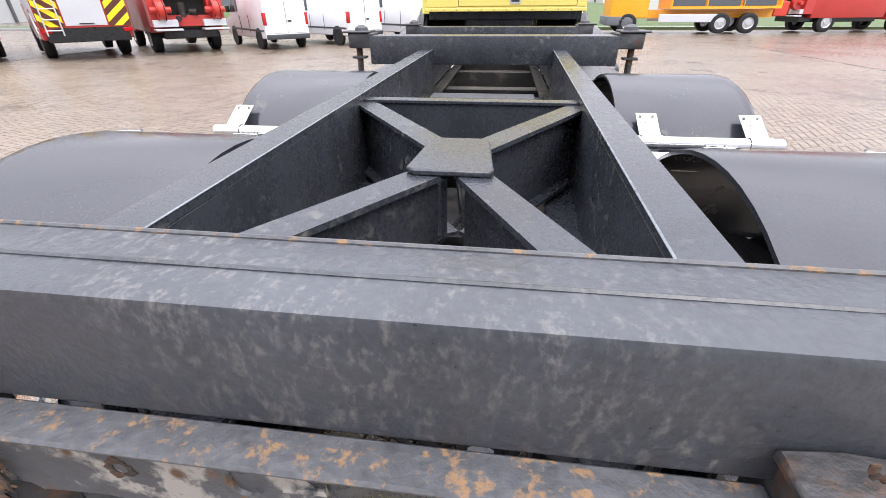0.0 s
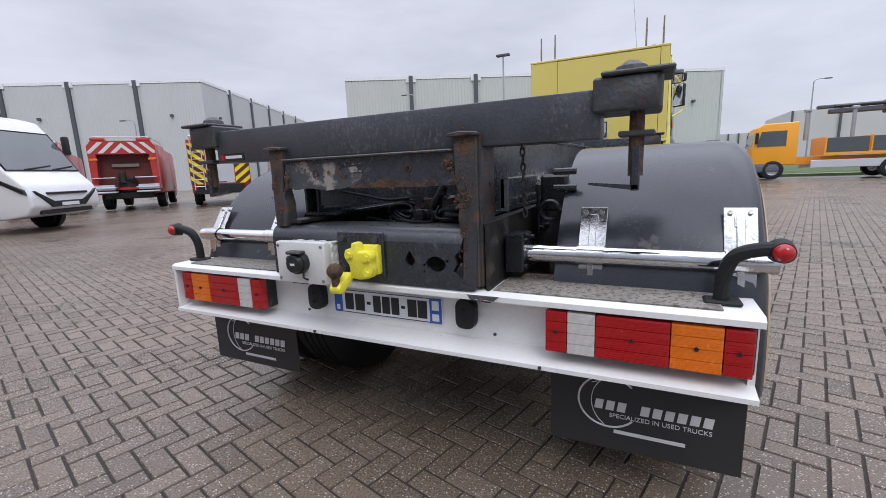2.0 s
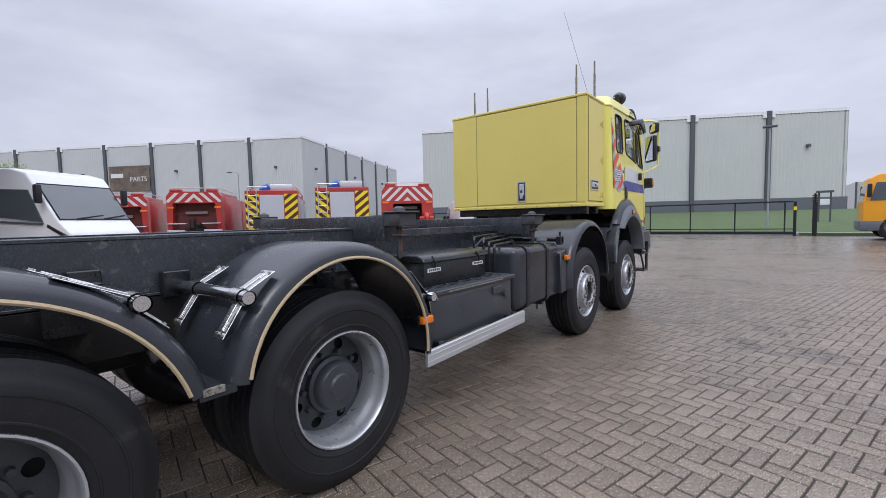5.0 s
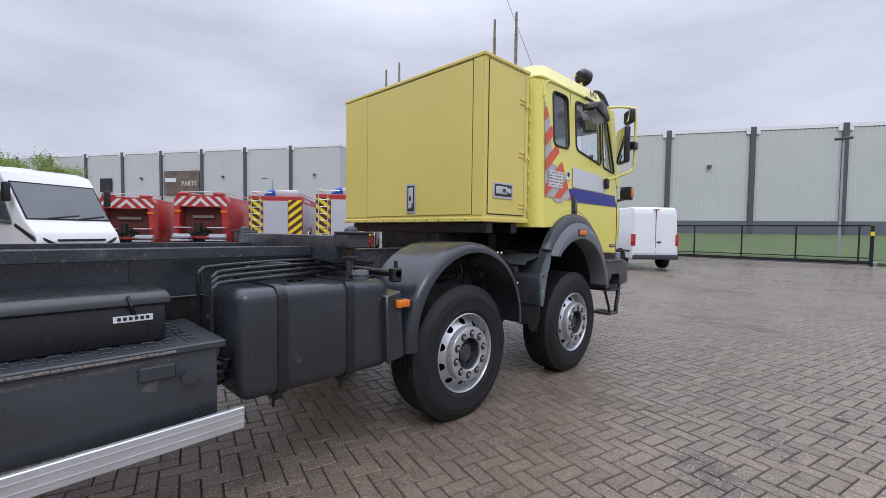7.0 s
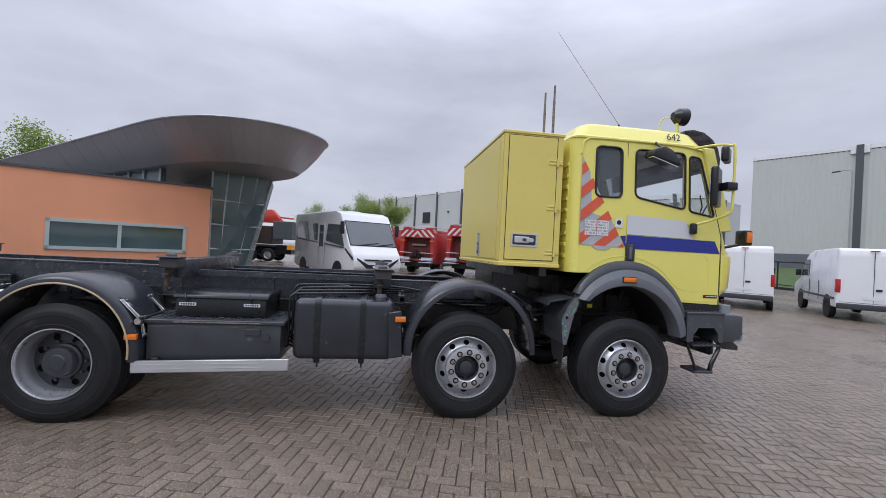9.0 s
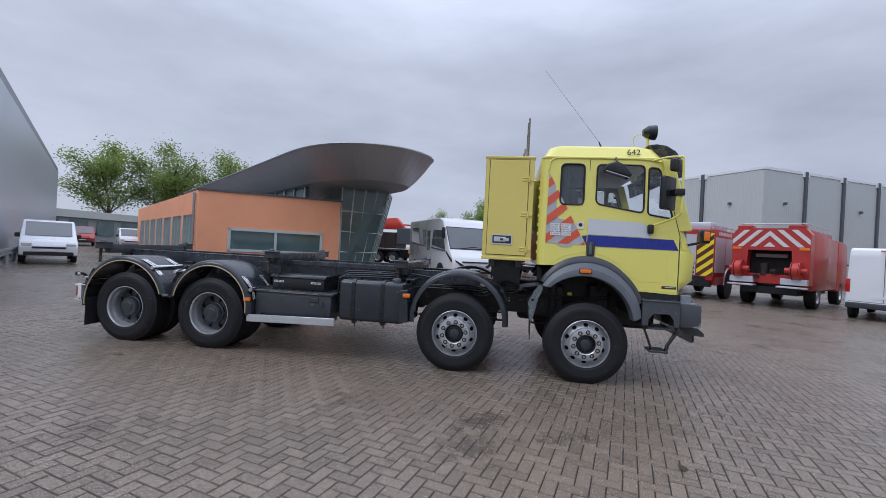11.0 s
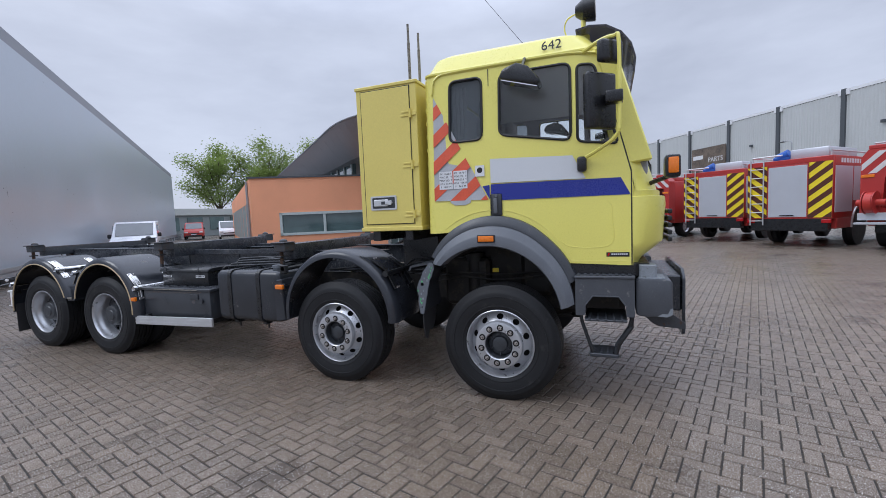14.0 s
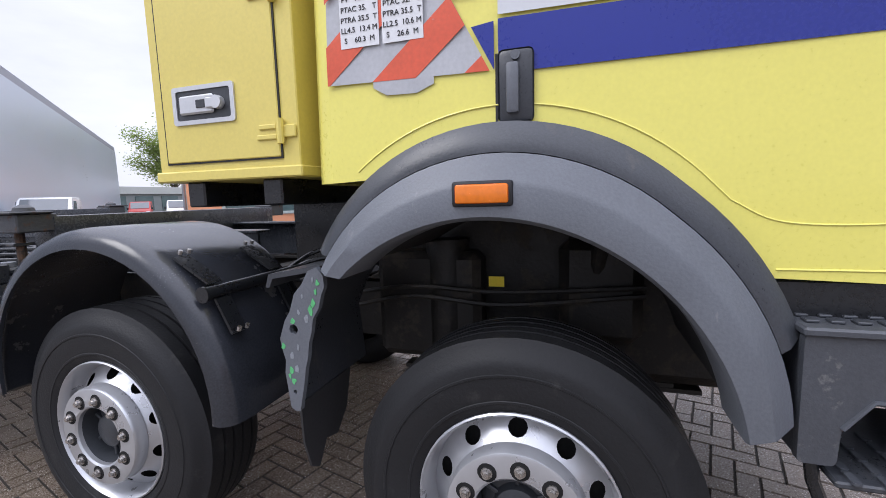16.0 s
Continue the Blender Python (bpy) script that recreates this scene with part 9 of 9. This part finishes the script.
V, F = [], []
quads = ((4, 5, 6, 7), (0, 1, 5, 4), (1, 2, 6, 5), (2, 3, 7, 6), (3, 0, 4, 7))
for s in stones:
    u, v, du, dv, x, y = s
    if (round(u, 4), round(v, 4), du) in near_keys:
        continue
    i = len(V)
    for p in stone_geo(u, v, du, dv, rs.uniform(-0.002, 0.002), rs.uniform(-0.012, 0.012), rs.uniform(-0.012, 0.012)):
        V.append((ca * p[0] - sa * p[1] + PX, sa * p[0] + ca * p[1] + PY, p[2]))
    F += [tuple(i + q for q in f) for f in quads]
me = bpy.data.meshes.new("pavers")
me.from_pydata(V, [], F)
me.materials.append(M_PAVER)
pavement = whole("pavement", bm_prism([(-16.2, -9), (9.6, -9), (9.6, 20.1), (-16.2, 20.1)], -0.034, -0.0055, "z"), M_JOINT, "herringbone block paving, wet grey-brown concrete stones", "paving", "structure", smooth=0)
rest = new("pavers", me)
rest.parent = pavement
tagged(rest, "wet grey-brown paving stones in herringbone", kind="stuff")
shapes = {}
for k, (u, v, du, dv, x, y) in enumerate(near_set):
    key = (du > dv, k % 6)
    if key not in shapes:
        w = PL if du > dv else PW
        h = PW if du > dv else PL
        m2 = bpy.data.meshes.new("paver")
        m2.from_pydata([(p[0] - w / 2, p[1] - h / 2, p[2]) for p in stone_geo(0, 0, w, h, 0, rs.uniform(-0.012, 0.012), rs.uniform(-0.012, 0.012))], [], [tuple(f) for f in quads])
        m2.materials.append(M_PAVER)
        shapes[key] = m2
    st = new("paver", shapes[key])
    st.parent = pavement
    st.matrix_basis = pose(x, y, rs.uniform(-0.002, 0.002), 0, 0, PAVER_TURN)


# ---- dark drips and a brown stain on the stones ----
def stain(x, y, r, seed, label):
    rg = random.Random(seed)
    pts = [(x + r * rg.uniform(0.5, 1.1) * math.cos(2 * math.pi * k / 14), y + r * rg.uniform(0.4, 0.8) * math.sin(2 * math.pi * k / 14)) for k in range(14)]
    whole("oil_stain", bm_prism(pts, 0.0035, 0.0048, "z"), M_STAIN, label, "stain", "structure", smooth=0)


stain(3.1, 7.8, 0.06, 2, "small dark brown oil stain on the pavers")
